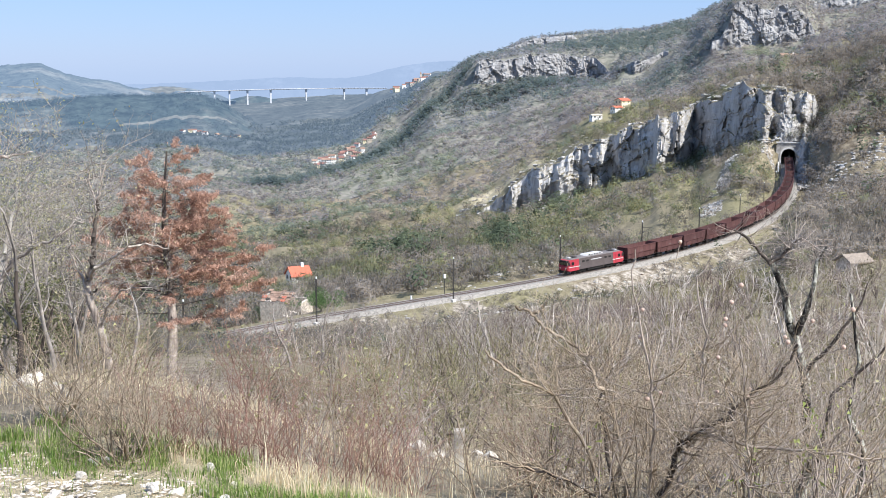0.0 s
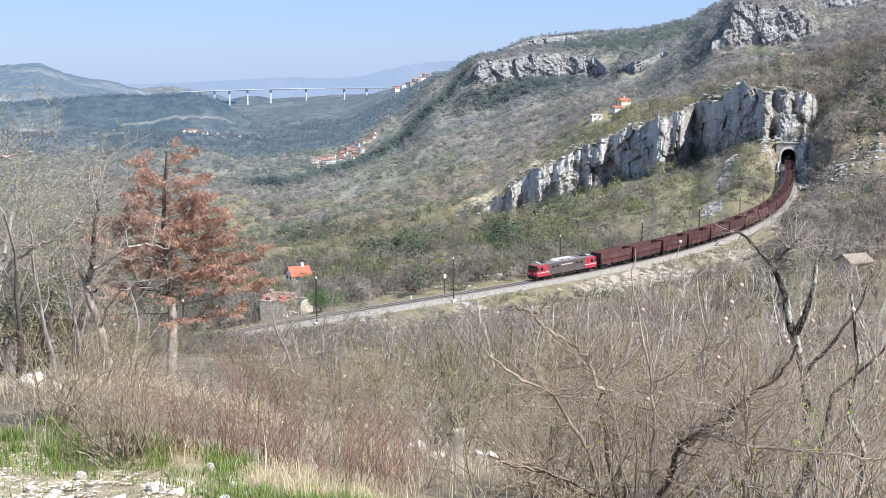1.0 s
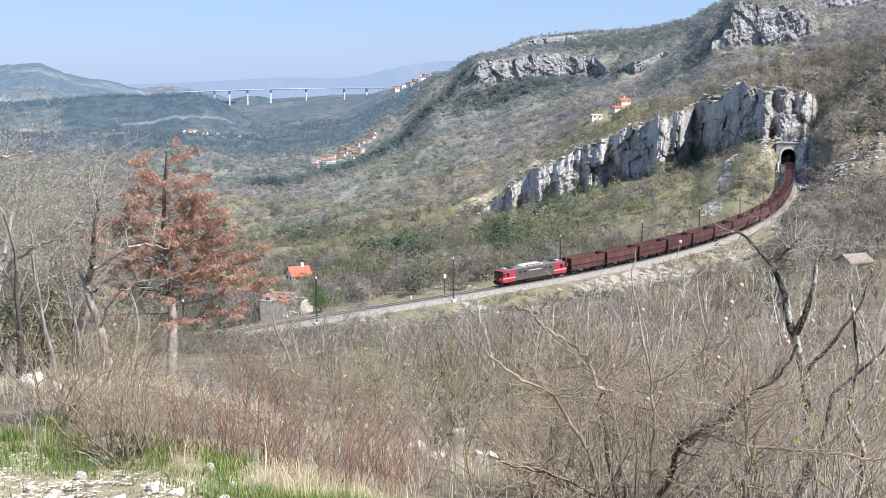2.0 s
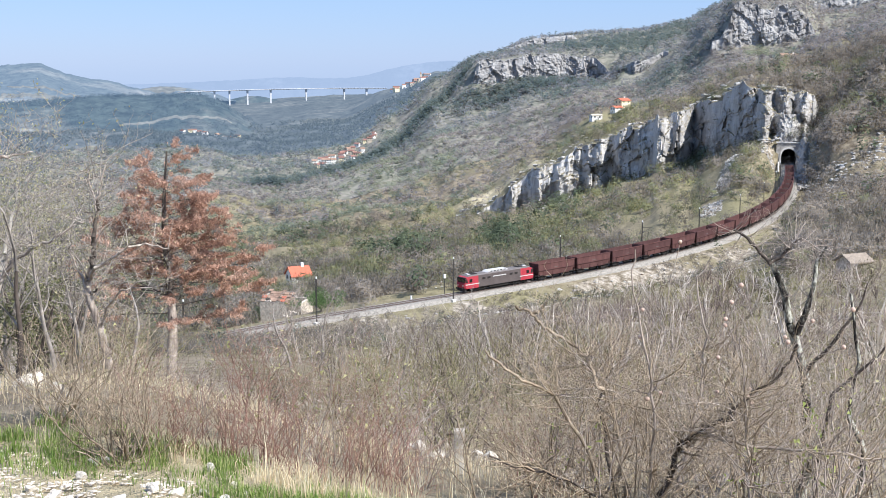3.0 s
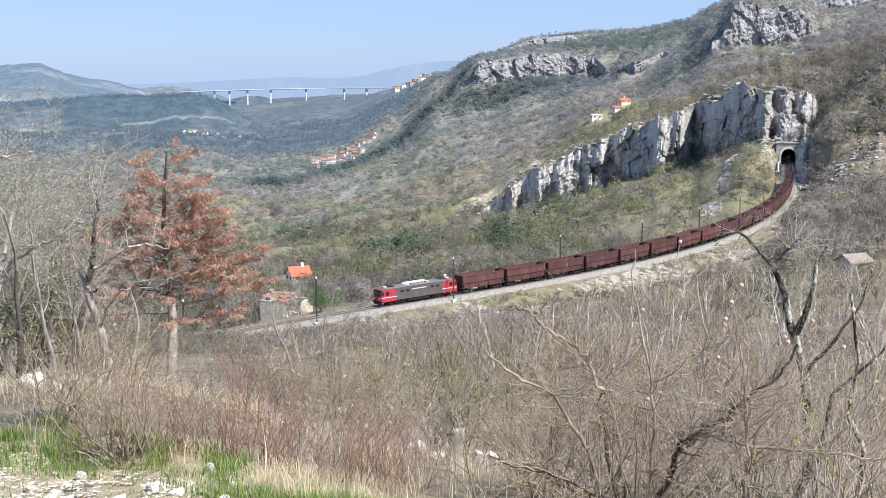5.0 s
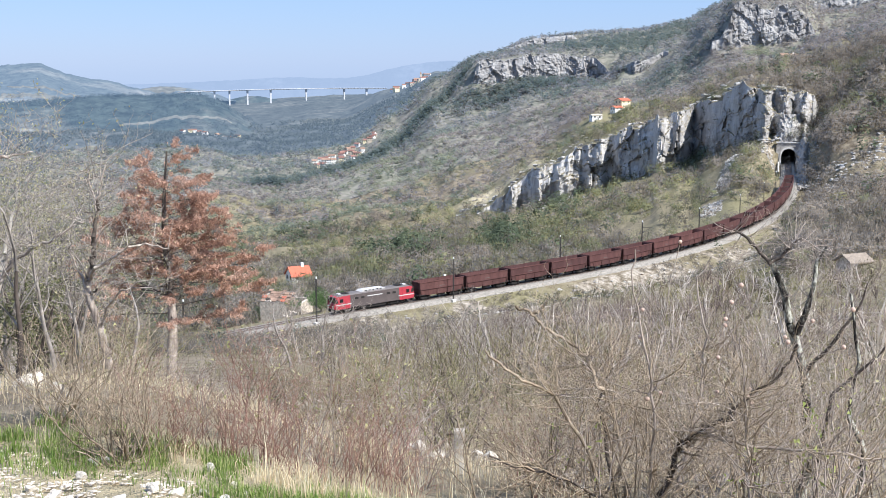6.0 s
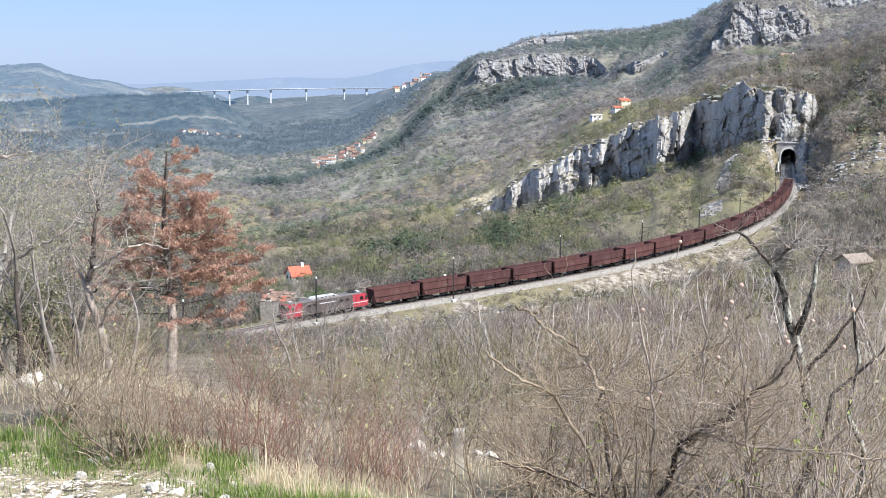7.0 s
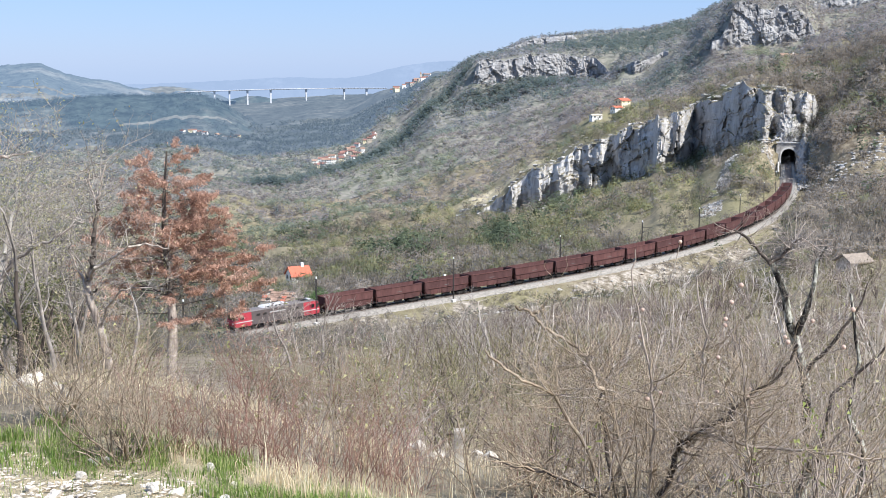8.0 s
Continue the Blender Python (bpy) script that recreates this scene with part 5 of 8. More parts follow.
def grove_at(az, r):
    g = np.zeros(len(az))
    for a, q, da, dr, k in GROVES:
        g = np.maximum(g, k * np.exp(-((az - a) / da) ** 2 - ((r - q) / dr) ** 2))
    return g


def scrub():
    """The scrub of the far slopes, past counting: soft crowns of twigs or leaves on short stems."""
    rng = np.random.default_rng(21)
    jobs = []
    for n, r0, r1, size, tris in ((2600, 236, 430, (2.8, 6.2), 116), (4700, 430, 760, (3.0, 6.6), 74), (12500, 760, 1350, (2.8, 5.6), 30), (13500, 1350, 2460, (4.5, 8.5), 18)):
        az, r, x, y = sprinkle(rng, n, -20.5, 20.5, r0, r1)
        if r0 == 430:
            # the steep bank beyond the tunnel is thickly grown
            more = sprinkle(rng, 1700, 15.2, 20.5, 470, 720)
            az, r, x, y = (np.concatenate(q) for q in zip((az, r, x, y), more))
            more = sprinkle(rng, 90, 12.4, 14.7, 440, 560)
            az, r, x, y = (np.concatenate(q) for q in zip((az, r, x, y), more))
            n = len(az)
        if r0 == 1350:
            # woods at the foot of the long cliff
            more = sprinkle(rng, 1300, 0.6, 8.0, 1545, 1690)
            az, r, x, y = (np.concatenate(q) for q in zip((az, r, x, y), more))
            # belts of pines down the ridge
            for a, q, da, dr, k in GROVES[:8]:
                ta, tr = rng.normal(a, da * 0.45, 170), rng.normal(q, dr * 0.45, 170)
                more = ta, tr, tr * np.sin(np.radians(ta)), tr * np.cos(np.radians(ta))
                az, r, x, y = (np.concatenate(p) for p in zip((az, r, x, y), more))
            n = len(az)
        dry, lush, stone = meadow_of(x, y)
        ok = clear_of_line(x, y, 5.8) & clear_of_houses(az, r) & ~((az < -3) & (r > 2010 + 450 * sstep(-4, 0, az)))
        ok &= rng.random(n) > np.clip(dry * (1.3 if r0 < 760 else 0.8) + lush * 0.45 + (stone > 0.3) * 0.4 + (az < -12) * (lush > 0.25), 0, 0.97)
        # houses of the village stand open
        v = (az + 5.7) / 2.7
        ok &= ~((v > -0.1) & (v < 1.1) & (np.abs(r - 1600 - 330 * (0.72 * v + 0.14)) < 75) & (rng.random(n) < 0.8))
        # the scree stays bare, and so does the strip in front of it
        ok &= (talus_of(az, r) < 0.15) & (talus_of(az, r + 9) < 0.5)
        open_ground = np.maximum(vnoise(x / 70 + 5, y / 70 + 1, 3), grove_at(az, r))
        open_ground = np.maximum(open_ground, 0.6 * ((az > 12.2) & (az < 14.7) & (r > 440) & (r < 565)))
        open_ground = np.maximum(open_ground, 0.6 * (az > 14.9) * (r > 236))
        least = 0.12 if r0 < 760 else 0.45
        ok &= rng.random(n) < least + (1 - least) * sstep(0.28, 0.42, open_ground)
        d, s = from_line(x, y)
        ok &= ~((s > 270) & (d < 9))
        # nothing high between the eye and the line
        px, py, _, _, _ = line_at(np.linspace(-120, 329, 400))
        la, lr = np.degrees(np.arctan2(px, py)), np.hypot(px, py)
        front = r < np.interp(az, la, lr) - 2
        front &= az < 14.4
        ok &= ~(front & ((az > -5) | (d < 12)))
        az, r, x, y = az[ok], r[ok], x[ok], y[ok]
        jobs.append((az, r, x, y, rng.uniform(*size, len(x)), tris))
    az, r, x, y = sprinkle(rng, 3000, -7, 15.5, 205, 360)
    d, s = from_line(x, y)
    ok = (d > 5.0) & (d < 34) & (r < np.interp(az, la, lr)) & (vnoise(x / 9 + 2, y / 9 + 6, 3) > 0.40)
    az, r, x, y = az[ok], r[ok], x[ok], y[ok]
    jobs.append((az, r, x, y, rng.uniform(0.7, 2.2, len(x)), 41))
    # low bushes on the open ground before the line
    az, r, x, y = sprinkle(rng, 1500, -13, -2.5, 110, 262)
    d, s = from_line(x, y)
    ok = (d > 5.0) & (r < np.interp(az, la, lr)) & clear_of_houses(az, r)
    az, r, x, y = az[ok], r[ok], x[ok], y[ok]
    jobs.append((az, r, x, y, rng.uniform(0.8, 1.9, len(x)), 41))
    sets = {(k, f): [] for k in ("bare", "bud", "dark") for f in (0, 1, 2)}
    for az, r, x, y, size, tris in jobs:
        z = height(x, y)
        g = grove_at(az, r)
        u = vnoise(x / 38 + 50, y / 38 + 20, 3) + rng.normal(0, 0.09, len(x))
        dark = rng.random(len(x)) < np.maximum(np.minimum(g, 0.95), 0.012 + 0.08 * (u > 0.68))
        bud = ~dark & (u < (0.42 + 0.07 * sstep(-1, 3, az) if tris > 40 else 0.49 - 0.19 * sstep(-1, 2, az)) - 0.24 * sstep(14.8, 16.0, az) - 0.12 * (tris == 41))
        for key, m in (("dark", dark), ("bud", bud), ("bare", ~dark & ~bud)):
            k = int(m.sum())
            if not k:
                continue
            s = size[m] * (1.25 if key == "dark" else 1.0)
            # crowns: a few lobes, each a fuzz of pieces
            lobes = rng.normal(size=(k, 5, 3)) * [0.30, 0.30, 0.16] + [0, 0, 0.5]
            pick = rng.integers(0, 5, (k, tris))
            q = rng.normal(size=(k, tris, 3))
            q /= np.linalg.norm(q, axis=2, keepdims=True)
            shell = rng.random((k, tris, 1)) < (2 if tris < 40 else 0.7 if key == "dark" else 0.42)
            q = q * np.where(shell, rng.uniform(0.62, 0.74 if tris > 40 else 1.0, (k, tris, 1)), rng.uniform(0.8, 1.08, (k, tris, 1))) * [0.34, 0.34, 0.34 if tris > 40 else 0.27] + lobes[np.arange(k)[:, None], pick]
            q[..., 2] = np.maximum(q[..., 2], 0.02)
            if key == "dark":
                q[..., :2] *= (1.15 - 0.6 * q[..., 2:3])
                q[..., 2] *= 1.25
            c = np.stack([x[m], y[m], z[m] - 0.1], -1)[:, None] + q * s[:, None, None]
            sz = np.repeat(s, tris) * (0.30 if key == "dark" else 0.27) * (20 / tris) ** 0.4
            fine_ = tris > 40
            # leaves face outward, so that a crown shades as one round form
            nv = q + [0, 0, -0.18]
            nv /= np.maximum(np.linalg.norm(nv, axis=2, keepdims=True), 1e-6)
            nv = nv.reshape(-1, 3) + [0, 0, 1.8 if tris < 40 else 0.45] + rng.normal(0, 0.07, (k * tris, 3))
            nv /= np.linalg.norm(nv, axis=1, keepdims=True)
            sz = sz * np.where(shell.ravel(), 1.4, 0.5) * (0.55 if fine_ and key == "dark" else 0.8 if fine_ else 0.66 if key == "dark" else 0.9)
            v, f = scales(rng, c.reshape(-1, 3), nv, sz, 1.5 if key == "dark" else 1.7)
            if key != "dark" and fine_:
                # the fringe is of thin twigs that point out and up
                out = ~shell.ravel()
                aim = nv[out] + [0, 0, 0.7] + rng.normal(0, 0.35, (int(out.sum()), 3))
                aim /= np.linalg.norm(aim, axis=1, keepdims=True)
                span = np.repeat(s, tris)[out]
                sv, _ = strokes(rng, c.reshape(-1, 3)[out] - aim * 0.1 * span[:, None], aim, 0.26 * span, 0.016 * span + 0.02)
                v = v.reshape(-1, 3, 3)
                v[out] = sv.reshape(-1, 3, 3)
                v = v.reshape(-1, 3)
            gap = np.repeat(np.where(shell.ravel(), 1.0, 0.1), 3)
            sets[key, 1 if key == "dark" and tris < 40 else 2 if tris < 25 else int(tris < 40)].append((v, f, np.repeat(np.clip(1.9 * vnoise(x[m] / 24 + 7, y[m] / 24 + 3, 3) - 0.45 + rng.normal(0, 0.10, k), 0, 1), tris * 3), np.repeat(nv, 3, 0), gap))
    # crowns of the woods in the blue distance, haze put in as glow
    az, r, x, y = sprinkle(rng, 6000, -20.5, -1.0, 2000, 3000)
    ok = (vnoise(x / 120 + 3, y / 120, 3) > 0.42) & (r > 2010 + 450 * sstep(-4, 0, az))
    x, y = x[ok], y[ok]
    k = len(x)
    q = rng.normal(size=(k, 12, 3)) * [0.42, 0.42, 0.25] + [0, 0, 0.5]
    c = np.stack([x, y, height(x, y)], -1)[:, None] + q * rng.uniform(5, 9, (k, 1, 1))
    v, f = shards(rng, c.reshape(-1, 3), np.full(k * 12, 2.6), 1.5)
    tagged(new("woodland", mesh_of("woodland", v, None, f, M_HAZE_GLOW[3])), "woods at the far end of the valley, blue-grey haze put in as glow", "woodland", kind="stuff")
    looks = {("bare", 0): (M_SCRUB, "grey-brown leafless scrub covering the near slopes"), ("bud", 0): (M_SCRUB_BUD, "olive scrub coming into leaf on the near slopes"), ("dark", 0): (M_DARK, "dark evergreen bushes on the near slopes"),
             ("bare", 1): (M_BARE_FAR, "leafless woodland of the valley sides, greyed by painted haze"), ("bud", 1): (M_BUD_FAR, "greening woodland of the valley sides, paled by painted haze"), ("dark", 1): (M_DARK_FAR, "dark pine woods of the valley sides, lightened by painted haze"),
             ("bare", 2): (M_BARE_HIGH, "leafless woods far up the valley, cooled to grey by painted haze"), ("bud", 2): (M_BUD_HIGH, "greening woods far up the valley, cooled to grey-green by painted haze")}
    for key, (mat_, label) in looks.items():
        vs, fs, ts, ns, gs, base = [], [], [], [], [], 0
        for v, f, t, nv, gap in sets[key]:
            vs.append(v), fs.append(f + base), ts.append(t), ns.append(nv), gs.append(gap)
            base += len(v)
        name = "woodland" if key[1] or key[0] == "dark" else "scrub"
        me = mesh_of(name, np.concatenate(vs), None, np.concatenate(fs), mat_, True, {"tone": np.concatenate(ts), "gap": np.concatenate(gs)}, np.concatenate(ns))
        tagged(new(name, me), label, name, kind="stuff")


def thicket():
    """The bare thicket between the viewpoint and the line."""
    rng = np.random.default_rng(5)
    rnd = random.Random(5)
    coarse = [bush_shape(k, 40 + i, 1) for i, k in enumerate(("shrub", "sapling", "tree", "shrub", "sapling", "shrub"))]
    fine = [(k, bush_shape(k, 70 + i, 2)) for i, k in enumerate(("shrub", "sapling", "shrub", "sapling", "tree", "shrub"))]
    medium = []
    for i, k in enumerate(("shrub", "sapling", "tree", "shrub", "tree")):
        out, g = [], random.Random(400 + i)
        for _ in range({"shrub": 6, "sapling": 2, "tree": 3}[k]):
            tilt = {"shrub": 0.6, "sapling": 0.2, "tree": 0.3}[k]
            grow(out, g, (g.gauss(0, 0.04), g.gauss(0, 0.04), -0.03), (g.gauss(0, tilt), g.gauss(0, tilt), 1), g.uniform(0.7, 1.05), 0.0062, 2, 4, 1.05, 0.03, 0.24, 0.19, 0.5, 0.58, 0.25)
        medium.append(np.array(out))
    # far half, past counting
    az, r, x, y = sprinkle(rng, 2800, -20.5, 20.5, 48, 300)
    la_x, la_y, la_z, _, _ = line_at(np.linspace(-130, 329, 460))
    la, lr = np.degrees(np.arctan2(la_x, la_y)), np.hypot(la_x, la_y)
    limit = np.interp(az, la, lr)
    limit = np.where(az > 14.8, 330, limit)
    d, s = from_line(x, y)
    ok = (r < limit - 3) & (d > 5.2 + 14.8 * sstep(-4.5, -2, az) * (az < 14.8)) & clear_of_houses(az, r)
    az, r, x, y, limit, d = az[ok], r[ok], x[ok], y[ok], limit[ok], d[ok]
    z = height(x, y)
    # bushes stay below the sight line to the rails
    zl = np.interp(az, la, la_z) - 2.4 - 2.9 * sstep(-4.5, -2, az)
    room = zl / limit * r - z
    size = rng.uniform(2.2, 4.8, len(x)) * (1 + 0.25 * (rng.random(len(x)) > 0.9))
    size = np.minimum(size, np.maximum(room * rng.uniform(0.75, 1.12, len(x)), 0.7))
    size = np.where(az < -12, np.minimum(size * 1.25, 5), size)
    sets = {0: [], 1: []}
    tones = {0: [], 1: []}
    u = vnoise(x / 22 + 9, y / 22 + 4, 3) + rng.normal(0, 0.06, len(x))
    for i in range(len(x)):
        b = placed(medium[i % 5] if r[i] < 105 else coarse[i % len(coarse)], np.array([x[i], y[i], z[i]]), size[i], rng.uniform(0, 6.28), 0.85 + r[i] / 150)
        k = 1 if u[i] < 0.43 else 0
        if i % 24 == 0:
            # pale stems that stand out
            b = placed(coarse[2], np.array([x[i], y[i], z[i]]), min(size[i] * 1.35, room[i] * 1.15 + 0.4), rng.uniform(0, 6.28), 1.0 + r[i] / 120)
            sets[0].append(b)
            tones[0].append(np.full(len(b) * 6, 1.0))
            continue
        sets[k].append(b)
        tones[k].append(np.full(len(b) * 6, np.clip(1.8 * vnoise(x[i] / 14, y[i] / 14, 3) - 0.4 + rng.normal(0, 0.26), 0, 1)))
    for k, mat_, label in ((0, M_BARE, "dense leafless thicket on the slope below the viewpoint"), (1, M_BUD, "thicket with the first olive leaf buds")):
        v, q = tubes(np.concatenate(sets[k]))
        tagged(new("thicket", mesh_of("thicket", v, q, None, mat_, False, np.concatenate(tones[k]))), label, "thicket", kind="stuff")
    # undergrowth and buds
    az, r, x, y = sprinkle(rng, 20000, -20.5, 20.5, 14, 250)
    limit = np.interp(az, la, lr)
    d, s = from_line(x, y)
    ok = (r < np.where(az > 14.8, 330, limit)) & (d > 7.5) & ~((az > -5) & (az < 14.6) & (r > limit - 62))
    x, y, r = x[ok], y[ok], r[ok]
    c = np.stack([x, y, height(x, y) + rng.uniform(0.1, 1.2, len(x))], -1)
    v, f = shards(rng, c, 0.008 + 0.0006 * r, 2.6, 0.9)
    tone = np.repeat(np.clip(vnoise(x / 10, y / 10, 2) * 1.6 - 0.3, 0, 1), 3)
    tagged(new("undergrowth", mesh_of("undergrowth", v, None, f, M_BUD, False, tone)), "olive undergrowth and dry stalks below the thicket", "undergrowth", kind="stuff")
    # near half: bushes of their own
    meshes = []
    for kind, shape in fine:
        v, q = tubes(shape)
        tone = np.full(len(v), rng.choice([0.25, 0.45, 0.9, 1.0, 0.1]))
        meshes.append((kind, mesh_of("bush", v, q, None, M_BARE, False, tone), mesh_of("bush", v, q, None, M_BUD, False, tone)))
    az, r, x, y = sprinkle(rng, 240, -19.5, 19.5, 8.5, 54)
    more = [np.concatenate(q) for q in zip(sprinkle(rng, 60, -13, 3, 8.5, 30), sprinkle(rng, 40, -20.5, -13, 9, 36))]
    az, r, x, y = (np.concatenate(q) for q in zip((az, r, x, y), more))
    # the stones and the post by the path stay in sight
    ok = ~((az > -1.7) & (az < 3.0) & (r < 13.5) & (rng.random(len(az)) < 0.75))
    az, r, x, y = az[ok], r[ok], x[ok], y[ok]
    z = height(x, y)
    for i in range(len(x)):
        kind, bare, bud = meshes[i % len(meshes)]
        size = rng.uniform(1.3, 3.0) * (0.75 + r[i] / 80)
        # keep the view open over the middle
        top = (575 + 70 * rng.random() if az[i] > -9 else 470 + 150 * rng.random())
        if -12.8 < az[i] < -4.5:
            top = 610 + 60 * rng.random()
        if abs(az[i] + 12.1) < 1.2:
            top = 690
        if az[i] > 8:
            top = 530 + 90 * rng.random()
        room = (110 - top) / 2277 * r[i] - z[i]
        size = min(size, max(room, 0.45))
        use_bud = vnoise(x[i] / 8, y[i] / 8, 2) < (0.52 if az[i] < 3 else 0.44)
        ob = new("bare_bush" if kind == "shrub" else "bare_sapling", bud if use_bud else bare)
        ob.matrix_world = Matrix.Translation((x[i], y[i], z[i] - 0.03)) @ Matrix.Rotation(rng.uniform(0, 6.28), 4, "Z") @ Matrix.Scale(size, 4)
        word = "bush" if kind == "shrub" else "sapling"
        tagged(ob, f"{'budding' if use_bud else 'leafless'} grey-brown {word} on the dry slope", word, "bushes of the near slope")


def young_trees():
    """Slender leafless trees that stand out of the thicket below the line."""
    rng = np.random.default_rng(33)
    kinds = []
    for i in range(4):
        out, g = [], random.Random(600 + i)
        for _ in range(1 + i % 2):
            grow(out, g, (g.gauss(0, 0.005), 0, -0.04), (g.gauss(0, 0.14), g.gauss(0, 0.14), 1), g.uniform(0.9, 1.05), 0.011, 2, 11, 0.85, 0.05, 0.14, 0.075, 0.42, 0.5, 0.2)
        v, q = tubes(out)
        kinds.append([mesh_of("young_tree", v, q, None, M_BARE, False, np.full(len(v), t)) for t in (0.5, 0.72, 0.95)])
    az, r, x, y = sprinkle(rng, 150, -12.5, 14.5, 50, 150)
    ok = (np.abs(az + 12.1) > 1.3) & clear_of_houses(az, r)
    az, r, x, y = az[ok], r[ok], x[ok], y[ok]
    z = height(x, y)
    px, py, pz, _, _ = line_at(np.linspace(-120, 250, 300))
    sight = np.interp(az, np.degrees(np.arctan2(px, py)), (pz - 2.6) / np.hypot(px, py)) * r - z
    n = 0
    for i in range(len(x)):
        size = min(rng.uniform(3.0, 6.0), sight[i])
        if size < 1.6 or n >= 80:
            continue
        ob = new("young_tree", kinds[n % 4][int(rng.integers(3))])
        ob.matrix_world = Matrix.Translation((x[i], y[i], z[i])) @ Matrix.Rotation(rng.uniform(0, 6.28), 4, "Z") @ Matrix.Scale(size, 4)
        tagged(ob, "slender violet-grey leafless tree standing in the thicket", "tree", "young trees of the thicket")
        n += 1


scrub()
thicket()
young_trees()

# ---- the blue distance, its haze put in as glow ----
WOODED = [(-22.95, -101.9), (-20.34, -91.7), (-19.00, -85.3), (-16.72, -79.0), (-14.38, -72.6), (-12.00, -70.0), (-10.79, -71.3), (-9.94, -82.8), (-9.08, -105.7), (-8.10, -142.6), (-7.60, -165.6)]
LEFT_HILLS = [(-22.95, -47.2), (-20.34, -18.9), (-19.00, -13.2), (-17.87, -5.7), (-17.30, -3.8), (-16.72, -20.8), (-16.03, -39.7), (-15.21, -52.9), (-14.39, -58.5), (-13.56, -79.3), (-12.91, -90.6), (-12.00, -109.5), (-11.28, -132.2)]
KNOLL = [(-14.50, -128.0), (-13.79, -103.2), (-12.96, -92.9), (-12.00, -84.6), (-11.03, -92.9), (-10.06, -109.4), (-9.08, -144.5)]
BEHIND_BRIDGE = [(-10.31, -143.0), (-9.33, -130.7), (-8.59, -118.5), (-7.85, -122.5), (-7.11, -138.9), (-6.49, -159.3), (-5.99, -175.6)]
PLAIN_EDGE = [(-22.95, -85.7), (-16.72, -85.7), (-12.00, -77.2), (-9.08, -66.4), (-6.61, -57.9), (-4.62, -60.0), (-3.37, -47.2), (-2.36, -25.7), (-1.11, -6.4), (0.40, 4.3), (1.16, 2.1), (2.92, -4.3), (5.42, -21.4)]


def hill_surface(table, r_foot, r_crest, foot, seed, rough, az, k):
    """Points of a far hill at bearings az and at parts k of the way from its foot to its crest."""
    t = np.array(table)
    crest = monotone(t[:, 0], t[:, 1], az) + (vnoise(az * 4 + seed, az * 0 + seed, 4) - 0.5) * rough
    rr = r_foot + (r_crest - r_foot) * k
    rise = np.where(k <= 1, np.sin(np.clip(k, 0, 1) * np.pi / 2) ** 1.25, 0.75)
    x, y = rr * np.sin(np.radians(az)), rr * np.cos(np.radians(az))
    z = foot + (crest - foot) * rise
    return x, y, z + (vnoise(x / 160 + seed, y / 160, 4) - 0.5) * 26 * np.sin(np.clip(k, 0, 1) * np.pi)


def far_hill(table, r_foot, r_crest, material, label, foot=-150.0, seed=1.0, rough=6.0, scars=(), crowns=None):
    """A hill of the distance: it climbs from its foot to the crest along the bearings of the table and falls off behind.
    scars are pale cuts across it; crowns is the material of the woods on it."""
    az = np.linspace(table[0][0], table[-1][0], int((table[-1][0] - table[0][0]) * 14) + 2)
    k = np.concatenate([np.linspace(0, 1, 22), [1.03, 1.08]])
    aa, kk = np.meshgrid(az, k, indexing="ij")
    pts = np.stack(hill_surface(table, r_foot, r_crest, foot, seed, rough, aa.ravel(), kk.ravel()), -1)
    i = np.arange(len(pts)).reshape(aa.shape)
    quads = np.stack([i[:-1, :-1], i[1:, :-1], i[1:, 1:], i[:-1, 1:]], -1).reshape(-1, 4)
    hill = tagged(new("backdrop", mesh_of("backdrop", pts, quads, None, material, True)), label, "hills", kind="structure")
    for a0, a1, k0, k1, wide in scars:
        a = np.linspace(a0, a1, 60)
        mid = np.linspace(k0, k1, 60) + (vnoise(a * 3, a * 0 + seed, 3) - 0.5) * 0.07
        half = wide * (0.35 + 1.1 * vnoise(a * 5 + 3, a * 0 + seed, 3)) * np.sin(np.linspace(0.1, np.pi - 0.1, 60)) ** 0.4
        rows = []
        for e in (-1, -0.33, 0.33, 1):
            x, y, z = hill_surface(table, r_foot, r_crest, foot, seed, rough, a, mid + e * half)
            rows.append(np.stack([x, y, z + (2.5 if abs(e) < 0.5 else 0.5)], -1))
        v = np.stack(rows, 1)
        q = np.arange(240).reshape(60, 4)
        f = np.stack([q[:-1, :-1], q[1:, :-1], q[1:, 1:], q[:-1, 1:]], -1).reshape(-1, 4)
        new("cleared_strip", mesh_of("cleared_strip", v.reshape(-1, 3), f, None, M_CUT, True)).parent = hill
    if crowns:
        rng = np.random.default_rng(int(seed * 10))
        n = 5200
        a, q = rng.uniform(table[0][0], table[-1][0], n), rng.uniform(0.1, 1.0, n)
        x, y, z = hill_surface(table, r_foot, r_crest, foot, seed, rough, a, q)
        m = vnoise(x / 90 + 4, y / 90 + seed, 3) > 0.40
        for a0, a1, k0, k1, wide in scars:
            m &= ~((a > a0) & (a < a1) & (np.abs(q - k0 - (k1 - k0) * (a - a0) / (a1 - a0)) < wide * 1.6))
        c = np.stack([x, y, z], -1)[m][:, None] + rng.normal(size=(int(m.sum()), 7, 3)) * [3.2, 3.2, 1.6] + [0, 0, 2.0]
        v, f = shards(rng, c.reshape(-1, 3), np.full(len(c) * 7, 1.7), 1.3)
        tagged(new("woods", mesh_of("woods", v, None, f, crowns)), kind="stuff").parent = hill


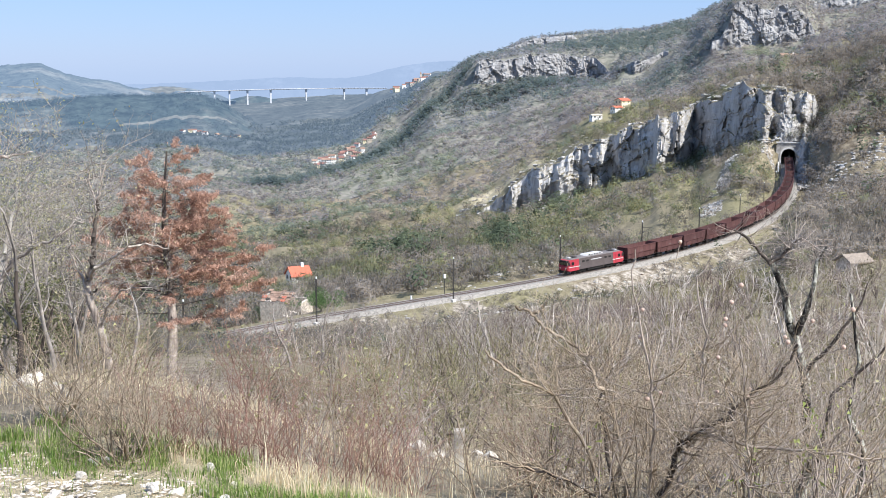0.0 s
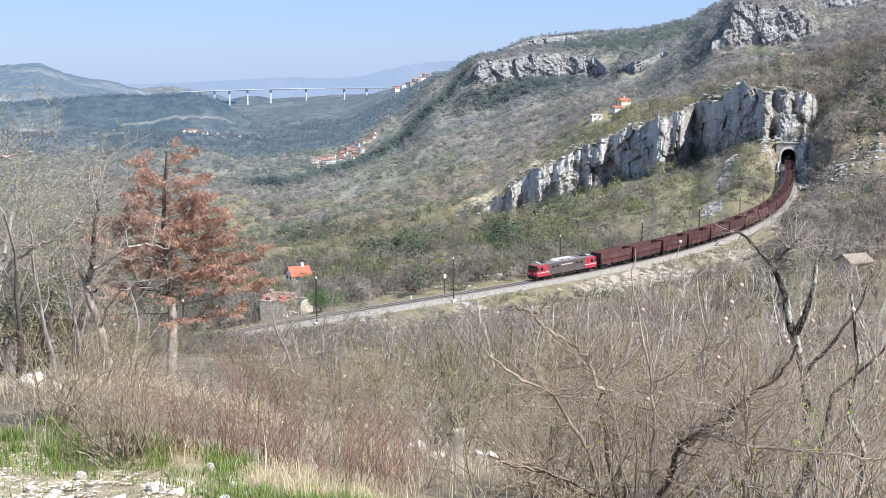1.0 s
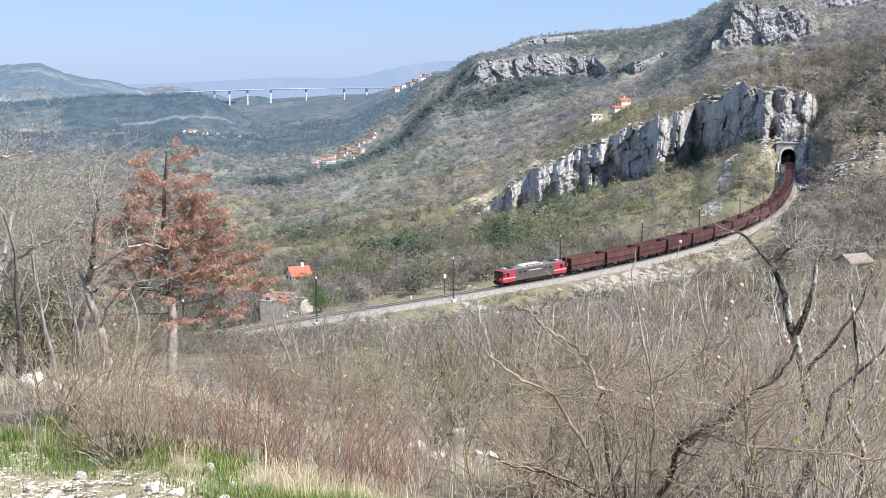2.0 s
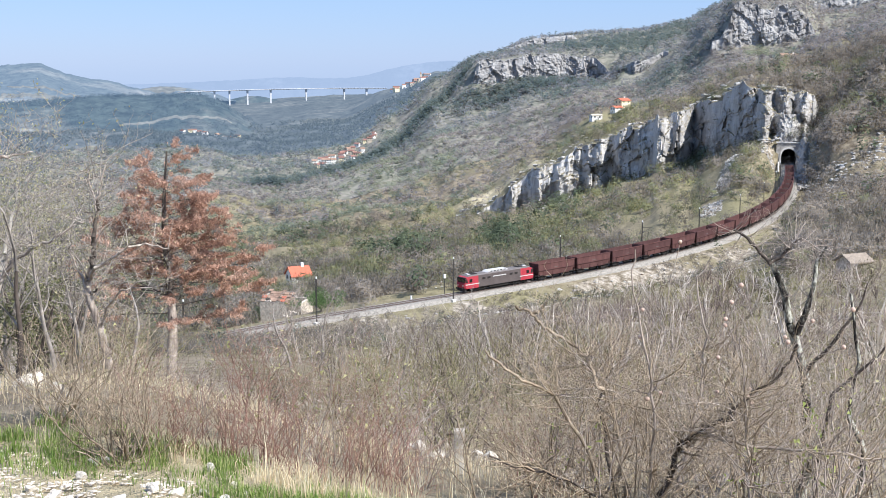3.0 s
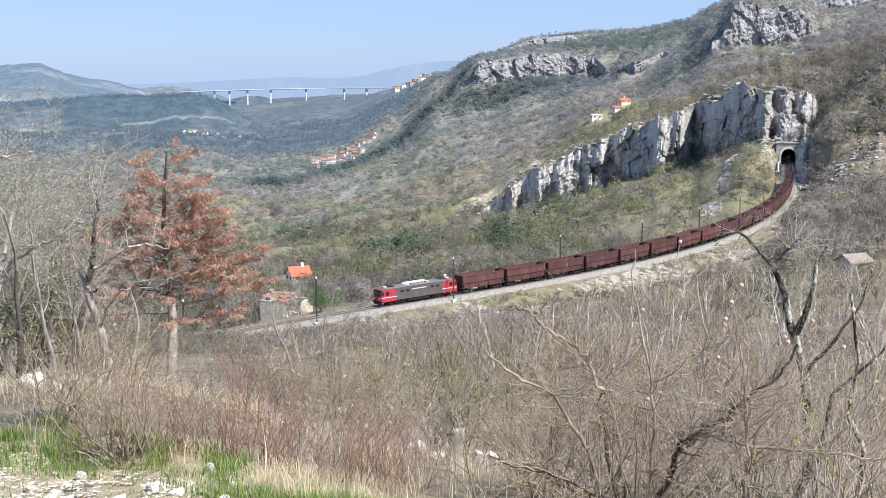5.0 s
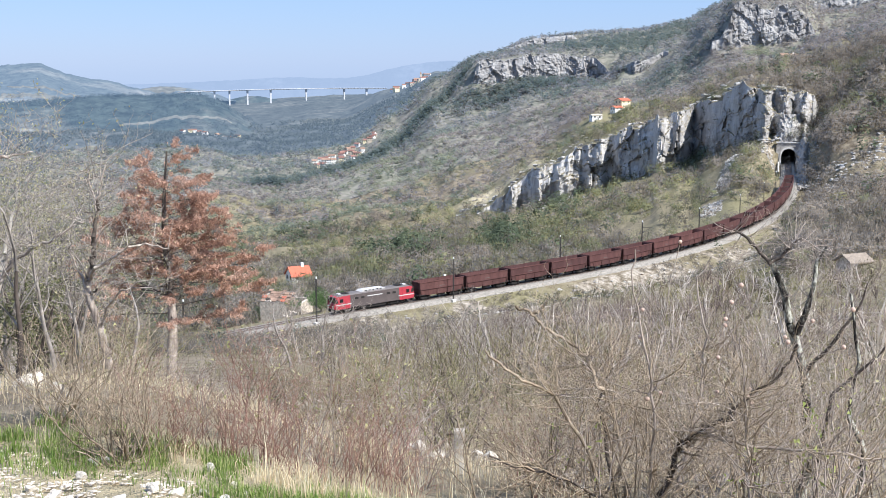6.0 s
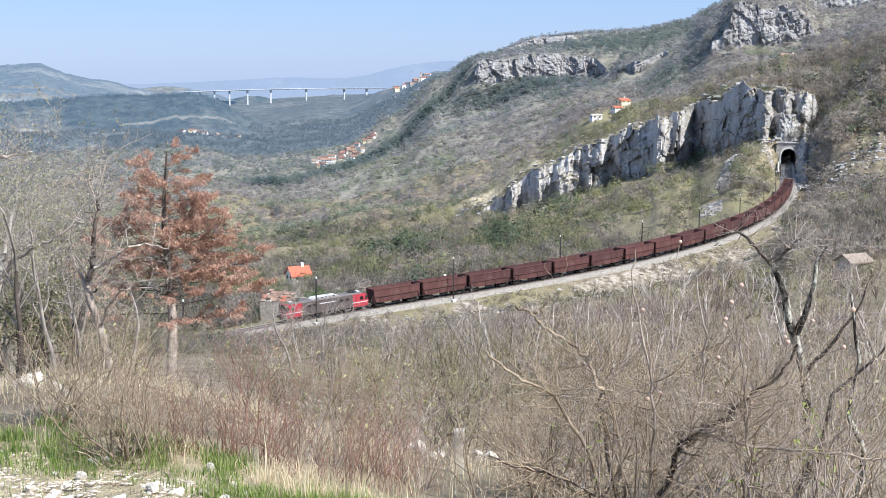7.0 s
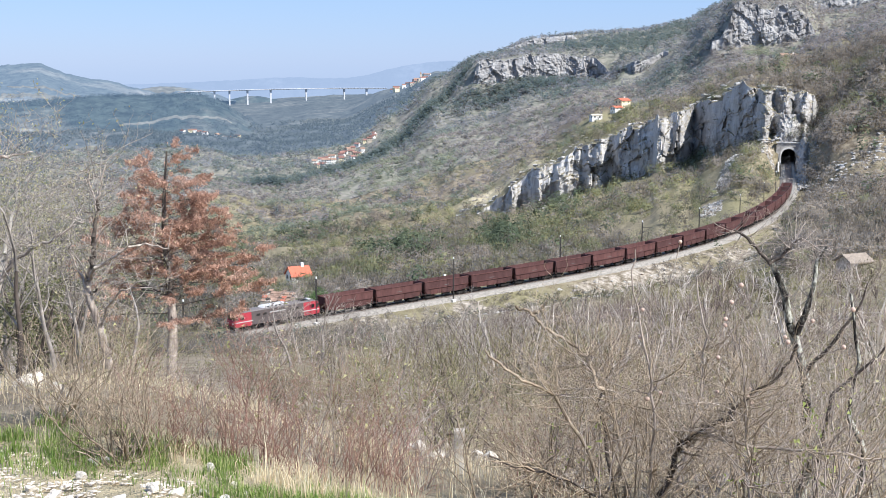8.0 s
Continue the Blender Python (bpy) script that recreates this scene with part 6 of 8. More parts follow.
# cleared ground with distance haze added as emission
M_CUT = haze_glow_mat("haze_glow_cleared_ground", (0.095, 0.122, 0.152), (0.10, 0.095, 0.08), (0.17, 0.16, 0.13))
far_hill(WOODED, 2480, 2900, M_HAZE_GLOW[0], "dark wooded hill in the distance, blue haze put in as glow", -155, 3.0, scars=((-13.9, -9.3, 0.34, 0.42, 0.02), (-19.5, -16.6, 0.30, 0.24, 0.035), (-16.2, -12.4, 0.16, 0.12, 0.02)), crowns=M_HAZE_GLOW[0])
far_hill(LEFT_HILLS, 3300, 4300, M_HAZE_GLOW[2], "hills on the skyline, pale blue haze put in as glow", -150, 8.0, 8, scars=((-19.6, -16.3, 0.30, 0.34, 0.03), (-18.6, -15.6, 0.42, 0.40, 0.015), (-17.6, -14.8, 0.30, 0.30, 0.03)))
far_hill(KNOLL, 4450, 4700, M_HAZE_GLOW[2], "pale cleared knoll beside the viaduct", -130, 5.0, scars=((-14.0, -11.2, 0.60, 0.72, 0.22),))
far_hill(BEHIND_BRIDGE, 4500, 4650, M_HAZE_GLOW[0], "dark hill behind the viaduct", -170, 6.0)
far_hill(PLAIN_EDGE, 4700, 4880, M_HAZE_GLOW[4], "faint coastal plain and hills, their haze put in as glow", -160, 7.0, 5)

# ---- viaduct ----
M_BRIDGE = plain("pale_viaduct_concrete", (0.56, 0.565, 0.58), 0.8, vary=0.06, scale=0.05)


def viaduct():
    """A motorway viaduct: a slim deck on tall piers, across the end of the valley."""
    a, b = Vector((-870, 4250, -98)), Vector((-192, 4420, -88))
    v = thing("viaduct", Matrix.Translation(a), "long pale concrete motorway viaduct on tall piers", "bridge")
    d = b - a
    bm = bmesh.new()
    n = 40
    side = Vector((-d.y, d.x, 0)).normalized()
    rows = []
    for i in range(n + 1):
        p = d * (i / n) + Vector((0, 0, 4.0 * math.sin(math.pi * i / n)))
        rows.append([bm.verts.new(p + side * s + Vector((0, 0, z))) for s, z in ((-13, 0.6), (13, 0.6), (13, -0.4), (5, -2.4), (-5, -2.4), (-13, -0.4))])
    for p, q in zip(rows, rows[1:]):
        for k in range(6):
            bm.faces.new((p[k], p[(k + 1) % 6], q[(k + 1) % 6], q[k]))
    part("deck", bm, M_BRIDGE, v)
    for f in (0.035, 0.10, 0.17, 0.24, 0.325, 0.435, 0.605, 0.79, 0.90):
        p = d * f
        bm = bmesh.new()
        for s in (-1, 1):
            vs = []
            for z, w in ((-95, 3.0), (-22, 2.2), (-2.2, 3.4)):
                c = p + side * (s * (3.0 if z > -30 else 1.2))
                vs.append([bm.verts.new(c + d.normalized() * w * u + side * w * 0.6 * t + Vector((0, 0, z + 4 * math.sin(math.pi * f)))) for u, t in ((-1, -1), (1, -1), (1, 1), (-1, 1))])
            for p0, p1 in zip(vs, vs[1:]):
                for k in range(4):
                    bm.faces.new((p0[k], p0[(k + 1) % 4], p1[(k + 1) % 4], p1[k]))
        part("pier", bm, M_BRIDGE, v)


viaduct()

# ---- houses ----
M_TILE = plain("orange_red_roof_tiles", (0.48, 0.145, 0.085), 0.85, vary=0.18, scale=1.5, rnd=0.2)
M_TILE_OLD = plain("weathered_brown_roof_tiles", (0.33, 0.22, 0.16), 0.9, vary=0.35, scale=1.2, rnd=0.3)
M_CREAM = plain("cream_render", (0.74, 0.66, 0.44), 0.9, vary=0.08, scale=0.6)
M_LIME = plain("white_limewash", (0.80, 0.78, 0.74), 0.9, vary=0.08, scale=0.6)
# tile red of the far villages, dulled to carry the haze in its colour
M_TILE_FAR = plain("hazed_red_village_tiles", (0.25, 0.135, 0.11), 0.9, vary=0.2, scale=0.5, rnd=0.35)
M_STONE = plain("dry_stone_wall", (0.55, 0.48, 0.39), 0.95, vary=0.5, scale=2.0, grain=0.9, rnd=0.3)
M_SLAB = plain("grey_stone_slabs", (0.26, 0.215, 0.17), 0.95, vary=0.35, scale=2.5, grain=0.6)
M_PANE = plain("dark_window", (0.05, 0.055, 0.06), 0.25, vary=0.1)


def house(m, w, d, h, rise, wall, tile, label, storeys=2, windows=True, name="house", chimney=True):
    """A gabled house: front at -y, ridge along x."""
    b = thing(name, m, label, "house")
    bm = bmesh.new()
    box(bm, -w / 2, w / 2, -d / 2, d / 2, -3.5, h)
    part("wall", bm, wall, b)
    for s in (-1, 1):
        bm = bmesh.new()
        e = 0.45
        y0, y1 = s * (d / 2 + e), 0
        z0, z1 = h - e * rise / (d / 2), h + rise
        vs = [(-w / 2 - e, y0, z0), (w / 2 + e, y0, z0), (w / 2 + e, y1, z1), (-w / 2 - e, y1, z1)]
        lo = [bm.verts.new(p) for p in vs]
        hi = [bm.verts.new((x, y, z + 0.22)) for x, y, z in vs]
        bm.faces.new(lo), bm.faces.new(hi[::-1])
        for k in range(4):
            bm.faces.new((lo[k], lo[(k + 1) % 4], hi[(k + 1) % 4], hi[k]))
        part("roof_slope", bm, tile, b)
    for s in (-1, 1):
        bm = bmesh.new()
        prism3 = [bm.verts.new((s * w / 2, y, z)) for y, z in ((-d / 2, h - 0.02), (d / 2, h - 0.02), (0, h + rise - 0.05))]
        pr2 = [bm.verts.new((s * (w / 2 - 0.3), v.co.y, v.co.z)) for v in prism3]
        bm.faces.new(prism3), bm.faces.new(pr2[::-1])
        for k in range(3):
            bm.faces.new((prism3[k], prism3[(k + 1) % 3], pr2[(k + 1) % 3], pr2[k]))
        part("gable", bm, wall, b)
    if chimney:
        bm = bmesh.new()
        box(bm, w * 0.2 - 0.4, w * 0.2 + 0.4, -0.4, 0.4, h + rise * 0.55, h + rise + 1.0)
        box(bm, w * 0.2 - 0.5, w * 0.2 + 0.5, -0.5, 0.5, h + rise + 1.0, h + rise + 1.15)
        part("chimney", bm, M_LIME, b, "pale chimney")
    if windows:
        for k in range(storeys):
            z = 1.0 + k * (h / storeys)
            for i in range(max(2, int(w / 3))):
                x = -w / 2 + (i + 0.5) * w / max(2, int(w / 3))
                bm = bmesh.new()
                box(bm, x - 0.5, x + 0.5, -d / 2 - 0.03, -d / 2 + 0.1, z, z + 1.25)
                part("window", bm, M_PANE, b, "dark window")
            for y in (-d / 4, d / 4):
                for s in (-1, 1):
                    bm = bmesh.new()
                    box(bm, s * w / 2 - 0.06, s * w / 2 + 0.06, y - 0.5, y + 0.5, z, z + 1.25)
                    part("window", bm, M_PANE, b, "dark window")
    return b


def house_at(az, r, turn, *rest, up=0.0, **kw):
    p = spot(az, r)
    return house(Matrix.Translation(p + Vector((0, 0, up))) @ Matrix.Rotation(radians(turn), 4, "Z"), *rest, **kw)


house_at(-6.5, 402, 28, 6.3, 5.8, 2.4, 2.4, M_LIME, M_TILE, "small house with a bright orange-red tiled roof among bare bushes", storeys=1, up=0.3)
house_at(7.9, 905, 35, 8.2, 7.0, 5.4, 1.5, M_CREAM, M_TILE, "two-storey cream house with a red tiled roof on the hillside", up=0.4)
house_at(7.64, 896, 35, 7.0, 5.0, 2.4, 1.0, M_LIME, M_TILE, "low annexe with a red tiled roof below the cream house", storeys=1, chimney=False)
house_at(6.74, 870, 20, 7.4, 5.0, 2.7, 0.7, M_LIME, M_STONE, "low white building on the hillside terrace", storeys=1, chimney=False)
house_at(14.9, 950, 15, 14.0, 7.0, 2.6, 2.0, M_STONE, M_TILE_OLD, "long low farmhouse with a weathered tiled roof", storeys=1)
house_at(17.9, 225, 25, 4.2, 3.6, 1.7, 1.0, M_STONE, M_SLAB, "small pale stone hut with a slab roof among bushes", storeys=1, windows=False, chimney=False, up=-0.5)


def ruin():
    """A roofless corner and a sagging tiled roof: the ruined house below the line."""
    p = spot(-7.05, 271)
    b = thing("ruined_house", Matrix.Translation(p + Vector((0, 0, 0.6))) @ Matrix.Rotation(radians(-24), 4, "Z"), "ruined stone house with a collapsed brown tiled roof", "house")
    rng = random.Random(3)
    for s, y in (("front", -2.8), ("back", 2.8)):
        bm = bmesh.new()
        n = 16
        lo, hi = [], []
        for i in range(n + 1):
            x = -4.6 + 9.2 * i / n
            top = 4.0 - (1.9 if x > 1.6 and y < 0 else 0) + rng.uniform(-0.35, 0.3)
            lo.append((x, -4.0)), hi.append((x, top))
        prism(bm, lo + hi[::-1], y - 0.3, y + 0.3)
        part("wall", bm, M_STONE, b)
    for x in (-4.6, 4.4):
        bm = bmesh.new()
        vs = [(-2.5, -4.0), (2.5, -4.0), (2.5, 3.6), (0.6, 5.4 if x < 0 else 4.4), (-2.5, 3.7)]
        lo = [bm.verts.new((x, y, z)) for y, z in vs]
        hi = [bm.verts.new((x + 0.5, y, z)) for y, z in vs]
        bm.faces.new(lo), bm.faces.new(hi[::-1])
        for k in range(5):
            bm.faces.new((lo[k], lo[(k + 1) % 5], hi[(k + 1) % 5], hi[k]))
        part("gable", bm, M_STONE, b)
    for k in range(46):
        i, j = k % 9, k // 9
        if rng.random() < 0.22 + 0.05 * (i > 5):
            continue
        x, f = -4.5 + i * 0.95, j / 5
        if i > 6 and j > 2:
            continue
        z = 4.1 + 1.6 * f - rng.uniform(0, 0.35) - 0.25 * math.sin(i)
        bm = bmesh.new()
        box(bm, x, x + 1.0, -3.1 + 3.1 * f, -3.1 + 3.1 * f + 0.75, z, z + 0.14)
        bmesh.ops.rotate(bm, verts=bm.verts, cent=(x, -3.1 + 3.1 * f, z), matrix=Matrix.Rotation(0.5 + rng.uniform(-0.12, 0.12), 3, "X"))
        part("roof_panel", bm, M_TILE_OLD if rng.random() < 0.92 else M_TILE, b)
    for k in range(34):
        bm = bmesh.new()
        bmesh.ops.create_icosphere(bm, subdivisions=1, radius=rng.uniform(0.25, 0.7))
        for v in bm.verts:
            v.co = Vector((v.co.x * 1.2, v.co.y, v.co.z * 0.7)) * rng.uniform(0.8, 1.2) + Vector((0, 0, 0))
        o = part("rubble_stone", bm, M_STONE if rng.random() < 0.7 else M_LIME, b)
        o.location = (rng.uniform(1.0, 7.0), rng.uniform(-5.5, 1.0), rng.uniform(0.0, 1.6))


ruin()


def villages():
    rng = random.Random(11)
    def cluster(n, a0, a1, r0, r1, w, wide, slant=False):
        for k in range(n):
            az, r = rng.uniform(a0, a1), rng.uniform(r0, r1)
            if slant:
                r = r0 + (r1 - r0) * (0.6 * (az - a0) / (a1 - a0) + 0.4 * rng.random())
            wall = M_LIME if rng.random() < 0.6 else (M_CREAM if rng.random() < 0.6 else M_STONE)
            tile = M_TILE_FAR if rng.random() < 0.75 else M_TILE_OLD
            house_at(az, r, rng.uniform(-50, 50), rng.uniform(0.8, 1.25) * w, 7.5 * wide, rng.uniform(4.2, 7.0) * wide, 2.2 * wide, wall, tile,
                     f"{'white' if wall is M_LIME else 'cream' if wall is M_CREAM else 'grey stone'} village house with a {'red' if tile is M_TILE_FAR else 'brown'} tiled roof", windows=r < 2100, chimney=False, up=1.6 if r < 2200 else 5.0)
    cluster(32, -5.7, -3.0, 1590, 1980, 7.4, 0.8, True)
    cluster(13, -12.1, -8.6, 2380, 2440, 9, 0.8)
    cluster(16, -2.3, -0.5, 3150, 3320, 13, 1.0)
    p = spot(-0.98, 3250)
    t = thing("church", Matrix.Translation(p), "pale village church tower on the far ridge", "church")
    bm = bmesh.new()
    box(bm, -2.2, 2.2, -2.2, 2.2, -3, 19, 0.1)
    part("tower", bm, M_STONE, t)
    bm = bmesh.new()
    bmesh.ops.create_cone(bm, cap_ends=True, segments=4, radius1=3.3, radius2=0.1, depth=6, matrix=Matrix.Translation((0, 0, 22)) @ Matrix.Rotation(radians(45), 4, "Z"))
    part("spire", bm, M_TILE_OLD, t)
    bm = bmesh.new()
    box(bm, 2, 12, -4, 4, -3, 7)
    part("nave", bm, M_LIME, t)


villages()


# ---- loose rock ----
outcrops()
rock_cut()

# ---- the near slope: trees, bushes, grass and stones round the viewpoint ----
def bark_mat(name, stops, scale=14.0):
    m, n, l, b = mat(name, 0.9, 0, 0.15)
    c = ramp(n, l, noise_of(n, l, scale, 7, 0.7, stretch=(1, 1, 0.3)), stops)
    patch = ramp(n, l, noise_of(n, l, scale * 0.25, 4, 0.6), [(0.4, (0.75, 0.73, 0.72)), (0.65, (1.12, 1.1, 1.06))])
    l.new(mixc(n, l, 1.0, c, patch, "MULTIPLY"), b.inputs["Base Color"])
    bump(n, l, b, noise_of(n, l, scale * 2, 6, 0.7), 0.6, 0.01)
    return m


M_BARK_GREY = bark_mat("grey_bark", [(0.3, (0.18, 0.15, 0.13)), (0.5, (0.38, 0.325, 0.28)), (0.68, (0.60, 0.54, 0.475))])
M_BARK_TREE = bark_mat("ash_grey_bark", [(0.3, (0.15, 0.135, 0.12)), (0.5, (0.31, 0.28, 0.25)), (0.7, (0.50, 0.465, 0.42))])
M_BARK_DARK = bark_mat("dark_oak_bark", [(0.3, (0.055, 0.045, 0.038)), (0.55, (0.12, 0.10, 0.085)), (0.75, (0.22, 0.19, 0.165))])
M_BARK_LICHEN = bark_mat("lichened_bark", [(0.43, (0.035, 0.03, 0.027)), (0.5, (0.17, 0.16, 0.13)), (0.57, (0.58, 0.58, 0.50))], 16.0)
M_BARK_TAN = bark_mat("tan_twig_bark", [(0.3, (0.185, 0.145, 0.10)), (0.5, (0.36, 0.29, 0.21)), (0.68, (0.56, 0.475, 0.365))])
M_BARK_RED = bark_mat("red_stems", [(0.3, (0.20, 0.115, 0.09)), (0.6, (0.35, 0.215, 0.17)), (0.8, (0.50, 0.36, 0.30))])
M_DEAD = bark_mat("bleached_wood", [(0.3, (0.42, 0.38, 0.32)), (0.6, (0.62, 0.58, 0.51)), (0.8, (0.75, 0.71, 0.64))])
M_BARK_PALE = bark_mat("pale_grey_bark", [(0.3, (0.21, 0.18, 0.155)), (0.5, (0.35, 0.31, 0.27)), (0.68, (0.52, 0.47, 0.42))])
M_RUST = twig_mat("dead_pine_needles", [(0.0, (0.33, 0.195, 0.135)), (0.5, (0.54, 0.335, 0.24)), (1.0, (0.72, 0.52, 0.41))], through_=0.35)
M_LEAF = twig_mat("fresh_buds", [(0.0, (0.27, 0.28, 0.10)), (0.5, (0.44, 0.41, 0.20)), (1.0, (0.58, 0.52, 0.33))])
M_GRASS = twig_mat("fresh_grass", [(0.0, (0.13, 0.20, 0.05)), (0.6, (0.25, 0.345, 0.085)), (1.0, (0.56, 0.54, 0.27))])
M_STRAW = twig_mat("dry_straw", [(0.0, (0.58, 0.45, 0.27)), (0.6, (0.78, 0.65, 0.43)), (1.0, (0.90, 0.82, 0.61))])
M_PALE_STONE = plain("pale_field_stone", (0.66, 0.60, 0.51), 0.9, vary=0.3, scale=1.5, grain=0.6, rnd=0.15)
M_GRAVEL = plain("tan_limestone_chips", (0.63, 0.55, 0.45), 0.95, vary=0.4, scale=9.0, grain=0.5)
M_GALL = plain("pale_oak_gall", (0.48, 0.34, 0.27), 0.6, vary=0.25, scale=40)


def limb_mesh(name, segs, material, parent, sides=5, label=""):
    v, q = tubes(segs, sides)
    ob = new(name, mesh_of(name, v, q, None, material, True, np.full(len(v), 0.5)))
    ob.parent = parent
    if label:
        ob["label"] = label
    return ob


def along(path, r0, r1, wig, rnd, steps=5):
    """Pieces of a thick limb through a few places, slightly knotted."""
    out, pts = [], [Vector(p) for p in path]
    fine = []
    for a, b in zip(pts, pts[1:]):
        for k in range(steps):
            fine.append(a.lerp(b, k / steps) + Vector((rnd.gauss(0, wig), rnd.gauss(0, wig), rnd.gauss(0, wig))))
    fine.append(pts[-1])
    n = len(fine) - 1
    for i in range(n):
        ra = (r0 + (r1 - r0) * i / n) * rnd.uniform(0.93, 1.1)
        rb = (r0 + (r1 - r0) * (i + 1) / n)
        out.append((*fine[i], *fine[i + 1], ra, rb))
    return out, fine


def twigs_on(places, rnd, n, length, r, level=2, up=0.3, kids=5, seg=0.07, outward=None):
    """Side twigs that spring from given places."""
    out = []
    for _ in range(n):
        p = places[rnd.randrange(len(places))]
        d = Vector((rnd.gauss(0, 1), rnd.gauss(0, 0.8), rnd.gauss(up, 0.7)))
        if outward is not None:
            d += (p - outward).normalized() * 0.9
        grow(out, rnd, p, d, length * rnd.uniform(0.5, 1.25), r * rnd.uniform(0.7, 1.2), level, kids, 0.8, 0.05, 0.16, seg, 0.5, 0.62, 0.35)
    return out


def flat_spray(segs, root, slope, keep=0.3):
    """Presses a branch into the flat tier in which it grows."""
    a = np.array(segs)
    for k in (0, 3):
        line = root.z + slope * np.hypot(a[:, k] - root.x, a[:, k + 1] - root.y)
        a[:, k + 2] = line + keep * (a[:, k + 2] - line)
    return [tuple(q) for q in a]


def pine():
    """A dead young pine, its needles rust-brown, in flat tiers on a pale trunk."""
    rnd, rng = random.Random(12), np.random.default_rng(12)
    base = spot(-12.25, 45)
    top = Vector((-9.50, 43.99, -3.02))
    t = thing("dead_pine", Matrix.Translation(base), "dying pine tree with rust-brown needles and a pale trunk", "tree")
    H = top.z - base.z
    lean = Vector((top.x - base.x, top.y - base.y, 0))
    def stem(f):
        return Vector((lean.x * f + 0.10 * math.sin(f * 7), lean.y * f + 0.06 * math.sin(f * 5), H * f))
    trunk = []
    for i in range(24):
        a, b = stem(i / 24), stem((i + 1) / 24)
        if i == 0:
            a = a - Vector((0, 0, 0.4))
        trunk.append((*a, *b, 0.19 * (1 - i / 26) + 0.012, 0.19 * (1 - (i + 1) / 26) + 0.012))
    limb_mesh("trunk", trunk[:8], M_BARK_GREY, t, 9, "pale grey lower trunk")
    limb_mesh("trunk", trunk[8:], M_BARK_DARK, t, 9, "dark trunk inside the crown")
    tips = []
    for k in range(96):
        f = 0.25 + 0.74 * (k + rnd.random()) / 96
        reach = 3.35 * min(1, 0.72 + (f - 0.25) * 2.4) * (1 - max(0, f - 0.36) / 0.70) ** 0.8 + 0.25
        if f < 0.36 and k % 2:
            continue
        a = k * 2.4 + rnd.uniform(-0.5, 0.5)
        L = reach * rnd.uniform(0.62, 1.12)
        out = []
        grow(out, rnd, stem(f), (math.cos(a), math.sin(a), rnd.uniform(0.0, 0.3)), L, 0.034 * (1.15 - f), 2, 7, 0.72, 0.03, 0.09, 0.22, 0.36, 0.55, 0.3, 0.004)
        out = flat_spray(out, stem(f), 0.05 + 0.25 * (f - 0.3), 0.55)
        limb_mesh("branch", out, M_BARK_DARK, t, 3)
        for q in out:
            # needles on the thin outer wood
            if q[6] < 0.016 * (1.2 - f) + 0.005 and math.hypot(q[3] - stem(f).x, q[4] - stem(f).y) > 0.3 * reach:
                tips.append(q)
    tips = np.array(tips)
    n = 120000
    pick = rng.integers(0, len(tips), n)
    k = rng.random((n, 1))
    c = tips[pick, :3] * (1 - k) + tips[pick, 3:6] * k + rng.normal(0, 1, (n, 3)) * [0.065, 0.065, 0.05] + [0, 0, 0.03]
    keep = vnoise(c[:, 0] * 1.5 + c[:, 1] * 0.6 + 20, c[:, 2] * 4.4 + c[:, 1] * 0.9 + 30, 3) > 0.42
    c, pick = c[keep], pick[keep]
    v, f = shards(rng, c, 0.036, 2.8, 0.9)
    tone = np.repeat(np.clip(vnoise(c[:, 0] * 1.2, c[:, 2] * 1.5 + c[:, 1], 2) * 1.5 - 0.25 + rng.normal(0, 0.15, len(c)), 0, 1), 3)
    ob = tagged(new("needles", mesh_of("needles", v, None, f, M_RUST, False, tone)), "rust-brown needles", kind="stuff")
    ob.parent = t


pine()


def bare_tree(az, r, top_z, lean, label, seed, r0=0.05, material=None, stems=1, level=3, buds=260, spread=0.75, base_up=0.0):
    """A leafless tree with limbs, twigs and first buds."""
    rnd, rng = random.Random(seed), np.random.default_rng(seed)
    p = spot(az, r)
    t = thing("bare_tree", Matrix.Translation(p), label, "tree", "bare trees beside the grass")
    H = top_z - p.z
    wood = []
    for _ in range(stems):
        grow(wood, rnd, (rnd.gauss(0, 0.012), rnd.gauss(0, 0.012), -0.15), (lean + rnd.gauss(0, 0.12), rnd.gauss(0, 0.1), 1), H * rnd.uniform(0.8, 1.0), r0, level, 10, spread, 0.03, 0.12, 0.17, 0.5, 0.5, 0.12, 0.0030 * max(1, r / 16))
    a = np.array(wood)
    thick = a[:, 6] > r0 * 0.55
    limb_mesh("trunk", a[thick], material or M_BARK_TREE, t, 7)
    limb_mesh("brushwood", a[~thick], material if material is M_BARK_PALE else M_BARK_TREE, t, 3, "fine grey twigs")["kind"] = "stuff"
    thin = a[a[:, 6] < r0 * 0.16]
    if buds and len(thin):
        c = thin[rng.integers(0, len(thin), buds), 3:6] + rng.normal(0, 0.02, (buds, 3))
        v, f = shards(rng, c, 0.015 * max(1, r / 14), 1.3)
        ob = tagged(new("leafage", mesh_of("leafage", v, None, f, M_LEAF, False, np.repeat(rng.random(buds), 3))), "yellow-green buds", kind="stuff")
        ob.parent = t
    return t


LB = "grey leafless tree with yellowish buds beside the grass"


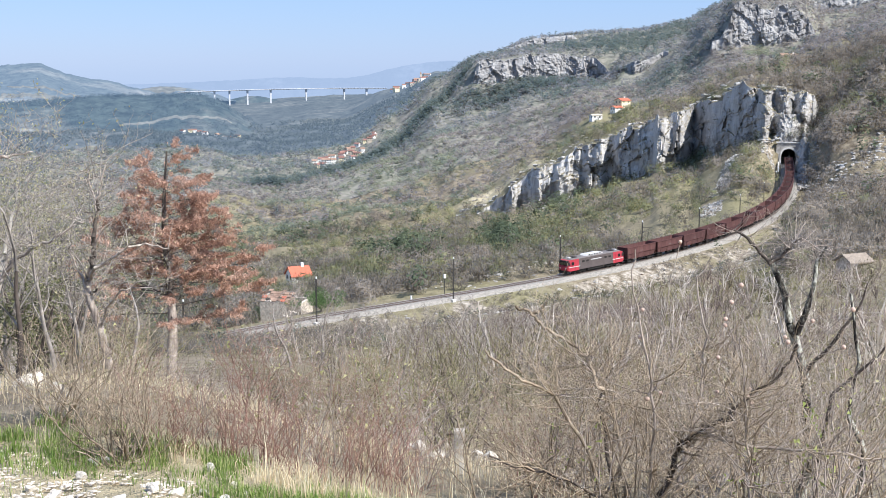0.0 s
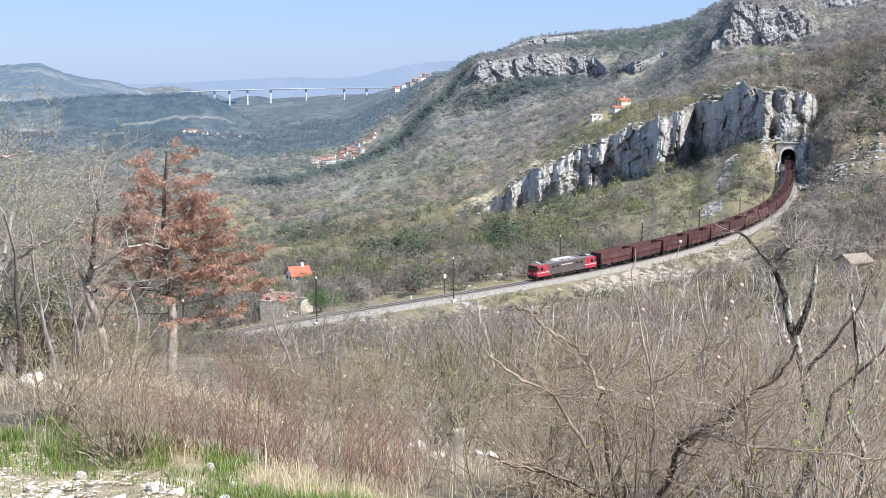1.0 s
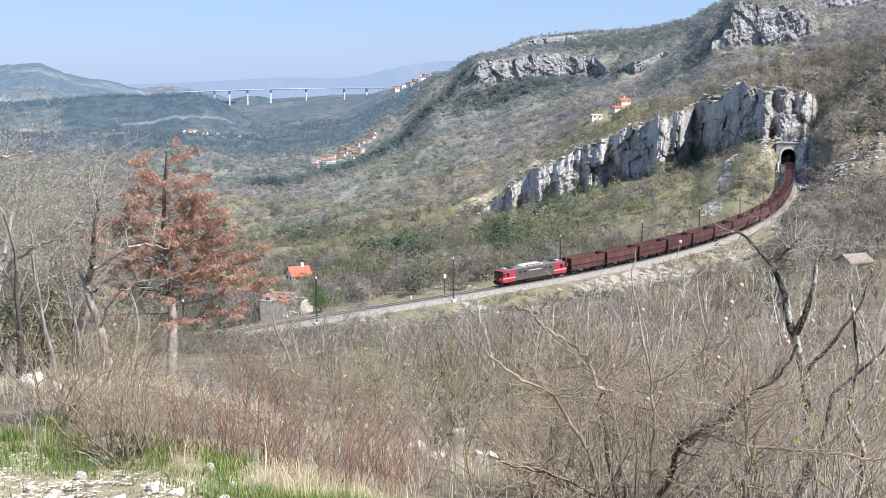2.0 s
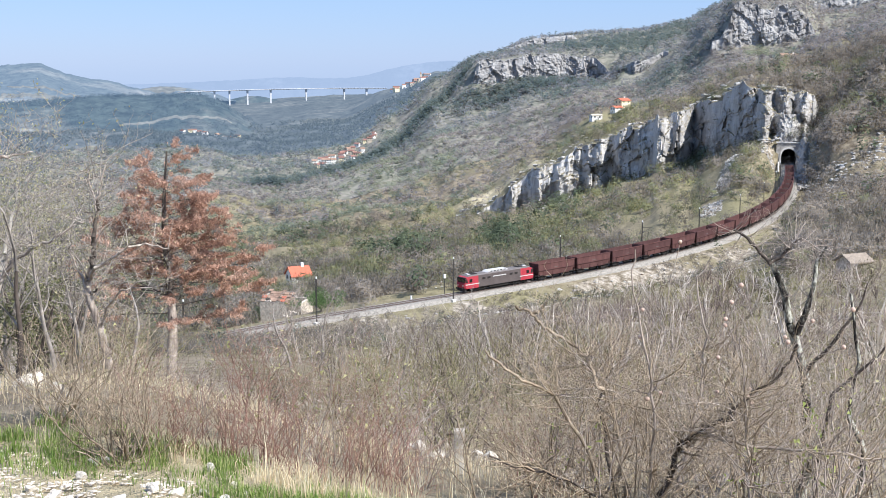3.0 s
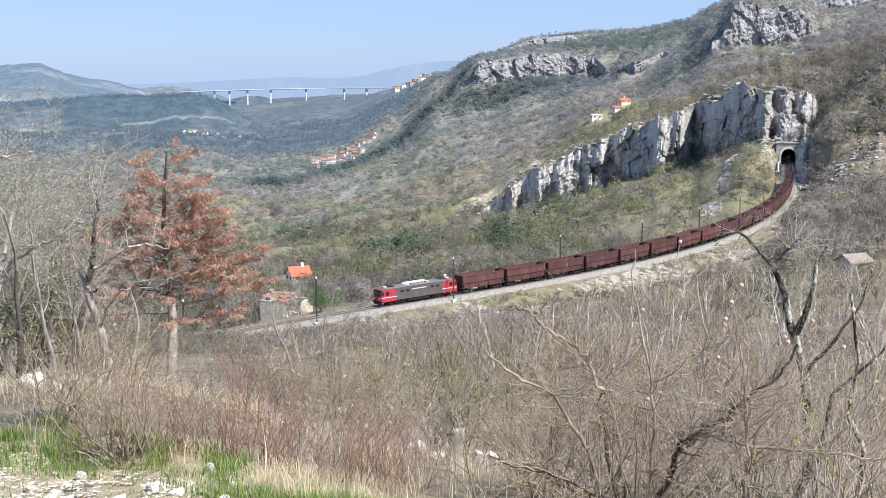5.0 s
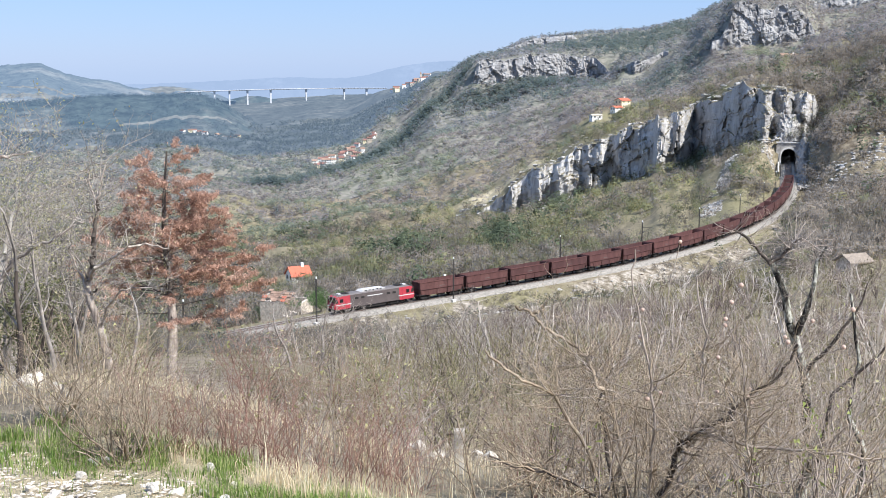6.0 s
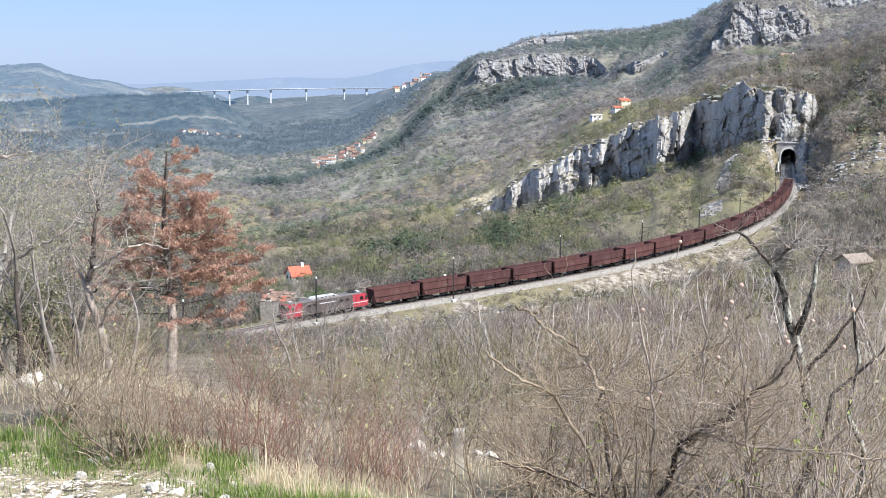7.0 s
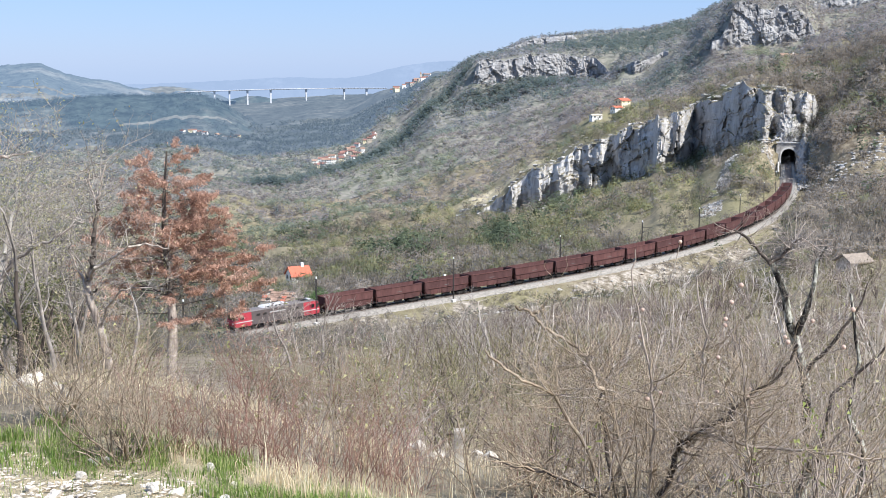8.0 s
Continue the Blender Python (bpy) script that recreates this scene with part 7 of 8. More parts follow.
def bent_tree():
    """The leaning forked tree at the edge of the grass, its limbs bare but for a few pale buds."""
    rnd, rng = random.Random(4), np.random.default_rng(4)
    foot = spot(-14.48, 13)
    t = thing("bare_tree", Matrix.Translation(foot), "grey leafless tree with a bent forked trunk", "tree", "bare trees beside the grass")
    def rel(pts):
        return [Vector(p) - foot for p in pts]
    places = []
    for path, r0, r1, m in ((rel([foot[:], (-3.35, 12.56, -2.96), (-3.41, 12.54, -2.61), (-3.50, 12.52, -2.29), (-3.51, 12.52, -2.14)]), 0.046, 0.034, M_BARK_GREY),
                            (rel([(-3.51, 12.52, -2.14), (-3.46, 12.53, -1.98), (-3.44, 12.54, -1.76), (-3.42, 12.54, -1.59), (-3.39, 12.55, -1.44), (-3.40, 12.55, -1.33)]), 0.03, 0.013, M_BARK_DARK),
                            (rel([(-3.51, 12.52, -2.14), (-3.38, 12.35, -1.98), (-3.19, 12.29, -1.87), (-3.03, 12.23, -1.76), (-2.86, 12.27, -1.73), (-2.66, 12.32, -1.79)]), 0.02, 0.006, M_BARK_GREY),
                            (rel([(-3.41, 12.54, -2.61), (-3.28, 12.37, -2.38), (-3.10, 12.21, -2.19), (-2.89, 12.16, -2.08)]), 0.017, 0.006, M_BARK_GREY),
                            (rel([(-3.50, 12.52, -2.29), (-3.40, 12.44, -2.22), (-3.40, 12.44, -2.17)]), 0.015, 0.006, M_BARK_DARK),
                            (rel([(-3.50, 12.52, -2.29), (-3.64, 12.69, -2.07), (-3.74, 12.66, -1.79)]), 0.014, 0.005, M_BARK_GREY),
                            (rel([(-3.40, 12.55, -1.33), (-3.34, 12.56, -1.15), (-3.30, 12.57, -0.96)]), 0.011, 0.004, M_BARK_GREY),
                            (rel([(-3.39, 12.55, -1.44), (-3.47, 12.63, -1.21), (-3.54, 12.72, -1.00)]), 0.011, 0.004, M_BARK_GREY)):
        segs, fine = along(path, r0, r1, 0.008, rnd, 4)
        limb_mesh("limb", segs, m, t, 7)
        places += fine[3:]
    high = [q for q in places if q.z + foot.z > (-3.43, 12.54, -2.16)[2]]
    tw = twigs_on(high, rnd, 62, 0.7, 0.0052, 2, 0.5, 5, 0.09)
    limb_mesh("brushwood", tw, M_BARK_PALE, t, 3, "fine pale grey twigs")["kind"] = "stuff"
    a = np.array(tw)
    c = a[rng.integers(0, len(a), 500), 3:6] + rng.normal(0, 0.01, (500, 3))
    v, f = shards(rng, c, 0.017, 1.3)
    ob = tagged(new("leafage", mesh_of("leafage", v, None, f, M_LEAF, False, np.repeat(0.5 + 0.5 * rng.random(500), 3))), "pale yellowish buds", kind="stuff")
    ob.parent = t


bent_tree()


def side_limbs():
    """A tree beside the grass whose pale limbs reach in from the edge, one of them broken and bleached."""
    rnd = random.Random(6)
    foot = spot(-19.56, 12)
    t = thing("bare_tree", Matrix.Translation(foot), "leafless tree with long grey limbs and one bleached broken stem", "tree", "bare trees beside the grass")
    def rel(pts):
        return [Vector(p) - foot for p in pts]
    places = []
    for path, r0, r1, m in ((rel([foot[:], (-4.03, 11.30, -2.46), (-3.97, 11.33, -1.95), (-3.92, 11.34, -1.76), (-3.90, 11.35, -1.64), (-3.83, 11.37, -1.32)]), 0.03, 0.012, M_DEAD),
                            (rel([(-3.97, 11.33, -1.95), (-3.80, 11.28, -1.74), (-3.60, 11.24, -1.61), (-3.43, 11.19, -1.54), (-3.30, 11.22, -1.46), (-3.16, 11.27, -1.38)]), 0.022, 0.006, M_BARK_PALE),
                            (rel([(-4.01, 11.31, -2.25), (-4.03, 11.30, -1.44), (-4.00, 11.31, -0.94), (-3.91, 11.35, -0.83), (-3.80, 11.38, -0.82), (-3.64, 11.43, -0.79)]), 0.028, 0.006, M_BARK_GREY)):
        segs, fine = along(path, r0, r1, 0.008, rnd, 4)
        limb_mesh("limb", segs, m, t, 7)
        if m is not M_DEAD:
            places += fine[6:]
    tw = twigs_on(places, rnd, 34, 0.55, 0.0048, 2, 0.45, 5, 0.09)
    limb_mesh("brushwood", tw, M_BARK_PALE, t, 3, "fine pale grey twigs")["kind"] = "stuff"


side_limbs()
bare_tree(-17.14, 17, (-5.00, 16.25, -0.67)[2], 0.0, LB, 8, 0.036, buds=1600)
bare_tree(-18.73, 11, (-3.52, 10.42, -0.47)[2], 0.05, LB, 15, 0.03, M_BARK_DARK, buds=1000)
bare_tree(-16.07, 20, (-5.52, 19.22, -1.04)[2], 0.03, LB, 23, 0.034, buds=1200, stems=2)
bare_tree(-17.98, 22, (-6.77, 20.93, -1.09)[2], 0.0, LB, 31, 0.036, buds=1400)
bare_tree(-19.67, 14, (-4.69, 13.19, -0.51)[2], 0.12, LB, 37, 0.03, buds=1000)
bare_tree(-14.03, 24, (-5.83, 23.28, -2.13)[2], -0.05, LB, 41, 0.034, buds=600)
bare_tree(-5.62, 62, (-6.1, 61.7, -9.8)[2], 0.0, "pale leafless tree standing out of the thicket", 51, 0.09, buds=0, level=2)
bare_tree(-6.86, 70, (-8.8, 69.4, -11.9)[2], 0.0, "pale leafless tree standing out of the thicket", 53, 0.09, buds=0, level=2)
bare_tree(-1.99, 48, (-1.70, 47.97, -9.77)[2], 0.05, "pale leafless tree standing out of the thicket", 57, 0.06, buds=0, level=2)
bare_tree(-19.2, 19, -0.75, 0.05, LB, 61, 0.034, M_BARK_PALE, buds=900, stems=2)
bare_tree(-17.5, 30, -1.9, -0.03, LB, 67, 0.04, buds=900, stems=2)
for k, (a, r, z) in enumerate(((-3.75, 96, -17.9), (-1.1, 88, -16.6), (-0.2, 104, -19.6), (0.9, 84, -15.4), (2.3, 92, -17.2), (3.6, 78, -14.0), (-9.2, 92, -19.0), (-2.2, 112, -21.5))):
    bare_tree(a, r, z, 0.03 * (k % 3 - 1), "violet-grey leafless tree standing out of the thicket", 500 + k, 0.055, M_BARK_GREY, buds=0, level=2, stems=2, spread=0.7)
for k, (a, r, z) in enumerate(((-7.90, 84, (-11.8, 83.2, -16.6)[2]), (-7.31, 76, (-9.8, 75.4, -14.2)[2]), (-6.42, 80, (-9.1, 79.5, -14.2)[2]), (-5.92, 66, (-6.9, 65.6, -13.1)[2]), (-4.52, 72, (-5.8, 71.8, -13.8)[2]), (-2.82, 60, (-3.0, 59.9, -11.9)[2]))):
    bare_tree(a, r, z, 0.02 * (k % 3 - 1), "pale leafless tree standing out of the thicket", 80 + k, 0.05, M_BARK_PALE, buds=0, level=2, stems=2, spread=0.6)
bare_tree(1.46, 30, (0.75, 29.99, -5.77)[2], 0.0, "thin leafless tree with a pale lichened stem", 59, 0.045, M_BARK_LICHEN, buds=0, level=2)


def near_bush(name, label, category, base, stems, length, r, material, seed, level=2, splay=0.5, kids=6, seg=0.07, lean=(0, 0), sides=4, buds=0, up=0.06):
    """A bush of many stems from one foot."""
    rnd, rng = random.Random(seed), np.random.default_rng(seed)
    t = thing(name, Matrix.Translation(base), label, category)
    wood = []
    for _ in range(stems):
        s = []
        grow(s, rnd, (rnd.gauss(0, 0.06), rnd.gauss(0, 0.06), -0.06), (rnd.gauss(lean[0], splay), rnd.gauss(lean[1], splay), 1), length * rnd.uniform(0.55, 1.1), r * rnd.uniform(0.6, 1.3), level, kids, 0.8, up, 0.17, seg, 0.5, 0.6, 0.3)
        limb_mesh("stem", s, material, t, 3)
        wood += s
    a = np.array(wood)
    thick = a[:, 6] > r * 0.5
    if buds:
        thin = a[~thick]
        c = thin[rng.integers(0, len(thin), buds), 3:6] + rng.normal(0, 0.008, (buds, 3))
        v, f = shards(rng, c, 0.016, 1.4)
        ob = tagged(new("leafage", mesh_of("leafage", v, None, f, M_LEAF, False, np.repeat(rng.random(buds), 3))), "small fresh leaves", kind="stuff")
        ob.parent = t
    return t


near_bush("dogwood_bush", "tan many-stemmed leafless bush at the edge of the grass", "bush", spot(-14.10, 5.8), 36, 0.52, 0.0055, M_BARK_TAN, 3, 2, 0.6, 5, 0.05)
near_bush("dogwood_bush", "tan many-stemmed leafless bush at the edge of the grass", "bush", spot(-16.49, 6.5), 28, 0.62, 0.0058, M_BARK_TAN, 5, 2, 0.55, 5, 0.06)
for k, (a, r) in enumerate(((-12.60, 5.95), (-11.52, 5.9), (-10.43, 5.85), (-9.45, 5.9), (-8.47, 5.8), (-7.36, 5.8), (-6.37, 5.7), (-5.24, 5.8), (-4.12, 5.7), (-2.87, 5.8), (-1.36, 6.0))):
    near_bush("red_stemmed_shrub", "thicket of thin red-brown upright stems", "shrub", spot(a, r), 16, 0.36 + 0.04 * (k % 3), 0.0026, M_BARK_RED, 60 + k, 1, 0.28, 4, 0.05, sides=3)
for k, (a, r, L) in enumerate(((-18.32, 6.6, 0.4), (-15.56, 6.3, 0.45), (-13.20, 6.5, 0.42), (-11.52, 6.6, 0.36), (-9.57, 6.5, 0.5), (-7.85, 6.4, 0.6), (-6.12, 6.4, 0.62), (-4.37, 6.5, 0.65), (-2.62, 6.5, 0.6), (-0.86, 6.6, 0.62), (3.4, 7.2, 0.7), (4.6, 6.8, 0.65), (-2.3, 8.0, 0.8), (-5.62, 7.6, 0.8), (-8.84, 7.6, 0.85), (-10.91, 8.0, 0.4), (-14.62, 7.4, 0.7), (-3.62, 8.4, 0.85))):
    near_bush("edge_shrub", "low leafless shrub of fine twigs along the edge of the slope", "shrub", spot(a, r), 14, L, 0.0036, (M_BARK_GREY, M_BARK_TAN, M_BARK_RED)[k % 3], 200 + k, 2, 0.45, 5, 0.06, buds=40)


def oak():
    """The gnarled oak bush that carries galls: dark limbs, a tangle of tan twigs."""
    rnd = random.Random(77)
    foot = spot(8.39, 6.2)
    t = thing("oak_bush", Matrix.Translation(foot), "gnarled leafless oak bush with pale round galls", "bush")
    def rel(pts):
        return [Vector(p) - foot for p in pts]
    limbs = [(rel([(1.03, 6.11, -2.27), (1.09, 6.00, -1.96), (1.12, 5.89, -1.79), (1.22, 5.82, -1.69), (1.32, 5.75, -1.62), (1.37, 5.74, -1.54), (1.53, 5.65, -1.39), (1.57, 5.58, -1.24)]), 0.0175, 0.006, M_BARK_DARK),
             (rel([(0.93, 6.23, -2.38), (0.90, 6.24, -1.93), (0.81, 6.25, -1.62), (0.71, 6.26, -1.45), (0.62, 6.27, -1.37), (0.50, 6.28, -1.30), (0.44, 6.28, -1.23), (0.36, 6.29, -1.20)]), 0.011, 0.0065, M_BARK_TAN),
             (rel([(0.44, 6.28, -1.24), (0.49, 6.28, -1.22), (0.51, 6.26, -1.18)]), 0.010, 0.006, M_BARK_TAN),
             (rel([(0.85, 6.04, -2.27), (0.69, 5.96, -1.85), (0.53, 5.98, -1.57), (0.38, 5.99, -1.50), (0.29, 5.99, -1.44), (0.20, 6.00, -1.36)]), 0.010, 0.005, M_BARK_TAN),
             (rel([(0.92, 6.33, -2.38), (0.83, 6.45, -1.88), (0.81, 6.45, -1.70), (0.87, 6.44, -1.55)]), 0.013, 0.006, M_BARK_DARK),
             (rel([(0.97, 5.92, -2.17), (0.99, 5.82, -1.69), (0.96, 5.82, -1.37), (0.87, 5.83, -1.06), (0.88, 5.83, -0.85)]), 0.008, 0.003, M_BARK_GREY),
             (rel([(1.15, 6.19, -2.21), (1.29, 6.27, -1.65), (1.31, 6.26, -1.36), (1.26, 6.27, -1.08), (1.32, 6.26, -0.95)]), 0.008, 0.003, M_BARK_GREY),
             (rel([(1.18, 5.88, -1.73), (1.42, 5.73, -1.75), (1.63, 5.57, -1.73), (1.93, 5.47, -1.73)]), 0.009, 0.005, M_BARK_GREY),
             (rel([(0.82, 5.94, -2.12), (0.60, 5.87, -1.96), (0.39, 5.89, -1.90), (0.22, 5.90, -1.85)]), 0.008, 0.004, M_BARK_DARK),
             (rel([(1.34, 5.44, -1.92), (1.33, 5.44, -1.64), (1.31, 5.44, -1.43), (1.28, 5.45, -1.16)]), 0.006, 0.003, M_BARK_GREY)]
    places = []
    for path, r0, r1, m in limbs:
        segs, fine = along(path, r0, r1, 0.007, rnd, 4)
        limb_mesh("limb", segs, m, t, 7)
        places += [q for q in fine[1:] if q.z + foot.z < -1.42 and q.x + foot.x > 0.42]
    core = Vector((0, 0, 0.2))
    tw = twigs_on(places, rnd, 330, 0.34, 0.0036, 2, 0.1, 5, 0.05, core)
    limb_mesh("brushwood", tw, M_BARK_TAN, t, 3, "tan tangled twigs")["kind"] = "stuff"
    tw = twigs_on(places, rnd, 90, 0.36, 0.0036, 2, 0.3, 5, 0.06)
    limb_mesh("brushwood", tw, M_BARK_GREY, t, 3, "grey tangled twigs")["kind"] = "stuff"
    # stems from the foot fill the middle
    low = []
    for _ in range(40):
        grow(low, rnd, Vector((rnd.gauss(-0.1, 0.22), rnd.gauss(0, 0.15), rnd.uniform(-0.1, 0.1))), (rnd.gauss(-0.1, 0.6), rnd.gauss(0, 0.4), 0.8), rnd.uniform(0.45, 0.95), 0.006, 2, 7, 0.85, 0.03, 0.13, 0.06, 0.5, 0.55, 0.3)
    limb_mesh("brushwood", low, M_BARK_TAN, t, 4, "tan thorny stems")["kind"] = "stuff"
    balls = [(0.92, 5.83, -1.13), (1.31, 5.86, -1.18), (1.31, 5.86, -1.21), (1.52, 5.60, -1.21), (1.53, 5.59, -1.23), (1.76, 5.53, -1.24), (1.63, 5.57, -1.13), (1.35, 5.74, -1.00), (0.95, 5.82, -1.55), (1.01, 5.81, -1.52),
             (1.26, 5.76, -1.50), (1.40, 5.73, -1.48), (1.40, 5.68, -1.53), (1.50, 5.65, -1.37), (1.31, 5.75, -1.08), (1.26, 5.76, -1.34), (1.08, 5.80, -0.81), (1.79, 5.52, -1.07), (1.38, 5.68, -1.50), (0.91, 5.83, -1.26)]
    for k, b in enumerate(balls):
        bm = bmesh.new()
        bmesh.ops.create_icosphere(bm, subdivisions=2, radius=0.0105 * (0.85 + 0.3 * ((k * 37) % 10) / 10))
        for v in bm.verts:
            v.co *= 1 + 0.08 * noise.noise(v.co * 90 + Vector((k, 0, 0)))
        o = part("gall", bm, M_GALL, t, "pale round oak gall", True)
        o.location = Vector(b) - foot
        # the twig that holds it
        p = min(places, key=lambda q: (q - o.location).length)
        segs, _ = along([p, p.lerp(o.location, 0.5) + Vector((0, 0, 0.02)), o.location], 0.003, 0.002, 0.003, rnd, 3)
        limb_mesh("twig", segs, M_BARK_GREY, t, 3)


oak()


def lichen_tree():
    """A stunted tree with lichened, forked limbs."""
    rnd = random.Random(91)
    foot = spot(16.07, 8.2)
    t = thing("lichened_tree", Matrix.Translation(foot), "stunted leafless tree with pale lichen on dark forked limbs", "tree")
    def rel(pts):
        return [Vector(p) - foot for p in pts]
    places = []
    for path, r0, r1, m in ((rel([foot[:], (2.30, 7.77, -2.41), (2.20, 7.69, -1.85), (2.10, 7.62, -1.55), (2.03, 7.63, -1.31), (1.97, 7.65, -1.18)]), 0.036, 0.017, M_BARK_LICHEN),
                            (rel([(1.97, 7.65, -1.20), (1.89, 7.67, -1.11), (1.80, 7.69, -1.03), (1.76, 7.70, -1.00)]), 0.014, 0.005, M_BARK_DARK),
                            (rel([(1.97, 7.65, -1.20), (2.05, 7.63, -1.13), (2.09, 7.62, -1.08), (2.14, 7.60, -1.04)]), 0.013, 0.004, M_BARK_DARK),
                            (rel([(2.13, 7.61, -1.62), (2.19, 7.59, -1.46), (2.22, 7.58, -1.30), (2.23, 7.58, -1.17), (2.28, 7.56, -1.08)]), 0.022, 0.007, M_BARK_LICHEN),
                            (rel([(2.22, 7.69, -1.88), (2.35, 7.54, -1.64), (2.47, 7.50, -1.44), (2.51, 7.49, -1.29)]), 0.014, 0.004, M_BARK_DARK),
                            (rel([(2.40, 7.21, -2.68), (2.44, 7.20, -2.23), (2.34, 7.23, -2.04), (2.39, 7.22, -1.70), (2.33, 7.24, -1.31)]), 0.022, 0.008, M_BARK_LICHEN),
                            (rel([(2.10, 7.10, -2.67), (2.19, 7.07, -1.86), (2.38, 7.01, -1.65), (2.49, 6.97, -1.52)]), 0.014, 0.006, M_BARK_DARK)):
        segs, fine = along(path, r0, r1, 0.005, rnd, 3)
        limb_mesh("limb", segs, m, t, 7)
        places += fine[2:]
    tw = twigs_on(places, rnd, 170, 0.22, 0.0030, 2, 0.2, 5, 0.045)
    limb_mesh("brushwood", tw, M_BARK_GREY, t, 3, "grey tangled twigs")["kind"] = "stuff"


lichen_tree()
for k, (a, r, L) in enumerate(((11.81, 7.6, 1.15), (13.96, 7.0, 1.0), (16.77, 6.8, 1.15), (18.37, 7.8, 1.4), (19.72, 9.0, 1.7), (9.87, 9.0, 1.3), (5.42, 8.2, 0.8), (3.67, 9.2, 0.9), (15.61, 10.0, 1.6), (7.65, 11, 1.5), (12.77, 11.5, 1.7), (17.69, 12, 2.0))):
    near_bush("tangled_bush", "pale grey tangled leafless bush on the slope", "bush", spot(a, r), 20, L, 0.0065, (M_BARK_GREY, M_BARK_TAN)[k % 2], 120 + k, 2, 0.5, 5, 0.09, buds=(160 if k in (2, 1, 6, 3) else 30))


def verge_edge(az):
    """Range at which the level verge ends and the slope begins."""
    return np.interp(az, [-20, -12, -8.3, -3.6, 0], [6.2, 5.6, 5.25, 4.9, 4.6])


def blades(name, label, n, sector, want, size, material, seed, droop=0.5, wide=0.003):
    """Grass, past counting: bent blades of three pieces, as dense as want(az, r) says, in tufts."""
    rng = np.random.default_rng(seed)
    az, r, x, y = sprinkle(rng, n, *sector)
    tuft = sstep(0.32, 0.62, vnoise(x * 5.2 + seed, y * 5.2, 3))
    m = rng.random(n) < want(az, r) * (0.03 + 0.97 * tuft ** 1.4)
    az, r, x, y = az[m], r[m], x[m], y[m]
    z = height(x, y) - 0.01
    k = len(x)
    L = (rng.uniform(*size, k) * (0.6 + 0.8 * tuft[m]))[:, None]
    a = rng.uniform(0, 2 * np.pi, k)
    d = np.stack([np.cos(a), np.sin(a), 0 * a], -1)
    s = np.stack([-np.sin(a), np.cos(a), 0 * a], -1) * wide
    p0 = np.stack([x, y, z], -1)
    b = rng.uniform(0.1, droop, (k, 1))
    up = np.array([0, 0, 1.0])
    p1 = p0 + up * L * 0.5 + d * L * b * 0.2
    p2 = p0 + up * L * (0.95 - 0.35 * b) + d * L * b * 0.75
    v = np.stack([p0 - s, p0 + s, p1 - s * 0.8, p1 + s * 0.8, p2], 1).reshape(-1, 3)
    i = 5 * np.arange(k)[:, None]
    quads, tris = i + [0, 1, 3, 2], i + [2, 3, 4]
    tone = np.repeat(np.clip(rng.normal(0.5, 0.28, k), 0, 1), 5)
    return tagged(new(name, mesh_of(name, v, quads, tris, material, False, tone)), label, "grass", kind="stuff")


def lawn(az, r):
    """Green grass thickens towards the edge of the verge and thins out on the stony ground."""
    e = verge_edge(az) - r
    return sstep(-0.75, 0.0, e) * (0.02 + 0.98 * (1 - sstep(0.22, 0.52, e)))


blades("grass", "fresh green grass on the stony verge", 72000, (-21, 2, 4.4, 7.4), lawn, (0.03, 0.078), M_GRASS, 1, 0.7, 0.002)
blades("dry_grass", "pale dry grass along the edge of the slope", 34000, (-21, 2, 4.4, 7.4), lambda az, r: np.exp(-((r - verge_edge(az) - 0.22) / 0.28) ** 2) * (0.05 + 0.95 * np.exp(-((az + 7.0) / 4.0) ** 2)), (0.05, 0.15), M_STRAW, 2, 0.9, 0.0016)
blades("dry_grass", "dry stalks below the bushes", 27000, (-20, 20, 5.0, 22), lambda az, r: 0.9 * (r > verge_edge(az) + 0.1), (0.07, 0.22), M_STRAW, 3, 1.0, 0.0017)
blades("dry_grass", "thin dry grass in the stony verge", 4500, (-21, 0, 4.4, 6.6), lambda az, r: 0.5 * (r < verge_edge(az)), (0.02, 0.06), M_STRAW, 4, 1.0, 0.0014)


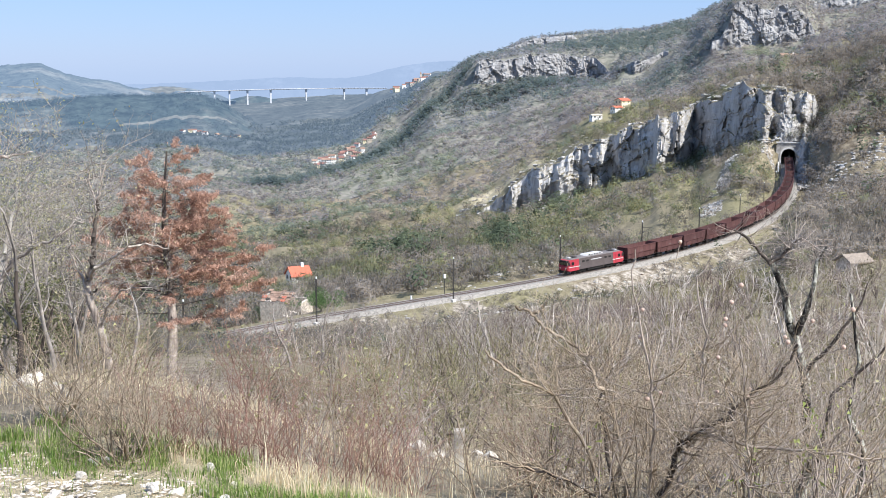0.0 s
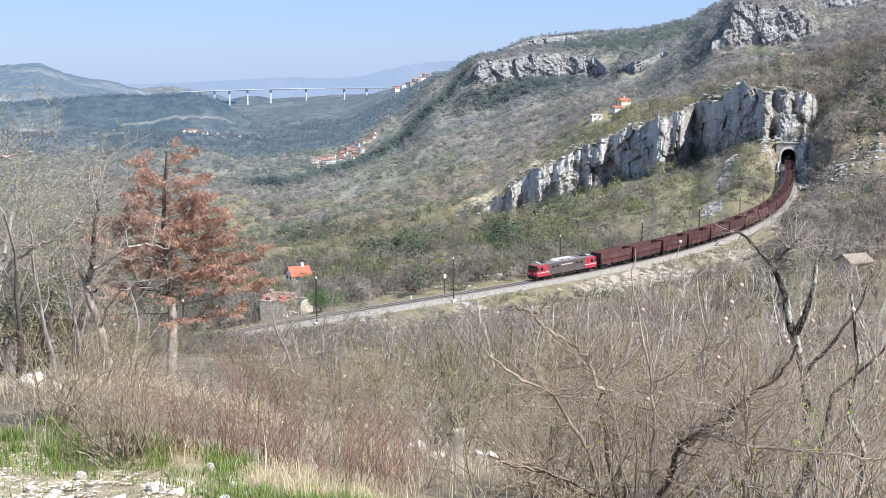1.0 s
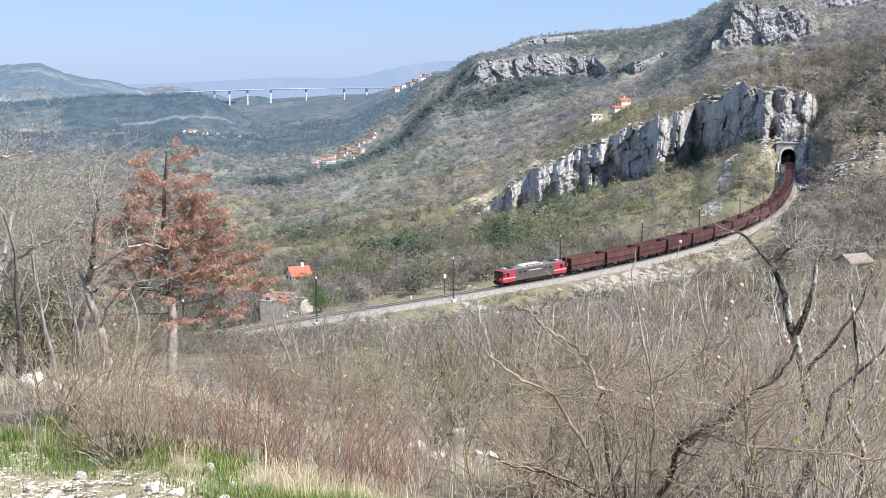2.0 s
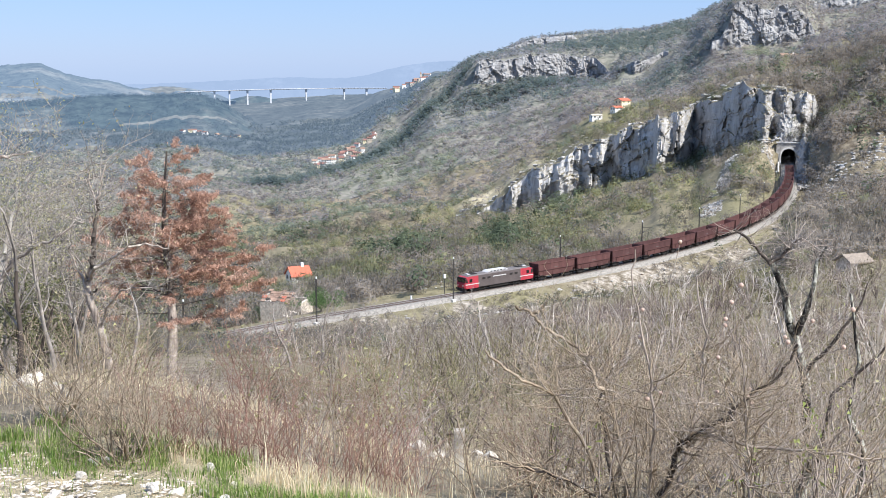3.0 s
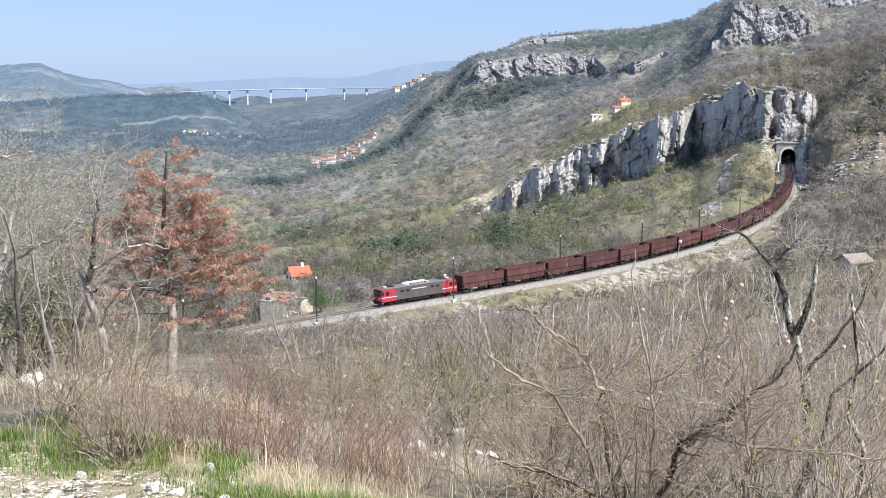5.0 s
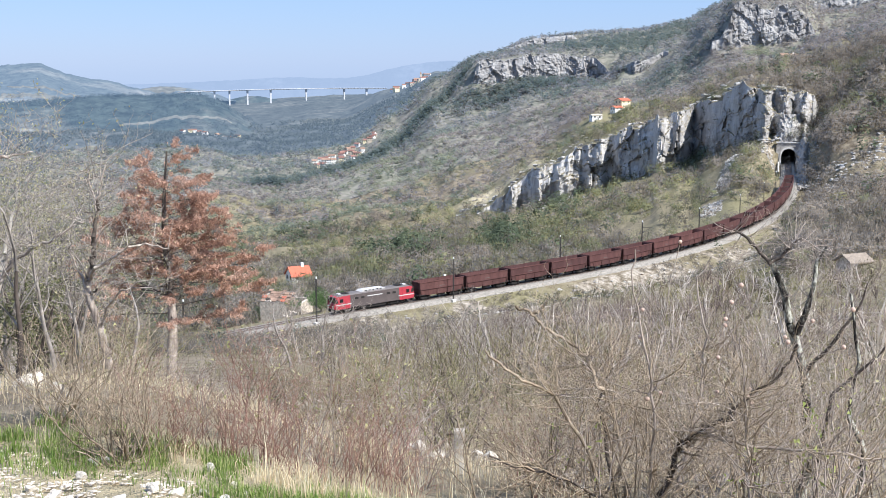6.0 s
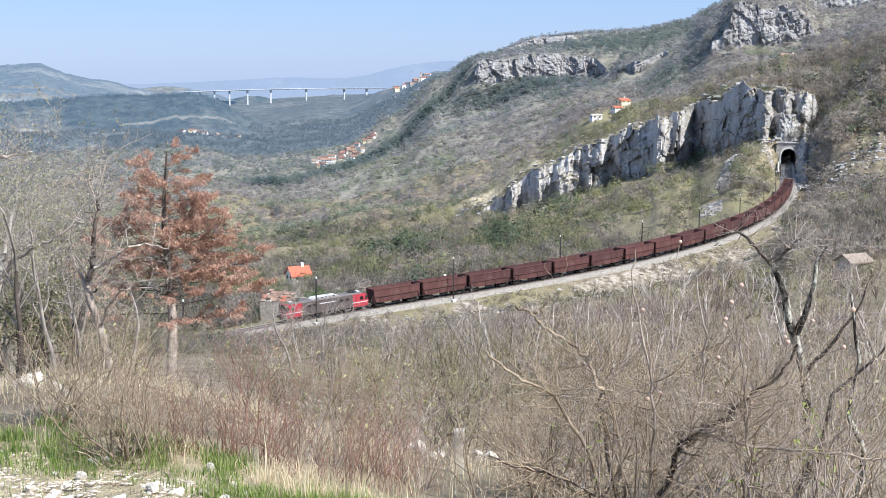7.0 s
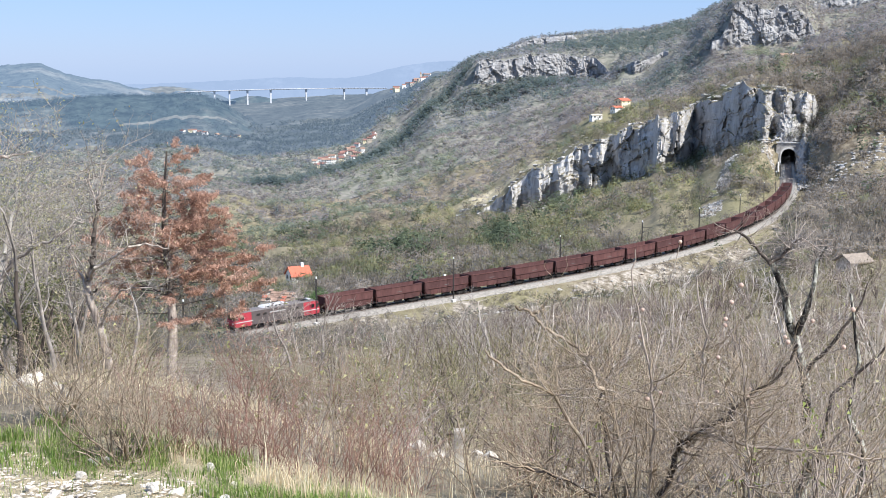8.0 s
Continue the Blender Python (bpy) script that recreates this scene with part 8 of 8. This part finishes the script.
def stones():
    rnd = random.Random(8)
    shapes = []
    for k in range(6):
        v, f = boulder(50 + k, 2)
        shapes.append(mesh_of("stone", v, None, f, M_PALE_STONE))
    def put(az, r, w, h, label, sink=0.05):
        p = spot(az, r)
        ob = new("stone", shapes[rnd.randrange(6)])
        ob.matrix_world = Matrix.Translation(p + Vector((0, 0, h * (0.4 - sink)))) @ Matrix.Rotation(rnd.uniform(0, 6.28), 4, "Z") @ Matrix.Diagonal((w, w * 0.8, h * 1.25, 1))
        tagged(ob, label, "stone", "pale stones")
    V = "white limestone in the grass of the verge"
    for az, r, w, h in ((-13.20, 5.15, 0.075, 0.05), (-12.12, 5.10, 0.075, 0.045), (-10.60, 5.5, 0.045, 0.04), (-17.41, 5.2, 0.085, 0.045), (-18.44, 5.35, 0.07, 0.04), (-16.26, 5.5, 0.07, 0.045), (-15.68, 5.75, 0.06, 0.05),
                        (-15.21, 5.75, 0.05, 0.05), (-14.62, 5.05, 0.06, 0.03), (-9.94, 5.05, 0.07, 0.035), (-9.08, 5.1, 0.05, 0.03), (-10.91, 5.2, 0.05, 0.03), (-17.41, 5.6, 0.05, 0.03), (-9.57, 5.3, 0.05, 0.03), (-16.84, 5.05, 0.09, 0.04)):
        put(az, r, w * 1.12, h * 1.2, V)
    for az, r, w, h in ((-18.14, 10.5, 0.24, 0.22), (-18.66, 10.6, 0.16, 0.15), (-17.14, 9.0, 0.10, 0.09), (-16.56, 8.6, 0.10, 0.11)):
        put(az, r, w, h, "pale limestone boulder at the edge of the grass", 0.1)
    for az, r, w, h in ((-1.11, 14.5, 0.2, 0.22), (-0.48, 13.6, 0.16, 0.15), (-0.05, 13.4, 0.14, 0.16), (1.53, 13.0, 0.2, 0.15), (2.21, 12.8, 0.2, 0.16), (2.79, 13.2, 0.14, 0.14), (-1.56, 14.8, 0.12, 0.12)):
        put(az, r, w, h, "white limestone boulder below the bushes", -0.5)
    # gravel, past counting
    rng = np.random.default_rng(6)
    v0, f0 = boulder(80, 1)
    az, r, x, y = sprinkle(rng, 4600, -21, -5, 4.4, 6.0)
    m = (vnoise(x * 2.0 + 3, y * 2.0 + 8, 3) > 0.44) & (r < verge_edge(az) - 0.15)
    x, y = x[m], y[m]
    z = height(x, y)
    s = rng.uniform(0.008, 0.046, len(x)) * rng.uniform(0.45, 1, len(x))
    v = (v0[None] * s[:, None, None] * [1.3, 1, 0.8]) + np.stack([x, y, z], -1)[:, None]
    f = (f0[None] + len(v0) * np.arange(len(x))[:, None, None]).reshape(-1, 3)
    tagged(new("gravel", mesh_of("gravel", v.reshape(-1, 3), None, f, M_GRAVEL)), "tan limestone chips on the verge", "gravel", kind="stuff")
    # a weathered fence post
    p = Vector((0.12, 9.20, -3.06))
    post = thing("fence_post", Matrix.Translation(p), "weathered grey wooden fence post in dry grass", "post")
    bm = bmesh.new()
    box(bm, -0.038, 0.038, -0.038, 0.038, -0.5, 0.38, 0.012)
    bmesh.ops.subdivide_edges(bm, edges=[e for e in bm.edges if abs(e.verts[0].co.z - e.verts[1].co.z) > 0.3], cuts=5)
    for q in bm.verts:
        q.co += Vector((1, 1, 0.3)) * 0.012 * noise.noise(q.co * 9)
    part("post", bm, M_DEAD, post)


stones()


def evergreen(az, r, w, h, label, seed, n=5200, size=0.16, green=None):
    """A round evergreen bush: stems inside a crown of small leaves in clumps."""
    rng, rnd = np.random.default_rng(seed), random.Random(seed)
    p = spot(az, r)
    t = thing("evergreen_bush", Matrix.Translation(p), label, "bush")
    wood = []
    for _ in range(5):
        grow(wood, rnd, (0, 0, -0.2), (rnd.gauss(0, 0.4), rnd.gauss(0, 0.4), 1), h * 0.8, 0.06, 1, 5, 0.7, 0.05, 0.1, 0.4)
    limb_mesh("trunk", wood, M_BARK_DARK, t, 4)
    lobes = rng.normal(size=(16, 3)) * [w * 0.26, w * 0.26, h * 0.2] + [0, 0, h * 0.5]
    q = rng.normal(size=(n, 3))
    q /= np.linalg.norm(q, axis=1, keepdims=True)
    c = q * rng.uniform(0.55, 1, (n, 1)) * [w * 0.21, w * 0.21, h * 0.2] + lobes[rng.integers(0, 16, n)]
    c[:, 2] = np.maximum(c[:, 2], 0.05)
    v, f = shards(rng, c, size, 1.4)
    ob = tagged(new("leaves", mesh_of("leaves", v, None, f, green or M_DARK, False, np.repeat(rng.random(n), 3))), "small green leaves", kind="stuff")
    ob.parent = t


M_HOLLY = twig_mat("glossy_green_leaves", [(0.0, (0.085, 0.145, 0.05)), (0.5, (0.13, 0.20, 0.075)), (1.0, (0.19, 0.27, 0.11))], rough=0.6)
evergreen(-5.5, 261, 7.0, 5.4, "fresh green evergreen bush beside the ruined house", 1, 7000, green=M_HOLLY)
evergreen(-8.22, 285, 3.0, 3.4, "dark ivy-green bush behind the ruined house", 2, 2500)


def leafing(az, r, h, n, seed):
    """A thin young shoot that already carries fresh leaves."""
    rnd, rng = random.Random(seed), np.random.default_rng(seed)
    p = spot(az, r)
    t = thing("leafing_shoot", Matrix.Translation(p), "thin young shoot with fresh yellow-green leaves", "shoot", "leafing shoots")
    wood = []
    grow(wood, rnd, (0, 0, -0.05), (rnd.gauss(0, 0.1), rnd.gauss(0, 0.1), 1), h, 0.005, 1, 5, 0.6, 0.03, 0.06, 0.06, 0.3, 0.6, 0.4)
    limb_mesh("brushwood", wood, M_BARK_GREY, t, 4, "thin grey stem and twigs")["kind"] = "stuff"
    a = np.array(wood)
    a = a[a[:, 5] > h * 0.35]
    c = a[rng.integers(0, len(a), n), 3:6] + rng.normal(0, 0.012, (n, 3))
    v, f = shards(rng, c, 0.017, 1.5)
    ob = tagged(new("leafage", mesh_of("leafage", v, None, f, M_FRESH, False, np.repeat(rng.random(n), 3))), "fresh leaves", kind="stuff")
    ob.parent = t


M_FRESH = twig_mat("fresh_leaves", [(0.0, (0.24, 0.31, 0.08)), (0.5, (0.37, 0.42, 0.13)), (1.0, (0.52, 0.53, 0.22))])
for k, (a, r, y_top, n) in enumerate(((16.00, 5.9, 0.62, 26), (14.01, 5.7, 0.42, 22), (17.34, 6.2, 0.75, 22), (12.53, 6.0, 0.42, 16), (5.04, 6.0, 0.5, 24), (7.28, 5.8, 0.5, 24), (18.37, 5.8, 0.7, 26), (-1.99, 9.5, 0.8, 30), (-3.62, 12.0, 1.1, 40))):
    leafing(a, r, y_top, n, 300 + k)
M_IVY = twig_mat("olive_ivy_leaves", [(0.0, (0.10, 0.105, 0.05)), (0.5, (0.16, 0.165, 0.08)), (1.0, (0.25, 0.25, 0.13))])
evergreen(-17.36, 21, 0.9, 2.2, "ivy-clad shrub among the bare trees", 11, 1300, 0.04, M_IVY)
evergreen(-18.50, 19, 0.9, 2.0, "ivy-clad shrub among the bare trees", 12, 1300, 0.04, M_IVY)


motions()
